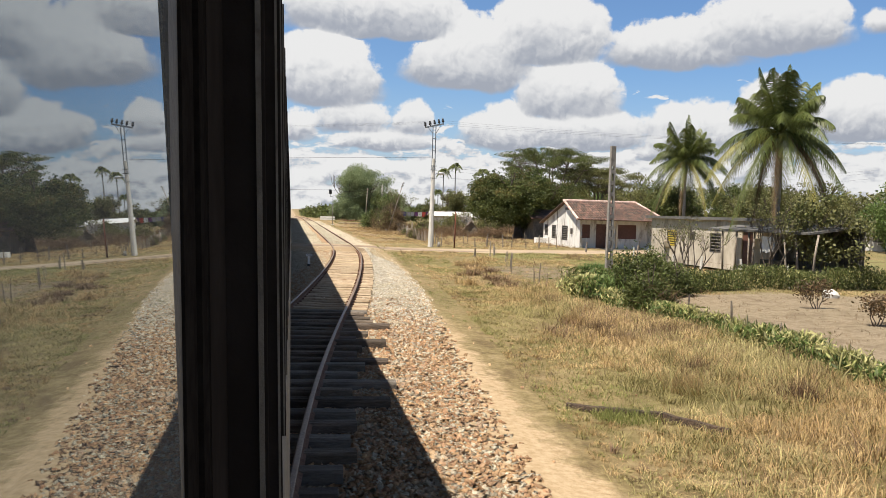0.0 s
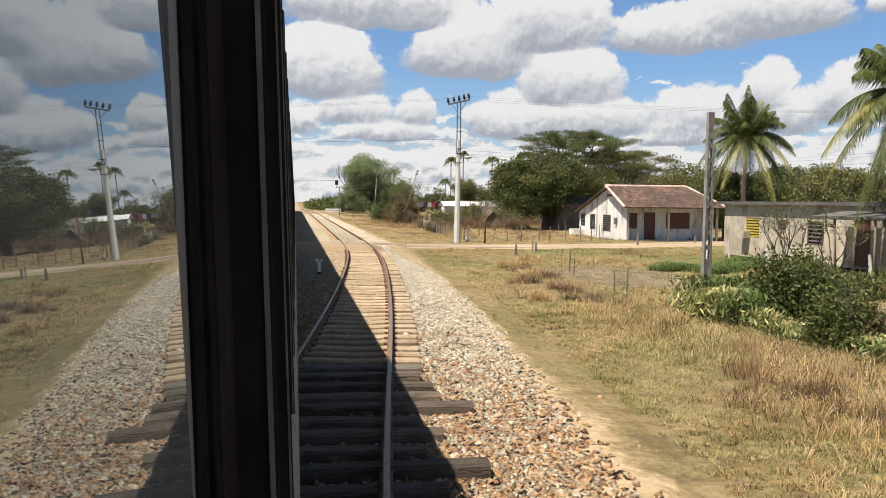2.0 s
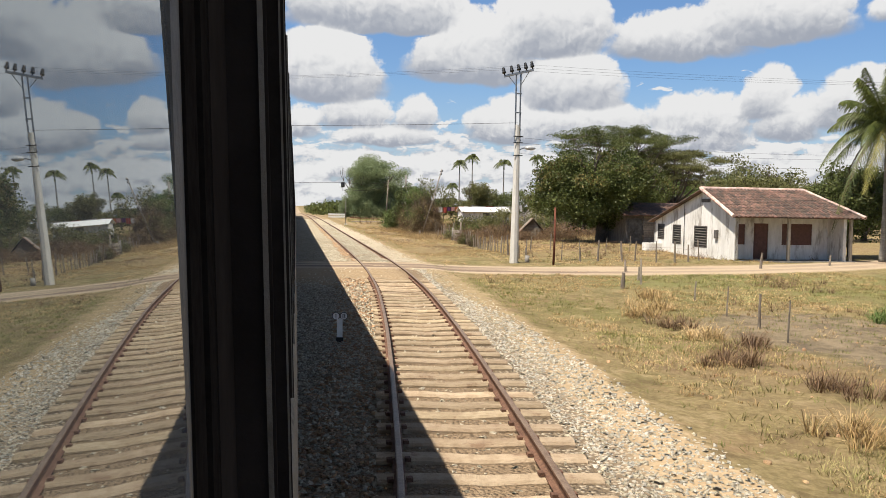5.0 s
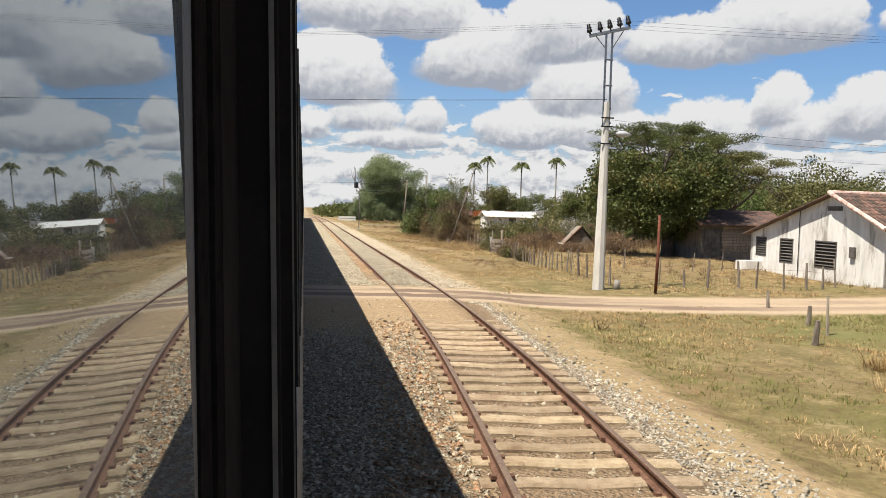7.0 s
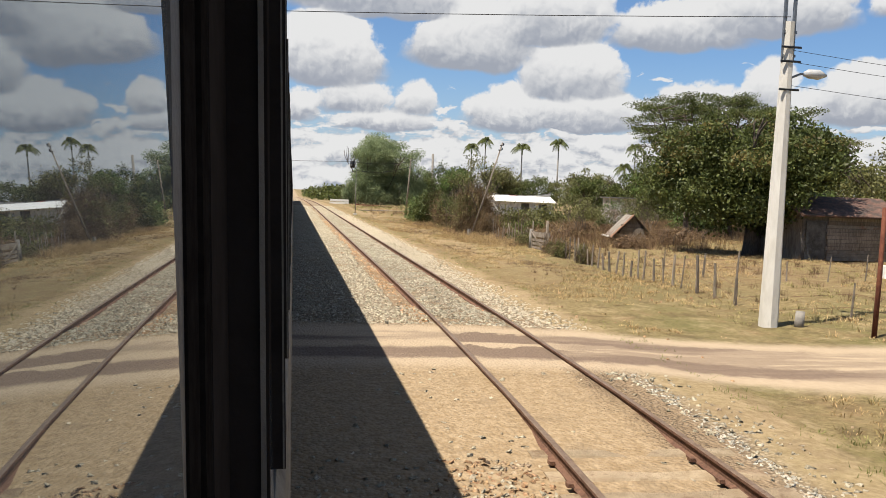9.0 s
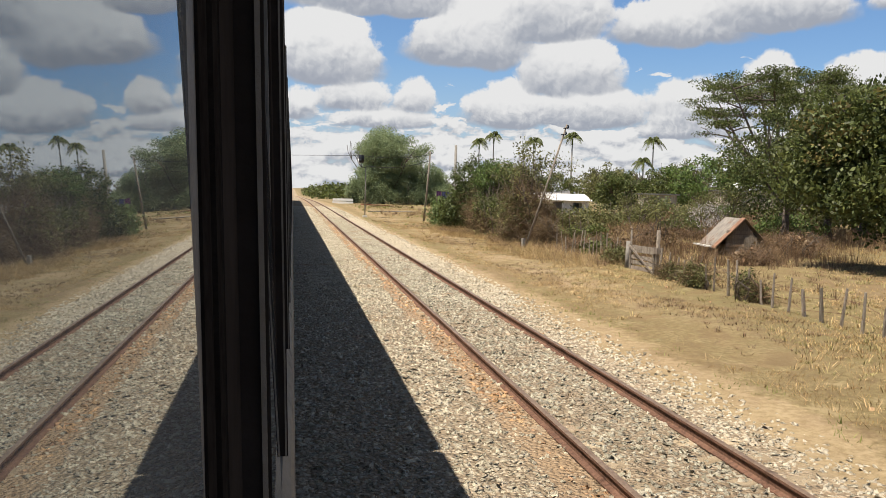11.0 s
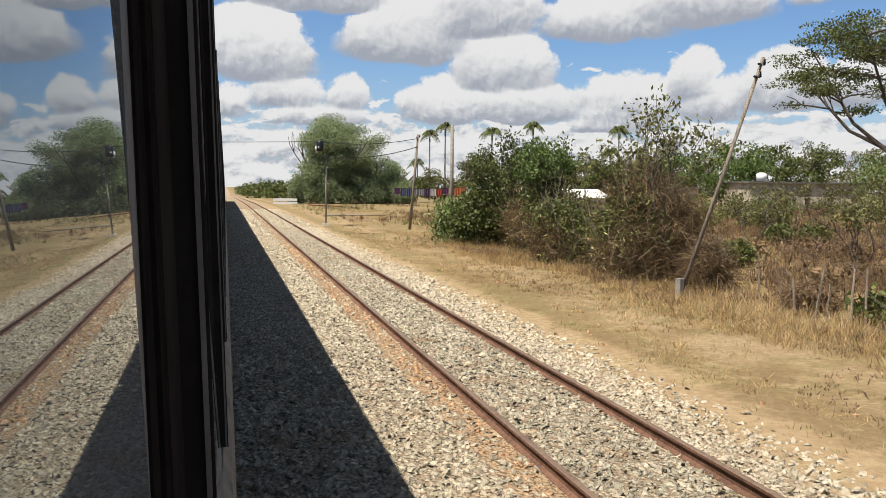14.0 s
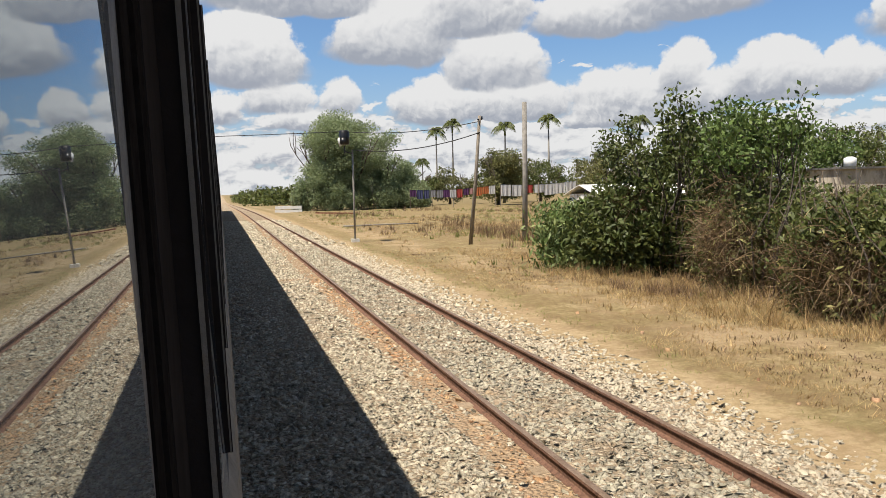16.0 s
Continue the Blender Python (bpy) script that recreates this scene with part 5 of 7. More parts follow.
def wall_holes(parent, name, length, tops, thick, holes, mat, m, label=""):
    """An upright wall in the plane of its own x and z, with openings (x0, x1, z0, z1) through it; tops: (x, z) along its upper edge."""
    g = Geo()
    xs = sorted({0.0, length, *[v for h in holes for v in h[:2]], *[p[0] for p in tops]})
    top = lambda v: float(np.interp(v, [p[0] for p in tops], [p[1] for p in tops]))
    for a, b in zip(xs[:-1], xs[1:]):
        cuts = sorted([(h[2], h[3]) for h in holes if h[0] <= a + 1e-6 and h[1] >= b - 1e-6])
        z = 0.0
        spans = []
        for c, d in cuts:
            if c > z:
                spans.append((z, z, c, c))
            z = d
        spans.append((z, z, top(a), top(b)))
        for z0a, z0b, z1a, z1b in spans:
            vs = [m @ Vector(p) for p in ((a, 0, z0a), (b, 0, z0b), (b, 0, z1b), (a, 0, z1a), (a, thick, z0a), (b, thick, z0b), (b, thick, z1b), (a, thick, z1a))]
            g.add(vs, [(0, 1, 2, 3), (7, 6, 5, 4), (0, 4, 5, 1), (3, 2, 6, 7), (0, 3, 7, 4), (1, 5, 6, 2)])
    # weld the pieces into one wall
    seen, index = {}, []
    for p in g.v:
        index.append(seen.setdefault(tuple(round(c, 4) for c in p), len(seen)))
    g.f = [tuple(index[i] for i in q) for q in g.f]
    g.v = list(seen)
    return part(name, g, mat, parent, label)


def louvre(parent, m, w, h, mat, slats=7):
    win = boxed("window", (0, 0.06, 0), (w, 0.09, h), M["black"], parent, "louvred window", m)
    for a, b in (((-0.03, -0.015, -0.03), (w + 0.03, 0.05, 0.03)), ((-0.03, -0.015, h - 0.03), (w + 0.03, 0.05, h + 0.03)),
                 ((-0.03, -0.015, 0.03), (0.03, 0.05, h - 0.03)), ((w - 0.03, -0.015, 0.03), (w + 0.03, 0.05, h - 0.03))):
        boxed("frame", a, b, mat, win, "", m)
    for i in range(slats):
        z = 0.05 + (h - 0.1) * (i + 0.5) / slats
        g = Geo()
        g.box((0.03, -0.045, -0.008), (w - 0.03, 0.045, 0.008), 0, m @ pose(0, 0.02, z, 38))
        part("slat", g, mat, win)
    return win


def white_house():
    h = thing("white_house", "single-storey white plastered house with red clay tile roof", "house", (22.45, 61.35, -0.12), -1.0)
    L, D, RB, EZ, RZ, BZ = 6.4, 10.0, 3.2, 2.5, 3.85, 1.95
    side = Matrix.Translation((0, D, 0)) @ pose(0, 0, 0, 0, 0, -90)           # gable wall: its x runs from the back to the front
    wall_holes(h, "wall", D, [(0, BZ), (D - RB, RZ - 0.05), (D, EZ)], 0.2, [(0.55, 1.45, 0.85, 1.75), (2.7, 3.75, 0.65, 1.75), (5.5, 7.0, 0.6, 1.75)], M["plaster"], side, "stained white gable wall")
    for x0, x1, z0, z1 in ((0.55, 1.45, 0.85, 1.75), (2.7, 3.75, 0.65, 1.75), (5.5, 7.0, 0.6, 1.75)):
        louvre(h, side @ Matrix.Translation((x0, 0, z0)), x1 - x0, z1 - z0, M["shutter"])
    boxed("meter_box", (8.0, -0.12, 1.15), (8.3, 0.0, 1.6), M["shutter"], h, "grey meter box", side)
    g = Geo()
    g.tube([side @ Vector((4.3, -0.06, 0.1)), side @ Vector((4.3, -0.06, 3.3))], [0.02, 0.02], 5)
    part("conduit", g, M["black"], h, "black conduit on the gable")
    boxed("gable_vent", (D - RB - 0.5, -0.03, RZ - 0.75), (D - RB + 0.5, 0.02, RZ - 0.55), M["shutter"], h, "louvred gable vent", side)
    # front wall behind the porch
    porch = 1.35
    front = Matrix.Translation((0.2, porch, 0))
    wall_holes(h, "wall", L - 0.2, [(0, 2.62), (L - 0.2, 2.62)], 0.18, [(0.15, 1.15, 0.85, 1.95), (1.65, 2.5, 0.08, 2.0), (3.3, 5.1, 0.85, 2.0)], M["plaster"], front, "white porch wall")
    boxed("shutter", (0.15, 0.06, 0.85), (1.15, 0.1, 1.95), M["door"], h, "closed brown wooden shutter", front)
    boxed("shutter", (3.3, 0.06, 0.85), (5.1, 0.1, 2.0), M["door"], h, "closed brown wooden shutter", front)
    d = boxed("door", (1.65, 0.06, 0.08), (2.5, 0.11, 2.0), M["door"], h, "closed brown wooden door", front)
    for z in (0.25, 1.15):
        boxed("panel", (1.77, 0.04, z), (2.38, 0.06, z + 0.7), M["door"], d, "", front)
    back = wall_holes(h, "wall", L, [(0, BZ), (L, BZ)], 0.18, [], M["plaster"], Matrix.Translation((0, D - 0.18, 0)), "white rear wall")
    east = Matrix.Translation((L, 0, 0)) @ pose(0, 0, 0, 0, 0, 90)
    wall_holes(h, "wall", D, [(0, EZ), (1.2, EZ), (RB, RZ - 1.1), (D, BZ)], 0.18, [], M["plaster"], east, "white end wall")
    boxed("porch_floor", (0.21, -0.15, -0.25), (L + 0.45, porch, 0.06), M["oldpole"], h, "grey concrete porch floor")
    for x in (0.12, 3.1, L + 0.3):
        g = Geo()
        g.box((x - 0.07, 0.0, 0.0), (x + 0.07, 0.14, EZ))
        g.box((x - 0.10, -0.03, EZ - 0.12), (x + 0.10, 0.17, EZ - 0.02))
        part("porch_post", g, M["cream"], h, "square porch post")
    # roof: tiled front slope with a hip at the far end, long back slope
    o = 0.45
    fl, fr, rl, rr, bl, br = (-0.35, -o, EZ - 0.14), (L + 0.75, -o, EZ - 0.14), (-0.35, RB, RZ), (L - 0.55, RB, RZ), (-0.35, D + 0.3, BZ - 0.05), (L + 0.75, D + 0.3, BZ - 0.05)
    roof = Geo()
    slab(roof, [fl, fr, rr, rl], 0.06)
    slab(roof, [rl, rr, br, bl], 0.06)
    slab(roof, [fr, br, rr], 0.06)
    roof = part("roof", roof, M["tile"], h, "clay tile roof, dark with age")

    def tiles(a, b, c, d, rows, cols):
        """Barrel tiles over the slope a-b (eave) to d-c (ridge)."""
        a, b, c, d = map(Vector, (a, b, c, d))
        n = (b - a).cross(d - a).normalized()
        for i in range(rows):
            for j in range(cols):
                s0, s1 = i / rows - 0.02, (i + 1.12) / rows
                q = (j + 0.5) / cols
                p0, p1 = (a.lerp(d, s0)).lerp(b.lerp(c, s0), q), (a.lerp(d, min(s1, 1))).lerp(b.lerp(c, min(s1, 1)), q)
                yield p0, p1, n, (a - b).length / cols * 0.42

    # one barrel tile, shared; its x runs up the slope
    span, w = 0.40, 0.098
    prof = [(-w, 0.0), (-0.6 * w, 0.05), (0, 0.075), (0.6 * w, 0.05), (w, 0.0)]
    one = Geo()
    one.add([(0.0, q, t + 0.012) for q, t in prof] + [(1.0, q * 0.85, t * 0.8) for q, t in prof], [(k + 1, k, k + 5, k + 6) for k in range(4)] + [(4, 9, 5, 0), (4, 3, 2, 1, 0)])
    one = one.mesh("roof_tile", M["tile"])
    for p0, p1, n, _ in tiles(fl, fr, rr, rl, 10, 30):
        d = (p1 - p0)
        u = n.cross(d).normalized()
        m = Matrix(((d.x, u.x, n.x, p0.x), (d.y, u.y, n.y, p0.y), (d.z, u.z, n.z, p0.z), (0, 0, 0, 1)))
        part("roof_tile", one, None, roof).matrix_basis = m @ Matrix.Diagonal((1, 1.12, 1, 1))
    for a, b, k in ((rl, rr, 18), (fr, rr, 12), (fl, rl, 11)):
        a, b = Vector(a), Vector(b)
        for i in range(k):
            p, q = a.lerp(b, i / k), a.lerp(b, (i + 1.08) / k)
            ridge = Geo()
            ridge.tube([p + Vector((0, 0, 0.02)), q + Vector((0, 0, 0.035))], [0.11, 0.09], 8)
            part("ridge_tile", ridge, M["ridge"], roof, "pale red ridge tile")
    boxed("step", (-0.9, D - 1.2, -0.2), (0.0, D - 0.2, 0.55), M["plaster"], h, "low white side block")
    return h


white_house()


# ---- long low building with porch ----
def low_building():
    b = thing("low_building", "long low cream building with flat grey roof and porch", "building", (22.6, 48.6, -0.15), -86.0)
    L, D, H = 12.5, 3.0, 2.65
    # its x runs along the front, towards the camera's start; its y runs away from the line
    front = Matrix.Translation((0, 0, 0))
    wall_holes(b, "wall", L, [(0, H), (L, H)], 0.18, [(1.9, 3.0, 1.0, 2.0), (4.5, 5.0, 1.5, 1.9), (6.6, 7.6, 0.9, 1.9), (9.5, 10.4, 0.1, 2.1)], M["cream"], front, "cream plastered front wall")
    w = boxed("window", (1.9, 0.05, 1.0), (3.0, 0.1, 2.0), M["black"], b, "yellow louvred window")
    for i in range(7):
        boxed("slat", (1.93, 0.0, 1.03 + 0.14 * i), (2.97, 0.05, 1.11 + 0.14 * i), M["yellow"], w)
    boxed("air_conditioner", (1.75, -0.4, 0.95), (2.3, -0.005, 1.3), M["cream"], b, "cream air conditioner under the window")
    for x0, x1, z0, z1 in ((4.5, 5.0, 1.5, 1.9), (6.6, 7.6, 0.9, 1.9)):
        louvre(b, Matrix.Translation((x0, 0, z0)), x1 - x0, z1 - z0, M["shutter"], 5)
    for x in (9.5,):
        boxed("door", (x, 0.06, 0.1), (x + 0.9, 0.11, 2.1), M["door"], b, "brown door")
    for m, l in ((Matrix.Translation((0.18, 0.18, 0)) @ pose(0, 0, 0, 0, 0, 90), D - 0.36), (Matrix.Translation((L, 0.18, 0)) @ pose(0, 0, 0, 0, 0, 90), D - 0.36)):
        wall_holes(b, "wall", l, [(0, H), (l, H)], 0.18, [], M["cream"], m, "cream end wall")
    wall_holes(b, "wall", L, [(0, H), (L, H)], 0.18, [], M["cream"], Matrix.Translation((0, D - 0.18, 0)), "cream rear wall")
    g = Geo()
    g.box((-0.4, -0.28, H), (L + 0.5, D + 0.4, H + 0.16))
    part("roof", g, M["slabroof"], b, "flat grey concrete roof")
    g = Geo()
    slab(g, [(9.2, -1.9, 2.22), (17.0, -1.9, 2.22), (17.0, -0.30, 2.42), (9.2, -0.30, 2.42)], 0.09)
    part("porch_roof", g, M["slabroof"], b, "sloping sheet porch roof")
    rnd = random.Random(3)
    for i, x in enumerate((10.5, 11.5, 12.6, 12.9, 14.2, 15.4, 16.2, 17.1)):
        lean = rnd.uniform(-0.35, 0.35)
        g = Geo()
        g.tube([(x, -1.75, -0.2), (x + lean * 0.4, -1.75, 1.2), (x + lean, -1.72, 2.14)], [0.06, 0.05, 0.045], 7)
        part("porch_post", g, M["oldwood"], b, "crooked wooden porch post", True)
    vs = [(13.2 + 0.14 * i, -1.55 + 0.03 * (i % 2), z) for i in range(8) for z in (1.15 + 0.05 * (i % 3), 1.95)]
    g = Geo()
    g.add(vs, [(2 * i, 2 * i + 2, 2 * i + 3, 2 * i + 1) for i in range(7)])
    part("hung_cloth", g, M["white"], b, "white cloth hung in the porch")
    for i in range(15):
        boxed("plank", (12.55 + 0.3 * i, 0.9, -0.05), (12.83 + 0.3 * i, 0.94, 2.3 + 0.06 * (i % 3)), M["shutter"], b, "dark upright plank behind the porch")
    g = Geo()
    slab(g, [(12.55, -0.28, 2.44), (17.0, -0.28, 2.44), (17.0, 1.1, 2.58), (12.55, 1.1, 2.58)], 0.05)
    part("porch_roof", g, M["slabroof"], b, "sheet roof behind the porch")
    boxed("water_drum", (13.0, -1.4, -0.1), (14.6, -0.7, 0.85), M["black"], b, "dark drum under the porch roof")
    return b


low_building()


# ---- poles ----
def utility_pole():
    p = thing("utility_pole", "tapered white concrete power pole with steel top frame and insulators", "pole", (10.37, 60.35, -0.30))
    g = Geo()
    g.tube([(0, 0, 0), (0.02, 0, 3.4), (0.04, 0, 6.75)], [0.215, 0.165, 0.115], 8)
    part("shaft", g, M["pole"], p, "pale tapered concrete shaft")
    for s in (-0.11, 0.11):
        g = Geo()
        g.box((0.04 + s - 0.03, -0.03, 5.9), (0.04 + s + 0.03, 0.03, 9.2))
        part("steel_upright", g, M["steel"], p, "galvanised steel channel")
    for z in (6.0, 6.5, 7.3, 8.2):
        boxed("tie_plate", (-0.12, -0.05, z), (0.20, -0.03, z + 0.06), M["steel"], p)
    arm = pose(0.04, -0.03, 9.2, 0, -12, -18)
    bar = boxed("crossarm", (-0.72, -0.05, -0.05), (0.72, 0.05, 0.05), M["steel"], p, "tilted steel crossarm", arm)
    for x in (-0.68, -0.30, 0.04, 0.38, 0.68):
        g = Geo()
        m = arm @ Matrix.Translation((x, 0, 0.05))
        prof = [(0.0, 0.03), (0.07, 0.03), (0.08, 0.09), (0.16, 0.10), (0.18, 0.07), (0.24, 0.09), (0.27, 0.06), (0.34, 0.07), (0.38, 0.02)]
        g.tube([m @ Vector((0, 0, z)) for z, _ in prof], [q for _, q in prof], 10)
        part("insulator", g, M["black"], bar, "black insulator", True)
    for s in (-1, 1):
        g = Geo()
        g.tube([(0.04 + s * 0.1, 0, 8.6), arm @ Vector((s * 0.5, 0, -0.03))], [0.018, 0.018], 5)
        part("brace", g, M["steel"], p)
    g = Geo()
    g.tube([(0.1, 0, 5.55), (0.35, -0.05, 5.66), (0.55, -0.08, 5.66)], [0.025, 0.025, 0.025], 6)
    lamp = part("lamp_arm", g, M["steel"], p, "short street lamp arm")
    g = Geo()
    g.tube([(0.42, -0.06, 5.66), (0.52, -0.07, 5.67), (0.75, -0.1, 5.66), (0.92, -0.12, 5.65)], [0.05, 0.10, 0.11, 0.03], 10)
    part("lamp_head", g, M["glass_lamp"], lamp, "cobra-head street lamp", True)
    for z in (5.3, 5.9, 6.2):
        g = Geo()
        g.tube([(-0.18, -0.12, z), (0.28, -0.12, z)], [0.025, 0.025], 6)
        part("bracket", g, M["black"], p, "dark cable bracket")
    return p


utility_pole()


def wire(a, b, sag, r=0.012, name="power_line", label="thin dark overhead power line"):
    a, b = Vector(a), Vector(b)
    g = Geo()
    pts = [a.lerp(b, i / 24) - Vector((0, 0, sag * 4 * (i / 24) * (1 - i / 24))) for i in range(25)]
    g.tube(pts, [r] * 25, 4)
    return thing(name, label, "cable", group="overhead lines", data=g.mesh(name, M["black"]))


for dx in (-0.6, 0.0, 0.6):
    wire((10.4 + dx, 60.2 - 0.2 * dx, 9.15 + 0.2 * dx), (-55 + dx, 74 + dx, 10.2), 1.4, 0.003)
    wire((10.4 + dx, 60.2 - 0.2 * dx, 9.15 + 0.2 * dx), (75 + dx, 40 + dx, 10.0), 1.4, 0.0035)
wire((10.4, 60.3, 6.55), (-50, 70.0, 7.6), 0.9, 0.008)
for z in (5.1, 5.6, 5.85):
    wire((10.5, 60.3, z), (52, 66, z + 1.6), 0.9, 0.005)


def ladder_pole():
    p = thing("concrete_post", "weathered reinforced concrete pole with ladder-like openings", "pole", (14.05, 34.5, -0.35), 12)
    g = Geo()
    for s in (-1, 1):
        g.add([(s * 0.14 - 0.035, -0.07, 0), (s * 0.14 + 0.035, -0.07, 0), (s * 0.14 + 0.035, 0.07, 0), (s * 0.14 - 0.035, 0.07, 0),
               (s * 0.09 - 0.03, -0.06, 6.0), (s * 0.09 + 0.03, -0.06, 6.0), (s * 0.09 + 0.03, 0.06, 6.0), (s * 0.09 - 0.03, 0.06, 6.0)],
              [(3, 2, 1, 0), (4, 5, 6, 7), (0, 1, 5, 4), (1, 2, 6, 5), (2, 3, 7, 6), (3, 0, 4, 7)])
    z = 0.0
    while z < 6.0:
        g.box((-0.13 + 0.008 * z, -0.055, z), (0.13 - 0.008 * z, 0.055, min(6.0, z + (0.95 if z == 0 else 0.16))))
        z += 0.95 + 0.33 if z == 0 else 0.50
    g.box((-0.11, -0.058, 5.1), (0.11, 0.058, 6.0))
    part("shaft", g, M["oldpole"], p, "perforated concrete shaft")
    return p


ladder_pole()


def round_pole(name, label, base, top, r0, r1, mat, extra=0):
    z = float(height(base[0], base[1])) - 0.05
    p = thing(name, label, "pole", (base[0], base[1], z))
    t = Vector(top) - Vector((base[0], base[1], z))
    g = Geo()
    g.tube([(0, 0, 0), t * 0.5 + Vector((0.03, 0.02, 0)), t], [r0, (r0 + r1) / 2, r1], 9)
    part("shaft", g, mat, p, "", True)
    for i in range(extra):
        g = Geo()
        q = t * (0.97 - 0.05 * i)
        g.tube([q + Vector((-0.12, -0.08, 0)), q + Vector((0.14, 0.06, 0.02))], [0.03, 0.03], 6)
        g.tube([q + Vector((0.14, 0.06, 0.02)), q + Vector((0.14, 0.06, 0.16))], [0.045, 0.03], 6)
        part("insulator", g, M["black"], p, "dark insulator")
    return p


round_pole("leaning_pole", "old wooden pole leaning out of the vines", (11.0, 94.0), (12.65, 93.3, 5.75), 0.055, 0.042, M["oldwood"], 2)
stub = thing("concrete_stub", "short grey concrete stub at the leaning pole's foot", "post", (10.85, 93.75, -0.15), 20)
g = Geo()
g.box((-0.075, -0.075, 0), (0.075, 0.075, 0.48))
part("stub", g, M["oldpole"], stub)
round_pole("wooden_pole", "slim grey wooden pole beside the dirt track", (11.25, 126.2), (11.5, 125.2, 5.75), 0.10, 0.07, M["oldwood"], 1)
round_pole("wooden_pole", "stout grey wooden pole behind the bushes", (13.75, 125.6), (13.75, 125.4, 6.4), 0.13, 0.11, M["oldpole"], 0)
rp = round_pole("rusty_post", "red-brown rusty iron post at the roadside", (11.9, 58.95), (11.93, 58.95, 2.55), 0.055, 0.045, M["rustpost"])
stub = thing("concrete_stub", "short grey concrete stub beside the power pole", "post", (10.95, 60.1, -0.2))
g = Geo()
g.tube([(0, 0, 0), (0.02, 0, 0.42)], [0.11, 0.10], 10)
part("stub", g, M["oldpole"], stub, "", True)


# ---- railway signal ----
def signal():
    s = thing("railway_signal", "railway signal with black lamp head on a slim mast", "signal", (6.55, 131.0, -0.2))
    g = Geo()
    g.tube([(0, 0, 0), (0, 0, 4.75)], [0.055, 0.045], 8)
    part("mast", g, M["oldpole"], s, "slim pale mast", True)
    boxed("mast_foot", (-0.2, -0.2, -0.05), (0.2, 0.2, 0.22), M["pole"], s, "white concrete foot")
    g = Geo()
    g.tube([(0, 0, 4.55), (-0.45, -0.35, 4.65)], [0.03, 0.03], 6)
    g.tube([(-0.45, -0.35, 4.55), (-0.45, -0.35, 4.95)], [0.03, 0.03], 6)
    arm = part("bracket", g, M["black"], s, "signal bracket")
    g = Geo()
    prof = [(-0.36, 0.20), (-0.30, 0.26), (0.30, 0.26), (0.36, 0.20)]
    g.tube([(-0.45, -0.35, 5.35 + z) for z, _ in prof], [q for _, q in prof], 14)
    head = part("lamp_head", g, M["black"], arm, "black signal head", True)
    g = Geo()
    g.tube([(-0.52, -0.58, 5.16), (-0.55, -0.75, 5.16)], [0.16, 0.17], 12)
    part("hood", g, M["black"], head, "lens hood", True)
    g = Geo()
    g.tube([(-0.66, -0.36, 4.92), (-0.70, -0.37, 5.25), (-0.60, -0.3, 5.5)], [0.06, 0.09, 0.03], 8)
    part("hanging_rag", g, M["white"], head, "white rag on the signal", True)
    return s


signal()
wire((6.1, 130.6, 5.45), (-30, 136, 5.6), 0.3, 0.018)
wire((6.1, 130.6, 5.45), (11.5, 125.2, 5.5), 0.25, 0.018)
wire((6.55, 131.0, 4.55), (11.5, 125.2, 5.0), 0.35, 0.022)

# marker between the tracks
mk = thing("track_marker", "white track marker post with octagonal plates I and II", "marker", (0.88, 38.55, -0.22))
g = Geo()
g.box((-0.055, -0.03, 0.10), (0.055, 0.03, 0.47))
part("post", g, M["white"], mk, "flat white post")
boxed("foot", (-0.07, -0.045, -0.05), (0.07, 0.045, 0.10), M["black"], mk, "dark foot of the post")


def octagon(cx, cz, r, y0, y1):
    g = Geo()
    ring = [(cx + r * math.cos(math.pi / 8 + i * math.pi / 4), cz + r * math.sin(math.pi / 8 + i * math.pi / 4)) for i in range(8)]
    g.add([(x, y0, z) for x, z in ring] + [(x, y1, z) for x, z in ring],
          [tuple(range(8)), tuple(range(15, 7, -1))] + [(i, i + 8, (i + 1) % 8 + 8, (i + 1) % 8) for i in range(8)])
    return g


for cx, marks in ((-0.078, (0.0,)), (0.078, (-0.018, 0.018))):
    pl = part("plate", octagon(cx, 0.52, 0.082, -0.025, 0.02), M["black"], mk, "black-edged octagonal plate")
    part("plate_face", octagon(cx, 0.52, 0.070, -0.029, -0.025), M["white"], pl, "white plate face")
    for mx in marks:
        g = Geo()
        g.box((cx + mx - 0.007, -0.033, 0.485), (cx + mx + 0.007, -0.029, 0.555))
        for z in (0.479, 0.555):
            g.box((cx + mx - 0.015, -0.033, z), (cx + mx + 0.015, -0.029, z + 0.008))
        part("numeral", g, M["black"], pl, "black serif numeral I")

# stack of pale concrete beams beyond the signal, and things lying near it
st = thing("beam_stack", "low stack of pale concrete beams beside the line", "beams", (8.9, 204.0, float(height(8.9, 204.0)) - 0.05), -4)
for i, (x0, x1) in enumerate(((-1.8, 1.9), (-1.1, 1.7), (-1.75, 1.85), (-1.0, 1.2))):
    boxed("beam", (x0, -0.2 + 0.42 * (i % 2) - 0.42, 0.0 + 0.52 * (i // 2)), (x1, 0.18 + 0.42 * (i % 2) - 0.42, 0.40 + 0.52 * (i // 2)), M["white"], st)
for x in (-0.9, 0.8):
    boxed("bearer", (x, -0.6, 0.40), (x + 0.15, 0.2, 0.52), M["oldwood"], st)
rb = thing("rusty_beam", "long rusty steel rail lying in the grass", "rail", (12.5, 182.5, float(height(12.5, 182.5)) + 0.05), -63)
g = Geo()
g.sweep(RAIL, [lambda p, q, s=s: (s, p, q + 0.15) for s in (-4.0, 4.0)])
part("rail", g, M["rustpost"], rb)
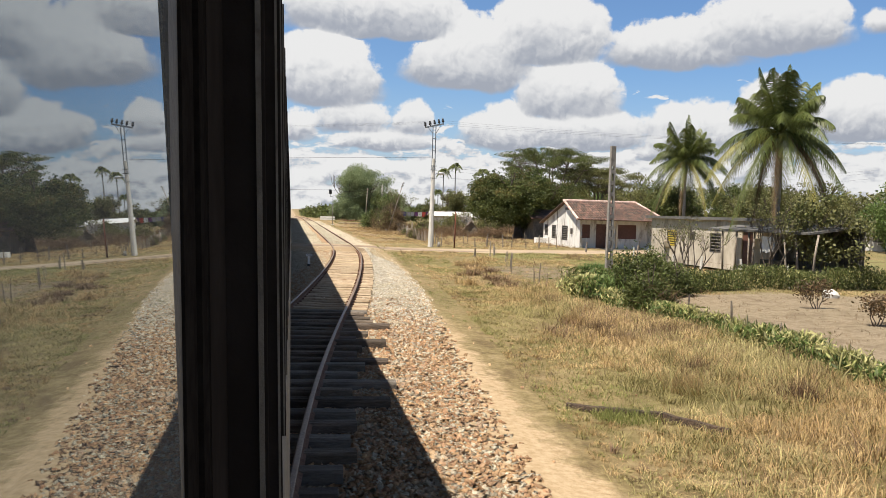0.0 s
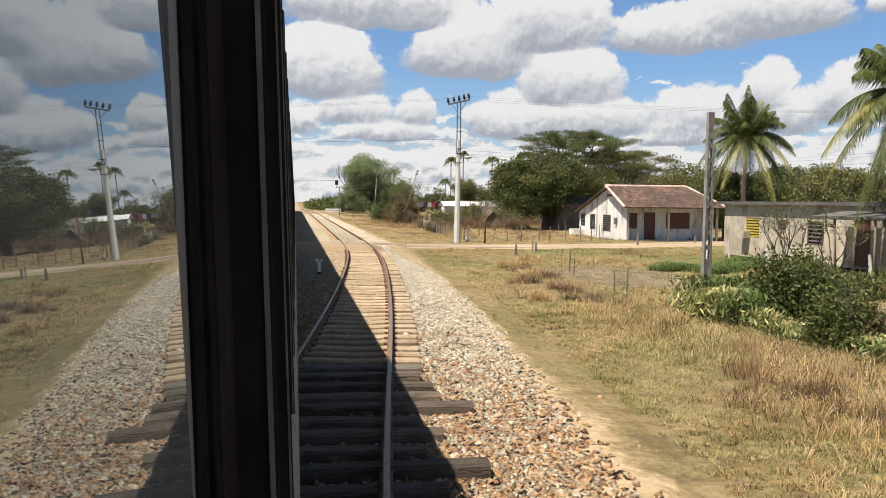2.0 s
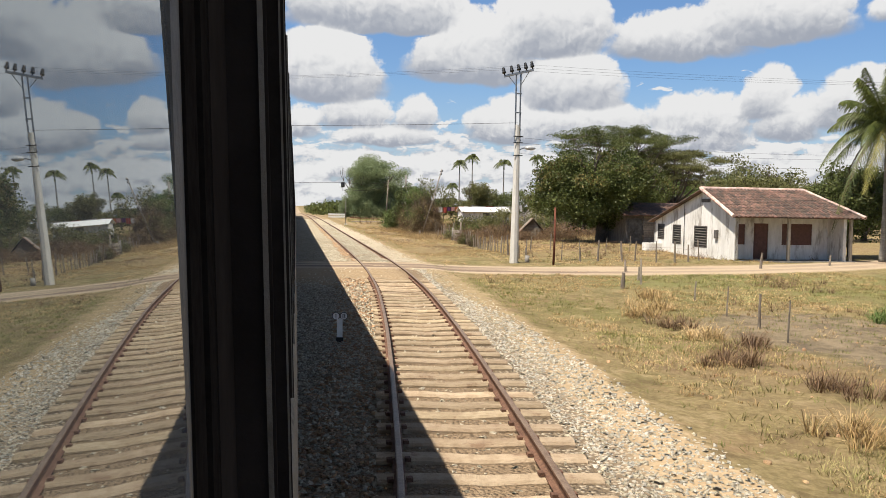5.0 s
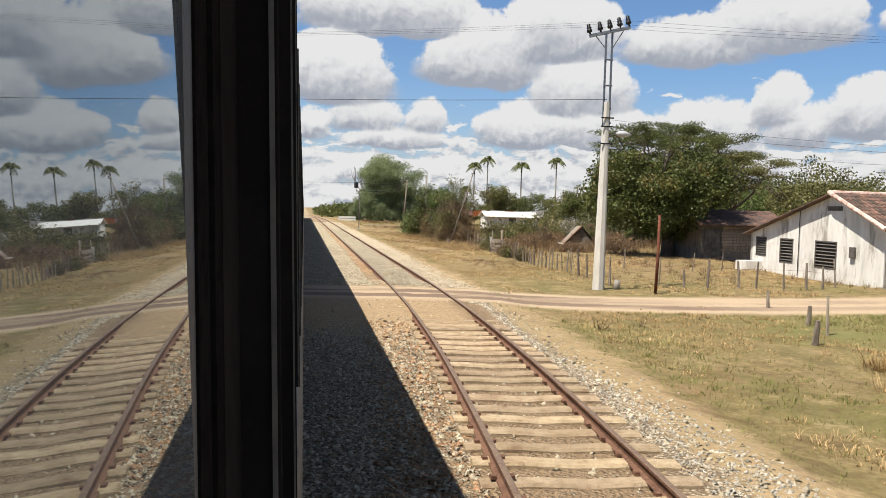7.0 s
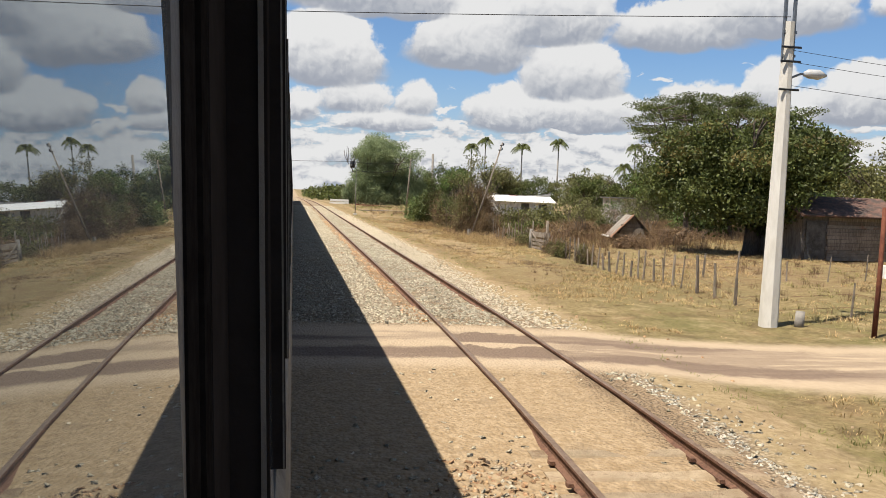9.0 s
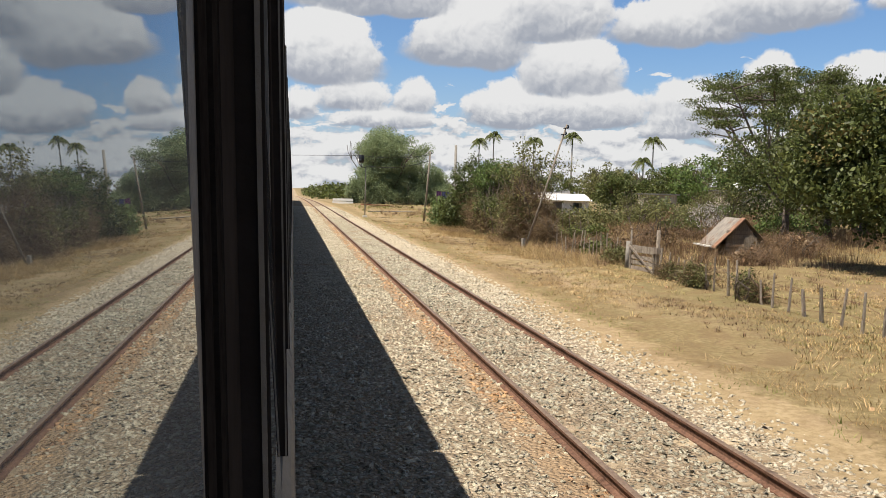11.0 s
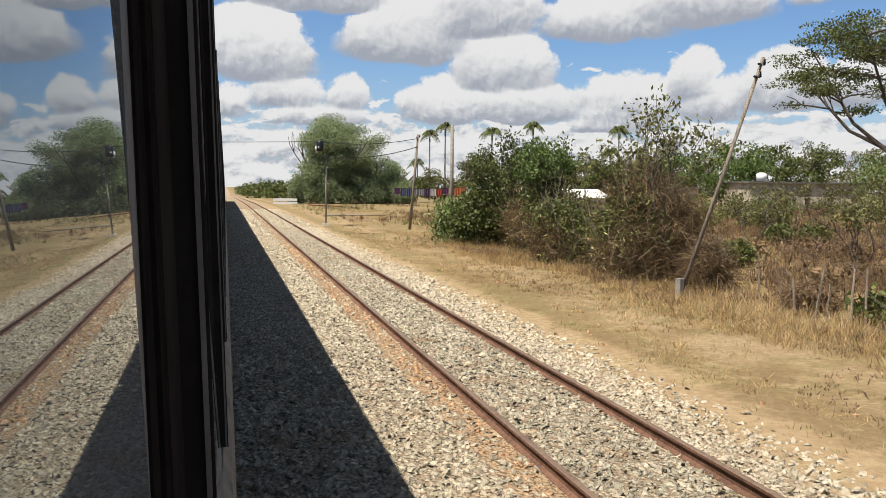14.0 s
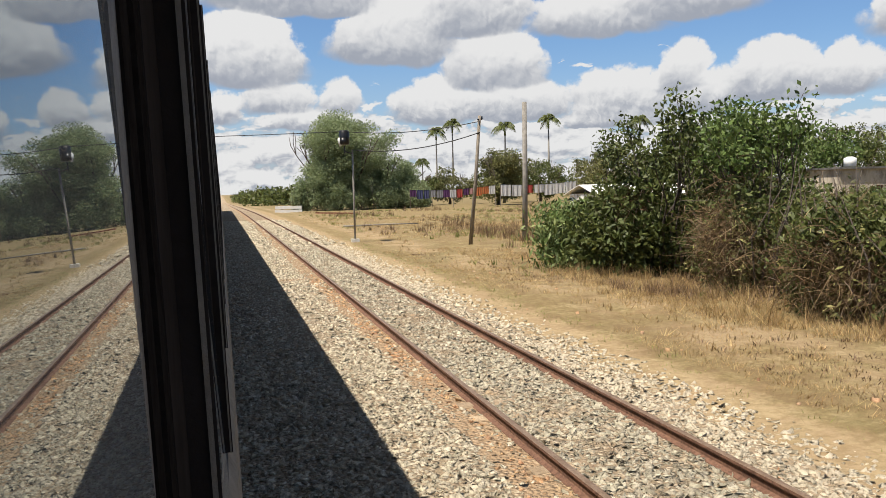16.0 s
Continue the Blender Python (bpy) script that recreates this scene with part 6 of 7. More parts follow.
rb = thing("fallen_pole", "long pale pole lying on the meadow", "pole", (11.2, 148.0, float(height(11.2, 148.0)) + 0.05), 3)
g = Geo()
g.tube([(-2.8, 0, 0.0), (0, 0.05, 0.03), (2.8, 0, 0.02)], [0.06, 0.055, 0.04], 7)
part("shaft", g, M["oldpole"], rb, "", True)


# ---- fences ----
def stick_fence(name, label, pts, gap, tall, seed, r=0.028, wires=2, mat="oldwood", rough=0.25):
    f = thing(name, label, "fence")
    rnd = random.Random(seed)
    pts = [Vector((*p, 0)) for p in pts]
    tops = []
    for a, b in zip(pts[:-1], pts[1:]):
        n = max(1, int((b - a).length / gap))
        for i in range(n):
            p = a.lerp(b, (i + rnd.uniform(-0.25, 0.25)) / n)
            z = float(height(p.x, p.y)) - 0.06
            h = tall * rnd.uniform(1 - rough, 1 + rough)
            lx, ly = rnd.uniform(-0.1, 0.1) * h, rnd.uniform(-0.1, 0.1) * h
            q = r * rnd.uniform(0.7, 1.5)
            g = Geo()
            g.tube([(p.x, p.y, z), (p.x + lx * 0.4, p.y + ly * 0.6, z + h * 0.5), (p.x + lx, p.y + ly, z + h)], [q * 1.15, q, q * 0.8], 6)
            part("fence_post", g, M[mat], f)
            tops.append(Vector((p.x + lx * 0.7, p.y + ly * 0.7, z + h * 0.72)))
    for w in range(wires):
        g = Geo()
        g.tube([t - Vector((0, 0, 0.33 * w * tall)) for t in tops], [0.006] * len(tops), 3)
        part("wire", g, M["rust"], f, "rusty fence wire")
    return f


stick_fence("picket_fence", "rough fence of close-set grey sticks", [(12.0, 81.4), (11.6, 76), (11.4, 71), (11.5, 66)], 0.6, 0.88, 1, 0.03, 2)
stick_fence("wire_fence", "sparse stick and wire fence along the road", [(11.5, 66), (11.6, 61.6), (14.0, 60.9), (18.0, 61.0), (21.9, 62.2)], 1.0, 0.95, 2, 0.035, 3)
stick_fence("wire_fence", "sparse stick and wire fence around the field", [(12.5, 70.5), (17, 70.0), (22, 70.6)], 1.3, 0.9, 6, 0.03, 2)
stick_fence("wire_fence", "thin vine-covered stick fence beyond the gate", [(12.0, 84.0), (12.2, 88), (12.0, 92.6)], 0.5, 1.0, 3, 0.02, 2)
stick_fence("yard_stakes", "scattered leaning stakes in the dry field", [(9.9, 30.65), (9.97, 31.8), (10.3, 33.45), (10.5, 37.9), (11.2, 40.7), (11.7, 43.3), (12.4, 46.2), (12.6, 50.7), (13.0, 52.0)], 100.0, 0.85, 4, 0.025, 0)
stick_fence("road_posts", "short rough posts along the near side of the road", [(11.4, 49.4), (15.5, 56.0), (22.0, 57.5), (29.0, 60.0)], 3.6, 0.75, 7, 0.06, 0)
stick_fence("yard_fence", "pale posts in front of the low building", [(21.0, 31.5), (20.9, 35.0), (20.6, 39.0), (20.4, 44.0), (20.3, 49.0)], 2.1, 1.05, 9, 0.06, 2, "pole", 0.12)
stick_fence("far_fence", "posts and wire along the far road", [(31, 40), (37, 37), (46, 34)], 2.0, 1.1, 10, 0.05, 2)


# ---- gate and shed ----
def farm_gate():
    p = thing("field_gate", "grey plank field gate with a diagonal brace between posts", "gate", (12.0, 82.85, -0.18), -84)
    # its x runs along the fence
    for x, h, r, mt in ((0.95, 1.55, 0.07, "oldwood"), (-1.05, 1.05, 0.09, "oldpole")):
        g = Geo()
        g.tube([(x, 0, -0.05), (x + 0.02, 0.02, h)], [r, r * 0.9], 8)
        part("gate_post", g, M[mt], p, "weathered gate post", True)
    g = Geo()
    g.tube([(-0.85, 0.05, -0.05), (-0.86, 0.03, 1.45)], [0.04, 0.035], 6)
    part("gate_post", g, M["oldwood"], p, "thin stake", True)
    for i, z in enumerate((0.08, 0.28, 0.46, 0.70)):
        boxed("board", (-0.82, -0.02, z), (0.82, 0.02, z + (0.13 if i < 3 else 0.24)), M["oldwood"], p)
    for x in (-0.84, 0.74):
        boxed("upright", (x, -0.05, 0.02), (x + 0.11, -0.02, 0.98), M["oldwood"], p)
    boxed("brace", (-0.93, -0.085, -0.035), (0.93, -0.055, 0.035), M["oldwood"], p, "diagonal brace", pose(0, 0, 0.5, 0, 27, 0))
    boxed("block", (0.80, -0.12, 0.75), (1.12, 0.12, 0.95), M["oldwood"], p, "wooden block on the post")
    return p


farm_gate()


def shed():
    s = thing("small_shed", "small A-frame shed with patched rusty sheet roof", "shed", (20.4, 91.4, -0.15), -12)
    # its ridge runs along y
    W, D, H, E = 0.95, 1.25, 1.75, 0.55
    for y in (-D, D):
        g = Geo()
        g.add([(-W * 0.8, y, 0), (W * 0.8, y, 0), (W * 0.85, y, E), (0, y, H - 0.05), (-W * 0.85, y, E),
               (-W * 0.8, y + 0.03, 0), (W * 0.8, y + 0.03, 0), (W * 0.85, y + 0.03, E), (0, y + 0.03, H - 0.05), (-W * 0.85, y + 0.03, E)],
              [(0, 1, 2, 3, 4), (9, 8, 7, 6, 5)] + [(i, i + 5, (i + 1) % 5 + 5, (i + 1) % 5) for i in range(5)])
        part("gable", g, M["oldwood"], s, "grey plank gable")
    for i in range(6):
        boxed("board", (-W * 0.8, -D - 0.03, 0.05 + 0.2 * i), (W * (0.8 - 0.12 * max(0, i - 2)), -D, 0.21 + 0.2 * i), M["oldwood"], s)
    boxed("plank_door", (0.05, -D - 0.07, 0.02), (0.62, -D - 0.03, 0.95), M["oldwood"], s, "small leaning plank door")
    for x in (-W * 0.8, W * 0.8 - 0.03):
        boxed("side_wall", (x, -D, 0), (x + 0.03, D, E), M["oldwood"], s)
    for sgn, mt in ((-1, "sheet"), (1, "sheet")):
        g = Geo()
        n = 26
        for i in range(n + 1):
            y = -D - 0.2 + (2 * D + 0.4) * i / n
            b = 0.015 * (i % 2)
            g.v += [(0, y, H + b), (sgn * (W + 0.35), y, E - 0.18 + b), (0, y, H + b - 0.02), (sgn * (W + 0.35), y, E - 0.2 + b)]
        for i in range(n):
            a = 4 * i
            g.f += [(a, a + 4, a + 5, a + 1), (a + 2, a + 3, a + 7, a + 6), (a + 1, a + 5, a + 7, a + 3)]
            g.m += [0, 0, 0]
        part("roof_sheet", g, M[mt], s, "corrugated weathered roof sheet")
    g = Geo()
    slab(g, [(-0.02, -D - 0.28, H + 0.05), (-(W + 0.40), -D - 0.28, E - 0.14), (-(W + 0.40), -D + 0.25, E - 0.14), (-0.02, -D + 0.25, H + 0.05)][::-1], 0.015)
    part("roof_patch", g, M["orange"], s, "orange rusty verge sheet")
    boxed("roof_plank", (-(W + 0.5), -D + 0.3, E - 0.16), (-(W + 0.1), D + 0.3, E - 0.10), M["pole"], s, "pale plank along the eave")
    return s


shed()


def shack():
    s = thing("wooden_shack", "dilapidated plank shack with old tile roof under the tree", "shack", (24.2, 79.6, -0.08), 2)
    L, D, H = 5.5, 4.0, 2.3
    rnd = random.Random(5)
    for i in range(13):
        z = 0.02 + 0.175 * i
        boxed("plank", (1.3 + rnd.uniform(-.05, .1), -0.03, z), (L, 0.0, z + 0.155), M["oldwood"] if rnd.random() < 0.7 else M["sheet"], s)
    boxed("plank_wall", (0.0, 0.03, 0.0), (L, 0.10, H), M["shutter"], s, "dark plank wall")
    boxed("plank_wall", (0.0, 0.10, 0.0), (0.07, D, H), M["oldwood"], s, "grey plank end wall")
    boxed("plank_wall", (0.07, D - 0.07, 0.0), (L, D, H), M["oldwood"], s, "grey plank rear wall")
    boxed("plank_wall", (L - 0.07, 0.10, 0.0), (L, D - 0.07, H), M["oldwood"], s, "grey plank end wall")
    boxed("sheet_door", (0.15, -0.04, 0.0), (1.2, 0.0, 1.9), M["slabroof"], s, "grey sheet door")
    g = Geo()
    slab(g, [(-0.4, -0.5, H - 0.1), (L + 0.4, -0.5, H - 0.1), (L + 0.4, D / 2, H + 0.85), (-0.4, D / 2, H + 0.85)], 0.08)
    slab(g, [(-0.4, D / 2, H + 0.85), (L + 0.4, D / 2, H + 0.85), (L + 0.4, D + 0.4, H - 0.1), (-0.4, D + 0.4, H - 0.1)], 0.08)
    part("roof", g, M["tile"], s, "old dark tile roof")
    return s


shack()


# ---- far houses ----
def far_house(at, turn, L, D, H, label, wall="plaster", roof="slabroof", openings=3):
    h = thing("distant_house", label, "house", (at[0], at[1], float(height(*at)) - 0.1), turn)
    holes = [(L * (i + 0.35) / openings, L * (i + 0.6) / openings, 0.1 if i == 1 else 0.9, 2.0) for i in range(openings)]
    wall_holes(h, "wall", L, [(0, H), (L, H)], 0.2, holes, M[wall], Matrix.Identity(4), "pale plastered wall")
    boxed("wall", (0, D - 0.2, 0), (L, D, H), M[wall], h)
    boxed("wall", (0, 0.2, 0), (0.2, D - 0.2, H), M[wall], h)
    boxed("wall", (L - 0.2, 0.2, 0), (L, D - 0.2, H), M[wall], h)
    for i, (x0, x1, z0, z1) in enumerate(holes):
        boxed("door" if i == 1 else "window", (x0, 0.08, z0), (x1, 0.12, z1), M["door"] if i == 1 else M["shutter"], h)
    boxed("roof", (-0.3, -0.35, H), (L + 0.3, D + 0.4, H + 0.18), M[roof], h, "flat grey roof")
    return h


def farm_building():
    h = thing("farm_building", "long low farm building with a bright white sheet roof", "building", (24.0, 139.0, float(height(24.0, 139.0)) - 0.1), -3)
    L, D, E, R = 6.9, 5.0, 2.1, 2.75
    wall_holes(h, "wall", L, [(0, E), (L, E)], 0.2, [(3.0, 4.0, 0.1, 1.9), (5.2, 6.2, 0.9, 1.8)], M["plaster"], Matrix.Identity(4), "white plastered wall")
    boxed("wall", (0, D - 0.2, 0), (L, D, E), M["plaster"], h)
    for x in (0.0, L - 0.2):
        boxed("wall", (x, 0.2, 0), (x + 0.2, D - 0.2, E), M["plaster"], h)
    boxed("door", (3.0, 0.08, 0.1), (4.0, 0.12, 1.9), M["shutter"], h)
    for i in range(5):
        g = Geo()
        x0, x1 = -0.3 + 1.5 * i, 1.19 + 1.5 * i
        for y0, y1, z0, z1 in ((-0.5, D / 2, E - 0.05, R), (D + 0.5, D / 2, E - 0.05, R)):
            slab(g, [(x0, y0, z0), (x1, y0, z0), (x1, y1, z1), (x0, y1, z1)] if y0 < y1 else [(x1, y0, z0), (x0, y0, z0), (x0, y1, z1), (x1, y1, z1)], 0.04)
        part("roof_sheet", g, M["white"], h, "bright white roof sheet")
    return h


farm_building()
far_house((43.0, 150.5), -6, 3.6, 4.0, 2.9, "weathered pale house with dark doorways and flat roof", "cream", openings=3)
far_house((53.6, 151.0), -6, 13.5, 5.5, 3.5, "long flat-roofed cream house beyond the bushes", "cream", openings=5)
tank = thing("water_tank", "white water tank on a flat roof", "tank", (56.0, 152.5, 3.62))
g = Geo()
g.tube([(0, 0, 0), (0, 0, 0.75), (0, 0, 0.9)], [0.55, 0.55, 0.25], 14)
part("tank", g, M["white"], tank, "", True)
far_house((54.0, 70.0), -50, 10.0, 6.0, 2.9, "pale house at the far road", "plaster")
sh = thing("water_tank", "white water tank beside the far road", "tank", (70.0, 80.0, float(height(70, 80))))
g = Geo()
g.tube([(0, 0, 0), (0, 0, 1.4), (0, 0, 1.6)], [0.7, 0.7, 0.3], 14)
part("tank", g, M["white"], sh, "", True)


# ---- washing lines ----
def cloth_material(name, c):
    return material(name, tuple(v * 0.8 for v in c), c, 3, 0.9, bump=0.1, bump_scale=20, through_light=0.2)


CLOTH = {n: cloth_material(n + "_cloth", c) for n, c in (("white", (0.80, 0.79, 0.78)), ("red", (0.50, 0.08, 0.06)), ("orange", (0.62, 0.20, 0.07)), ("blue", (0.09, 0.10, 0.22)),
                                                       ("grey", (0.34, 0.34, 0.36)), ("purple", (0.14, 0.05, 0.16)), ("pink", (0.65, 0.35, 0.34)))}


def washing_line(a, b, colours, drop, seed, label):
    a, b = Vector(a), Vector(b)
    w = thing("washing_line", label, "washing line")
    g = Geo()
    pts = [a.lerp(b, i / 20) - Vector((0, 0, 0.25 * math.sin(math.pi * i / 20))) for i in range(21)]
    g.tube(pts, [0.02] * 21, 4)
    part("line", g, M["black"], w)
    rnd = random.Random(seed)
    n = len(colours)
    for i, c in enumerate(colours):
        s0, s1 = (i + 0.04) / n, (i + 0.96) / n
        d = drop * rnd.uniform(0.75, 1.1)
        g = Geo()
        k = 9
        side = (b - a).cross(Vector((0, 0, 1))).normalized()
        vs = []
        for j in range(k):
            p = a.lerp(b, s0 + (s1 - s0) * j / (k - 1))
            p -= Vector((0, 0, 0.25 * math.sin(math.pi * (s0 + (s1 - s0) * j / (k - 1)))))
            for q, am in ((0.0, 0.01), (0.5, 0.06), (1.0, 0.10)):
                vs.append(p - Vector((0, 0, d * q)) + side * am * math.sin(j * 1.9 + i))
        g.add(vs, [(3 * j + m_, 3 * j + 3 + m_, 3 * j + 4 + m_, 3 * j + 1 + m_) for j in range(k - 1) for m_ in range(2)])
        part("cloth", g, CLOTH[c], w, c + " laundry")
    for p in (a, (a + b) / 2, b):
        g = Geo()
        g.tube([(p.x, p.y, float(height(p.x, p.y)) - 0.1), (p.x, p.y, p.z + 0.1)], [0.05, 0.04], 6)
        part("line_post", g, M["oldwood"], w, "wooden prop")
    return w


washing_line((25.3, 200.0, 2.35), (37.6, 199.6, 2.75), ["purple", "blue", "blue", "grey", "grey", "purple", "white", "red", "purple", "pink", "orange", "orange", "white"], 1.15, 1, "washing line hung with coloured laundry")
washing_line((38.4, 199.6, 2.85), (50.0, 199.4, 3.1), ["white", "white", "red", "white", "white", "white", "white"], 1.5, 2, "washing line hung with white sheets")

# ---- hedges and bushes near the start ----
ROW = [(9.9, 27.6), (12.0, 28.9), (16.9, 30.5), (20.0, 30.9), (27.0, 32.0), (36.0, 33.0)]
leaf_hedge("hedge", "dense green hedge of pointed leaves along the yard", ROW, 0.85, 1.05, 34000, M["mango"], 1, 0.036)
leaf_hedge("variegated_hedge", "yellow-edged pointed leaves among the green hedge", ROW, 0.9, 1.05, 8000, M["variegated"], 7, 0.034)
leaf_hedge("variegated_hedge", "yellow-green spiky clump at the hedge corner", [(9.7, 25.4), (9.9, 27.0), (10.9, 28.0)], 0.75, 0.95, 5200, M["variegated"], 8, 0.05)
leaf_hedge("hedge", "dark green leaves of the hedge corner", [(9.9, 25.0), (10.1, 27.0), (11.4, 28.2)], 0.85, 1.0, 6000, M["bright"], 9, 0.05)
leaf_hedge("reed_clump", "yellow-green reeds beside the bushes", [(10.4, 113.0), (11.2, 114.8), (12.6, 115.6)], 1.5, 2.1, 3600, M["cactus"], 5, 0.07)
leaf_hedge("reed_clump", "fresh green reeds beside the bushes", [(10.4, 113.0), (11.2, 114.8), (12.6, 115.6)], 1.4, 2.3, 3000, M["bright"], 15, 0.07)
EDGE_ROW = [(9.9, 24.4), (10.1, 22.0), (10.3, 20.4), (10.5, 18.5), (10.7, 15.9), (10.5, 13.8), (10.1, 11.5)]
leaf_hedge("variegated_hedge", "low hedge of yellow-edged pointed leaves along the yard", EDGE_ROW, 0.38, 0.62, 7500, M["variegated"], 2, 0.04)
leaf_hedge("hedge", "low hedge of green pointed leaves along the yard", EDGE_ROW, 0.45, 0.55, 8500, M["bright"], 3, 0.04)
stem_hedge("hedge_stems", "pale upright stems in the low hedge", EDGE_ROW, 0.35, 0.6, 500, M["cactus_y"], 4)
stick_fence("hedge_stakes", "thin grey stakes standing in the low hedge", [(10.2, 21.5), (10.6, 18.0), (10.6, 14.0)], 1.7, 0.85, 14, 0.02, 0)
thicket("green_bush", "feathery dark green bush in the hedge", (10.2, 22.0), 1.65, 0.72, 0.75, 41, 6500, M["mango"], 0.95, 0.032, "brown", 6, "", 10, 2.8)
thicket("green_bush", "spreading dark green bush in the hedge", (12.0, 26.4), 2.3, 1.4, 1.1, 42, 8000, M["mango"], 0.95, 0.045, "brown", 7, "", 14)
thicket("green_bush", "spreading green bush at the hedge corner", (13.4, 27.8), 1.8, 1.4, 1.1, 43, 6500, M["mango"], 0.95, 0.045, "brown", 7, "", 14)
sparse_tree("bare_shrub", "nearly bare grey shrub in the yard", (16.3, 31.5), 3.0, 44, M["olive"], 0.9, 4, 0.04, 0.04, 4)
sparse_tree("bare_shrub", "nearly bare grey shrub before the porch", (19.8, 38.5), 3.0, 45, M["olive"], 0.9, 4, 0.04, 0.04, 4)
sparse_tree("bare_shrub", "thin half-bare tree before the porch", (21.4, 33.6), 4.0, 46, M["olive"], 0.8, 5, 0.05, 0.04, 4)
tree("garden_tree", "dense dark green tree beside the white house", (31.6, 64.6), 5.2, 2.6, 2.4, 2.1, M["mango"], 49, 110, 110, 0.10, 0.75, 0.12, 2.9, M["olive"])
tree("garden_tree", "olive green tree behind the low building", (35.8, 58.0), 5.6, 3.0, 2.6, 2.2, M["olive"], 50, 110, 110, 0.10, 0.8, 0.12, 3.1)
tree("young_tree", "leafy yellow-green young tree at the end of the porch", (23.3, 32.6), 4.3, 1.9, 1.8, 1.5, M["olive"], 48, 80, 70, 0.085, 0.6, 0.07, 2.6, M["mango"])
tree("flowering_shrub", "shrub with pale blossom beside the shed", (21.0, 95.0), 2.4, 1.1, 1.0, 0.8, M["blossom"], 47, 50, 13, 0.05, 0.4, 0.04, 1.7)


# ---- grass ----
def tufts(name, label, n, box, tall, width, mat, seed, per=18, rule=None, rise=None):
    """Clumps of arching grass blades, three faces each."""
    r = np.random.default_rng(seed)
    x, y = r.uniform(box[0], box[1], n), r.uniform(box[2], box[3], n)
    if rule is not None:
        ok = rule(x, y, r)
        x, y = x[ok], y[ok]
    n = len(x)
    s = r.uniform(0.45, 1.2, n) ** 1.3 * (rise(x, y) if rise is not None else 1.0)
    q = np.repeat(s, per)
    m = n * per
    a = r.uniform(0, 6.283, m)
    base = r.uniform(0, 0.10, m) * (0.4 + q)
    px, py = np.repeat(x, per) + np.cos(a) * base, np.repeat(y, per) + np.sin(a) * base
    h = tall * q * r.uniform(0.5, 1.15, m)
    out = h * r.uniform(0.4, 1.9, m)
    a2 = a + r.normal(0, 0.6, m)
    z = height(px, py) - 0.02
    b = a2 + 1.5708 + r.normal(0, 0.5, m)
    wx, wy = np.cos(b) * width * 0.5, np.sin(b) * width * 0.5
    mx, my, mz = px + np.cos(a2) * out * 0.35, py + np.sin(a2) * out * 0.35, z + h * 0.68
    tx, ty, tz = px + np.cos(a2) * out, py + np.sin(a2) * out, z + h * r.uniform(0.25, 1.0, m)
    v = np.stack([np.stack(c, -1) for c in ((px - wx, py - wy, z), (px + wx, py + wy, z), (mx + wx * 0.8, my + wy * 0.8, mz), (mx - wx * 0.8, my - wy * 0.8, mz), (tx, ty, tz))], 1)
    f = np.array([(0, 1, 2), (0, 2, 3), (3, 2, 4)])
    F = (np.arange(m)[:, None, None] * 5 + f[None]).reshape(-1, 3)
    return thing(name, label, "grass", kind="stuff", data=raw_mesh(name, v.reshape(-1, 3), F, mat, 3))


def taller(x, y):
    """Grass grows longer away from the footpath."""
    return 0.35 + 0.85 * smooth01(x - stone_edge(y), 1.6, 4.6)


def patchy(a, b, lo):
    """Grass in drifts: true where a slow wave of this pattern stands above lo."""
    def rule(x, y, r):
        w = np.sin(x * a + 1.7 * np.sin(y * b)) + np.sin(y * a * 0.8 - x * b * 1.4) + 0.5 * np.sin(x * 3.1 * a + y * 2.3 * a)
        return grass_rule(1.25, 25.0, -9)(x, y, r) & (w + r.uniform(-0.7, 0.7, len(x)) > lo)
    return rule


def grass_rule(lo, hi, clear=0.0):
    def rule(x, y, r):
        e = stone_edge(y)
        k = (x > e + lo) & (x < hi) & (np.abs(y - road_mid(x)) > 2.3)
        k &= ~((x > 10.9) & (y < 28.8))
        patch = np.sin(x * 0.55 + np.sin(y * 0.23) * 2) + np.sin(y * 0.41 + x * 0.3)
        return k & (patch + r.uniform(-1.2, 1.2, len(x)) > clear)
    return rule


tufts("dry_grass", "long dry straw-coloured grass", 7000, (3, 11.4, 4, 30), 0.27, 0.010, M["straw"], 1, 17, patchy(0.9, 0.5, -0.6), taller)
tufts("dry_grass", "olive and straw grass in arching clumps", 5600, (3, 11.4, 4, 30), 0.31, 0.011, M["olive_straw"], 61, 17, patchy(0.7, 0.62, -0.2), taller)
tufts("short_grass", "short olive grass beside the footpath", 9000, (2.6, 9, 4, 31), 0.10, 0.009, M["olive_straw"], 66, 10, lambda x, y, r: (np.abs(x - stone_edge(y) - 2.3) < 1.3) & patchy(1.1, 0.7, -0.8)(x, y, r))
tufts("short_grass", "short green grass beside the footpath", 3500, (2.6, 9, 4, 31), 0.12, 0.010, M["green_grass"], 67, 11, lambda x, y, r: (np.abs(x - stone_edge(y) - 2.2) < 1.4) & patchy(0.8, 0.9, 0.5)(x, y, r))
tufts("brown_grass", "withered brown grass in clumps", 1300, (3, 11.4, 4, 30), 0.38, 0.011, M["weed"], 62, 17, patchy(0.8, 0.4, 0.5), taller)
blades("green_grass", "short green grass among the straw", 9000, (3, 12, 4, 40), 0.13, 0.012, M["green_grass"], 2, 10, 0.9, lambda x, y, r: grass_rule(1.7, 12, -9)(x, y, r) & (np.sin(x * 0.9 + 1.1 * np.sin(y * 0.5)) + np.sin(y * 0.6 - x * 0.4) + r.uniform(-1, 1, len(x)) > 0.5))
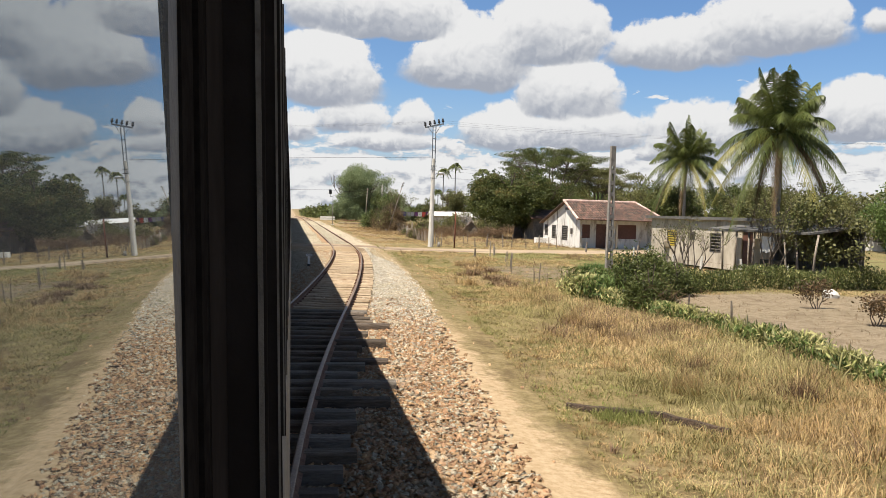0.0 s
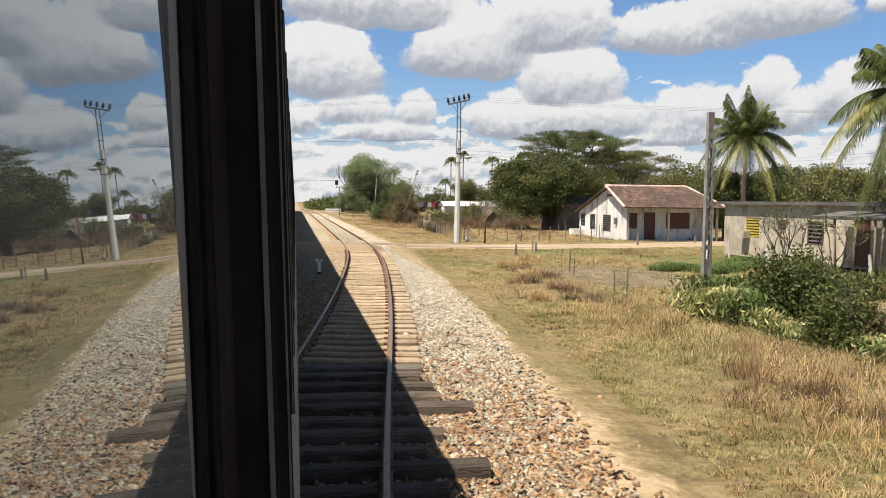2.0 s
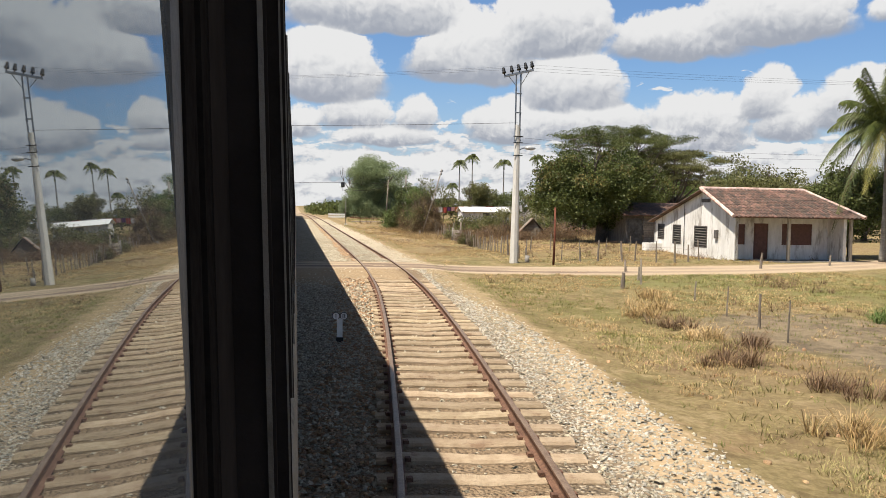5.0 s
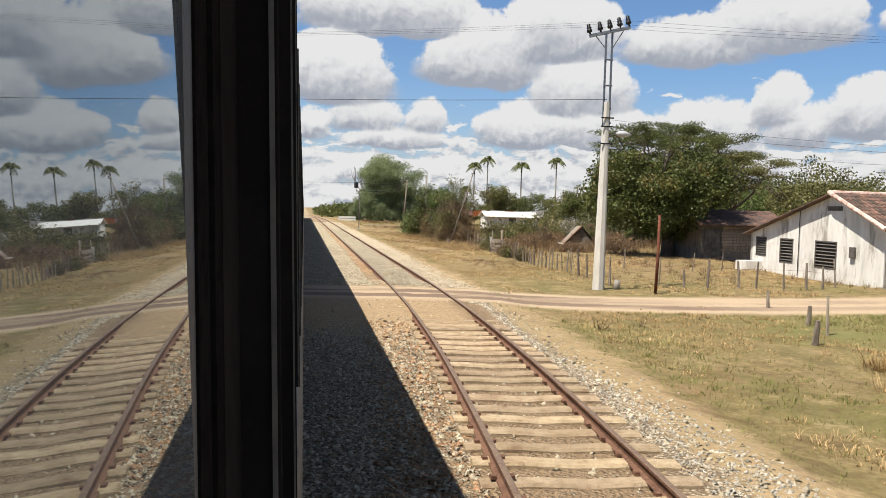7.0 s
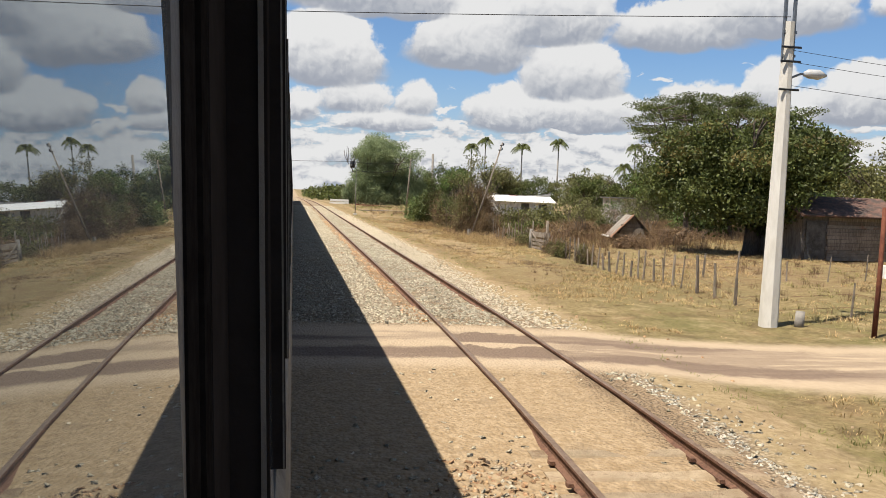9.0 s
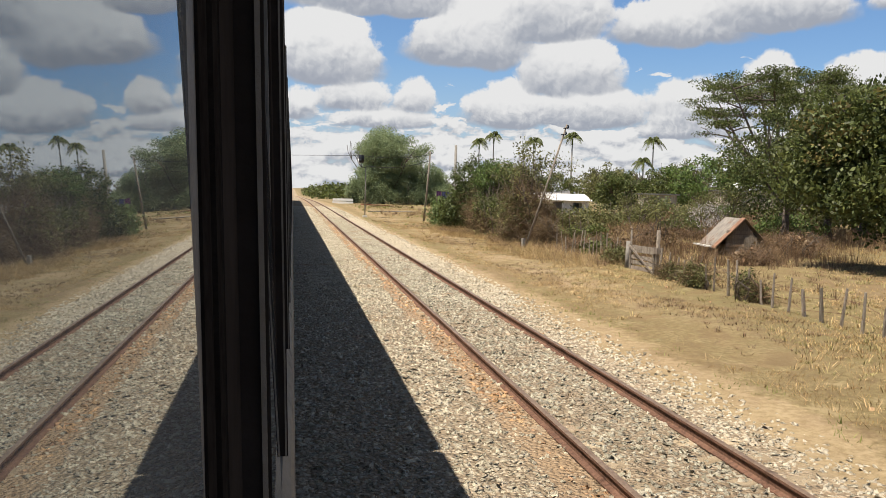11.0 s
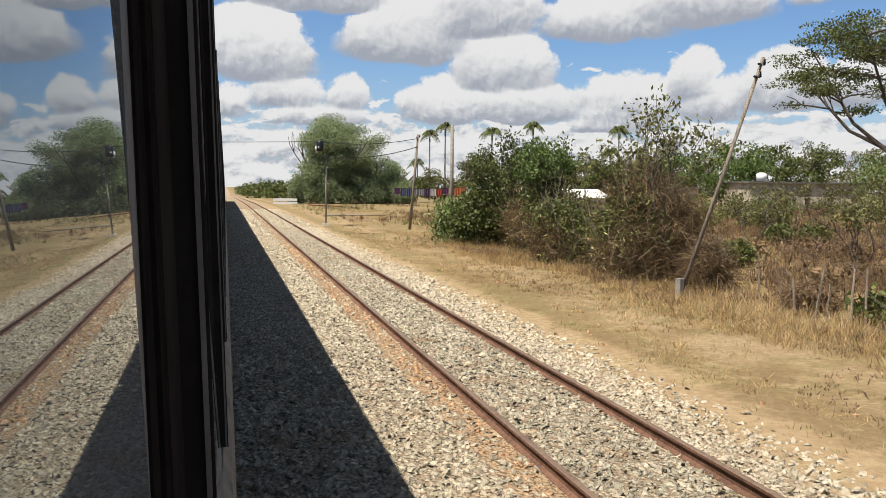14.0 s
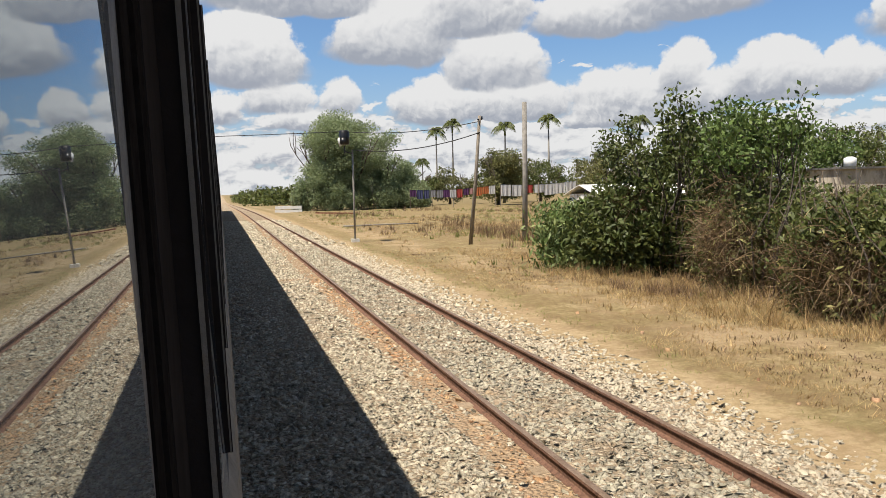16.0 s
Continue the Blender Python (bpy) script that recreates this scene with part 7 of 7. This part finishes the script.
blades("green_weeds", "green grass tuft beside the old timber", 60, (4.4, 5.2, 10.6, 11.2), 0.2, 0.013, M["green_grass"], 39, 18, 0.6)
def field_rule(a, b, lo):
    return lambda x, y, r: patchy(a, b, lo)(x, y, r) & ((((x - 12.7) / 3.4) ** 2 + ((y - 38.8) / 5.2) ** 2 > 0.8) | (r.uniform(size=len(x)) < 0.12))


tufts("dry_grass", "short dry grass in the field", 14000, (5, 24, 28, 60), 0.12, 0.013, M["straw"], 3, 10, field_rule(0.6, 0.4, -0.3))
tufts("dry_grass", "olive grass clumps in the field", 8000, (5, 24, 28, 57), 0.14, 0.013, M["olive_straw"], 63, 10, field_rule(0.5, 0.6, 0.0))
tufts("brown_grass", "brown weed clumps in the field", 700, (7, 20, 28, 57), 0.34, 0.013, M["weed"], 12, 18, field_rule(0.5, 0.45, 1.1))
blades("green_grass", "short green grass in the field", 9000, (5, 24, 28, 57), 0.12, 0.016, M["green_grass"], 4, 9, 0.9, lambda x, y, r: grass_rule(0.9, 24, 0.2)(x, y, r) & ((y > 44) | (r.uniform(size=len(x)) < 0.4)))
for k_, (x, y) in enumerate([(9.1, 42.8), (9.3, 41.2), (9.1, 39.2), (9.4, 38.0), (11.3, 46.6), (8.7, 33.9), (7.0, 31.4), (8.4, 31.3), (9.6, 28.9), (8.1, 36.5), (10.2, 44.6)]):
    tufts("grass_tussock", "brown tussock of dry grass", 16, (x - 0.5, x + 0.5, y - 0.5, y + 0.5), 0.40, 0.013, M["weed" if k_ % 2 else "straw"], 220 + k_, 30)
for x, y, w, k_ in ((16.2, 41.4, 1.2, 1), (17.6, 40.2, 1.3, 2), (19.2, 42.0, 1.5, 3), (21.0, 43.6, 1.3, 4)):
    tufts("green_weeds", "lush dark green grass patch in the dry field", 170, (x - w, x + w, y - 0.9, y + 0.9), 0.42, 0.017, M["lush"], 30 + k_, 26,
          lambda px_, py_, r, x=x, y=y, w=w: ((px_ - x) / w) ** 2 + ((py_ - y) / 0.9) ** 2 < 0.4 + 0.6 * r.uniform(size=len(px_)))
tufts("dry_grass", "dry grass along the fence", 9000, (5.5, 26, 60, 100), 0.14, 0.014, M["straw"], 5, 10, lambda x, y, r: patchy(0.6, 0.4, -0.2)(x, y, r) & ((x > 9.0) | (r.uniform(size=len(x)) < 0.35)))
tufts("dry_grass", "olive grass clumps along the fence", 3000, (5.5, 26, 60, 100), 0.17, 0.014, M["olive_straw"], 65, 11, lambda x, y, r: patchy(0.7, 0.5, 0.4)(x, y, r) & (x > 8.0))
blades("tall_dry_grass", "dry brown weeds along the fence", 350, (12.5, 30, 62, 100), 0.38, 0.016, M["weed"], 13, 22, 0.6, lambda x, y, r: np.abs(y - road_mid(x)) > 3.0)
tufts("brown_grass", "withered brown weeds along the foot of the bushes", 1500, (8.6, 12.6, 84, 119), 0.38, 0.013, M["weed"], 68, 16, lambda x, y, r: (x > 10.1 + 0.7 * np.sin(y * 0.45)) & (np.sin(y * 1.3) + np.sin(x * 2.1 + y * 0.7) + r.uniform(-0.8, 0.8, len(x)) > 0.0))
tufts("short_grass", "matted orange-brown grass beside the dirt path", 5000, (6.6, 11.5, 64, 122), 0.10, 0.013, M["weed"], 69, 9, lambda x, y, r: (x > stone_edge(y) + 1.6) & (np.sin(x * 1.1 + y * 0.31) + np.sin(y * 0.47 - x * 0.8) + r.uniform(-0.7, 0.7, len(x)) > 0.5))
blades("dry_grass", "long dry grass at the foot of the bushes", 2600, (8.0, 13.5, 84, 112), 0.24, 0.014, M["straw"], 6, 11, 1.0, lambda x, y, r: (x > 9.2 + 0.6 * np.sin(y * 0.4)) & (x < 13))
blades("dry_grass", "dry grass beyond the bushes", 9000, (6.5, 40, 100, 170), 0.18, 0.025, M["straw"], 7, 8, 0.9, grass_rule(1.8, 40, 0.2))
blades("green_grass", "green weeds along the edge of the ballast", 2200, (4.5, 8, 20, 130), 0.09, 0.016, M["green_grass"], 8, 9, 1.0, lambda x, y, r: np.abs(x - stone_edge(y) - 0.8) < 0.35)

TUSSOCKS = [(7.58, 20.8), (7.54, 19.2), (7.6, 17.6), (7.5, 16.8), (8.4, 25.3), (9.7, 25.0), (8.6, 15.0), (7.2, 13.6), (8.9, 18.2), (6.6, 12.4), (9.2, 13.0), (8.0, 11.6), (8.6, 22.8)]
for k_, (x, y) in enumerate(TUSSOCKS):
    blades("grass_tussock", "brown tussock of dry grass", 14, (x - 0.22, x + 0.22, y - 0.22, y + 0.22), 0.42, 0.012, M["weed" if k_ % 3 else "straw"], 200 + k_, 34, 0.55)
blades("tall_brown_weeds", "tall red-brown dry weeds beyond the fence", 5200, (13, 46, 84, 145), 0.75, 0.022, M["weed"], 14, 14, 0.35, lambda x, y, r: (np.sin(x * 0.3 + y * 0.17) + np.sin(y * 0.33 - x * 0.2) + r.uniform(-0.8, 0.8, len(x)) > -0.5) & (x > 13.5 + 0.6 * np.sin(y)))
blades("tall_dry_grass", "pale straw grass among the brown weeds", 3600, (13, 46, 84, 145), 0.5, 0.02, M["straw"], 15, 12, 0.5, lambda x, y, r: np.sin(x * 0.3 + y * 0.17) + r.uniform(-0.8, 0.8, len(x)) < 0.3)
blades("tall_dry_grass", "long straw grass along the vines", 450, (9.2, 12.2, 84, 113), 0.5, 0.014, M["straw"], 16, 18, 0.8, lambda x, y, r: x > 9.6 + 0.5 * np.sin(y * 0.6))

blades("tall_brown_weeds", "patches of brown weeds on the far meadow", 1500, (9, 48, 118, 196), 0.55, 0.03, M["weed"], 18, 14, 0.45, lambda x, y, r: np.sin(x * 0.5 + y * 0.11) + np.sin(y * 0.21 - x * 0.3) + r.uniform(-0.6, 0.6, len(x)) > 0.5)
blades("green_weeds", "green weeds on the far meadow", 2600, (8, 48, 112, 196), 0.3, 0.03, M["green_grass"], 19, 12, 0.6, lambda x, y, r: np.sin(x * 0.4 - y * 0.13) + np.sin(y * 0.17 + x * 0.3) + r.uniform(-0.6, 0.6, len(x)) > 0.3)

blades("dry_grass", "short dry grass beside the ballast", 9000, (6, 11.5, 64, 124), 0.11, 0.014, M["straw"], 20, 9, 1.1, lambda x, y, r: (x > stone_edge(y) + 1.0) & (np.sin(x * 1.3 + y * 0.37) + np.sin(y * 0.53 - x) + r.uniform(-1, 1, len(x)) > 0.1))

blades("yard_litter", "scattered dry litter and weeds in the bare yard", 420, (11.5, 24, 9, 28), 0.12, 0.014, M["weed"], 21, 8, 1.2)

# old sleepers lying in the grass
for at_, turn_, half, thick in (((4.75, 11.2, -0.395), -26, 0.72, 0.055), ((5.60, 10.45, -0.40), -60, 0.55, 0.042)):
    lg = thing("old_timber", "dark broken old timber lying in the dry grass", "timber", at_, turn_)
    g = Geo()
    g.sweep([(-thick, -0.05), (thick, -0.05), (thick * 1.1, 0.05), (thick * 0.7, 0.085), (-thick * 0.8, 0.08), (-thick, 0.04)],
            [lambda p, q, s=s, d=d: (s, p + d, q + 0.4 * abs(d)) for s, d in ((-half, 0.03), (-half * 0.5, -0.01), (0.0, 0.015), (half * 0.6, -0.02), (half, 0.01))])
    part("beam", g, M["brown_timber"], lg)
for x, y, t in ((16.5, 20.5, 1), (19.0, 21.5, 2), (17.6, 24.5, 3)):
    sparse_tree("dead_shrub", "small dry bare shrub in the yard", (x, y), 0.9, 60 + t, M["brown"], 0.9, 5, 0.05, 0.02, 4)
rk = thing("pale_boulder", "pale weathered boulder at the yard hedge", "rock", (20.6, 28.2, float(height(20.6, 28.2)) - 0.05))
g = Geo()
g.tube([(0, 0, 0), (0.02, 0, 0.12), (0.05, 0.03, 0.28), (0.08, 0.02, 0.36)], [0.30, 0.34, 0.24, 0.06], 9)
part("stone", g, M["pole"], rk)
# scattered litter of pale stones on the grass
r = np.random.default_rng(12)
n = 230
y = r.uniform(8, 125, n)
x = stone_edge(y) + 0.6 + r.uniform(0, 1, n) ** 1.6 * 7
s_ = r.uniform(0.02, 0.055, n)
cube = np.array([(a, b, c) for c in (-1, 1) for a, b in ((-1, -1), (1, -1), (1, 1), (-1, 1))], float) * 0.5
v = (cube[None] * r.uniform(0.6, 1.4, (n, 1, 3)) + r.uniform(-0.2, 0.2, (n, 8, 3))) * s_[:, None, None] + np.stack([x, y, height(x, y) + s_ * 0.25], -1)[:, None]
f = np.array([(4, 5, 6, 7), (0, 1, 5, 4), (1, 2, 6, 5), (2, 3, 7, 6), (3, 0, 4, 7)])
thing("scattered_stones", "loose pale stones scattered over the dry grass", "stones", kind="stuff",
      data=raw_mesh("scattered_stones", v.reshape(-1, 3), (np.arange(n)[:, None, None] * 8 + f[None]).reshape(-1, 4), M["tan_stone"], 4))

# single ballast stones of the stretch between the rails and the train
LUMP = []
for k_ in range(6):
    rr_ = random.Random(300 + k_)
    g = Geo()
    top = [(0.5 * math.cos(t + rr_.uniform(-.3, .3)), 0.42 * math.sin(t + rr_.uniform(-.3, .3)), 0.35 + rr_.uniform(-.1, .1)) for t in (0.3, 1.9, 3.4, 5.0)]
    low = [(0.62 * math.cos(t), 0.55 * math.sin(t), -0.35) for t in (0.2, 1.8, 3.3, 4.9)]
    g.add(low + top, [(4, 5, 6, 7), (0, 1, 5, 4), (1, 2, 6, 5), (2, 3, 7, 6), (3, 0, 4, 7)])
    LUMP.append(g.mesh("ballast_stone", M["stone"]))
rr_ = random.Random(17)
for k_ in range(300):
    y = rr_.uniform(78.0, 86.0)
    x = rr_.uniform(1.0, 2.6) if k_ % 3 else rr_.uniform(4.6, 5.2)
    z_ = rr_.uniform(0.05, 0.085)
    part("ballast_stone", LUMP[k_ % 6], None, main_track).matrix_basis = pose(x, y, float(height(x, y)) + z_ * 0.35, rr_.uniform(-25, 25), rr_.uniform(-25, 25), rr_.uniform(0, 360)) @ Matrix.Diagonal((z_, z_, z_ * 0.8, 1))
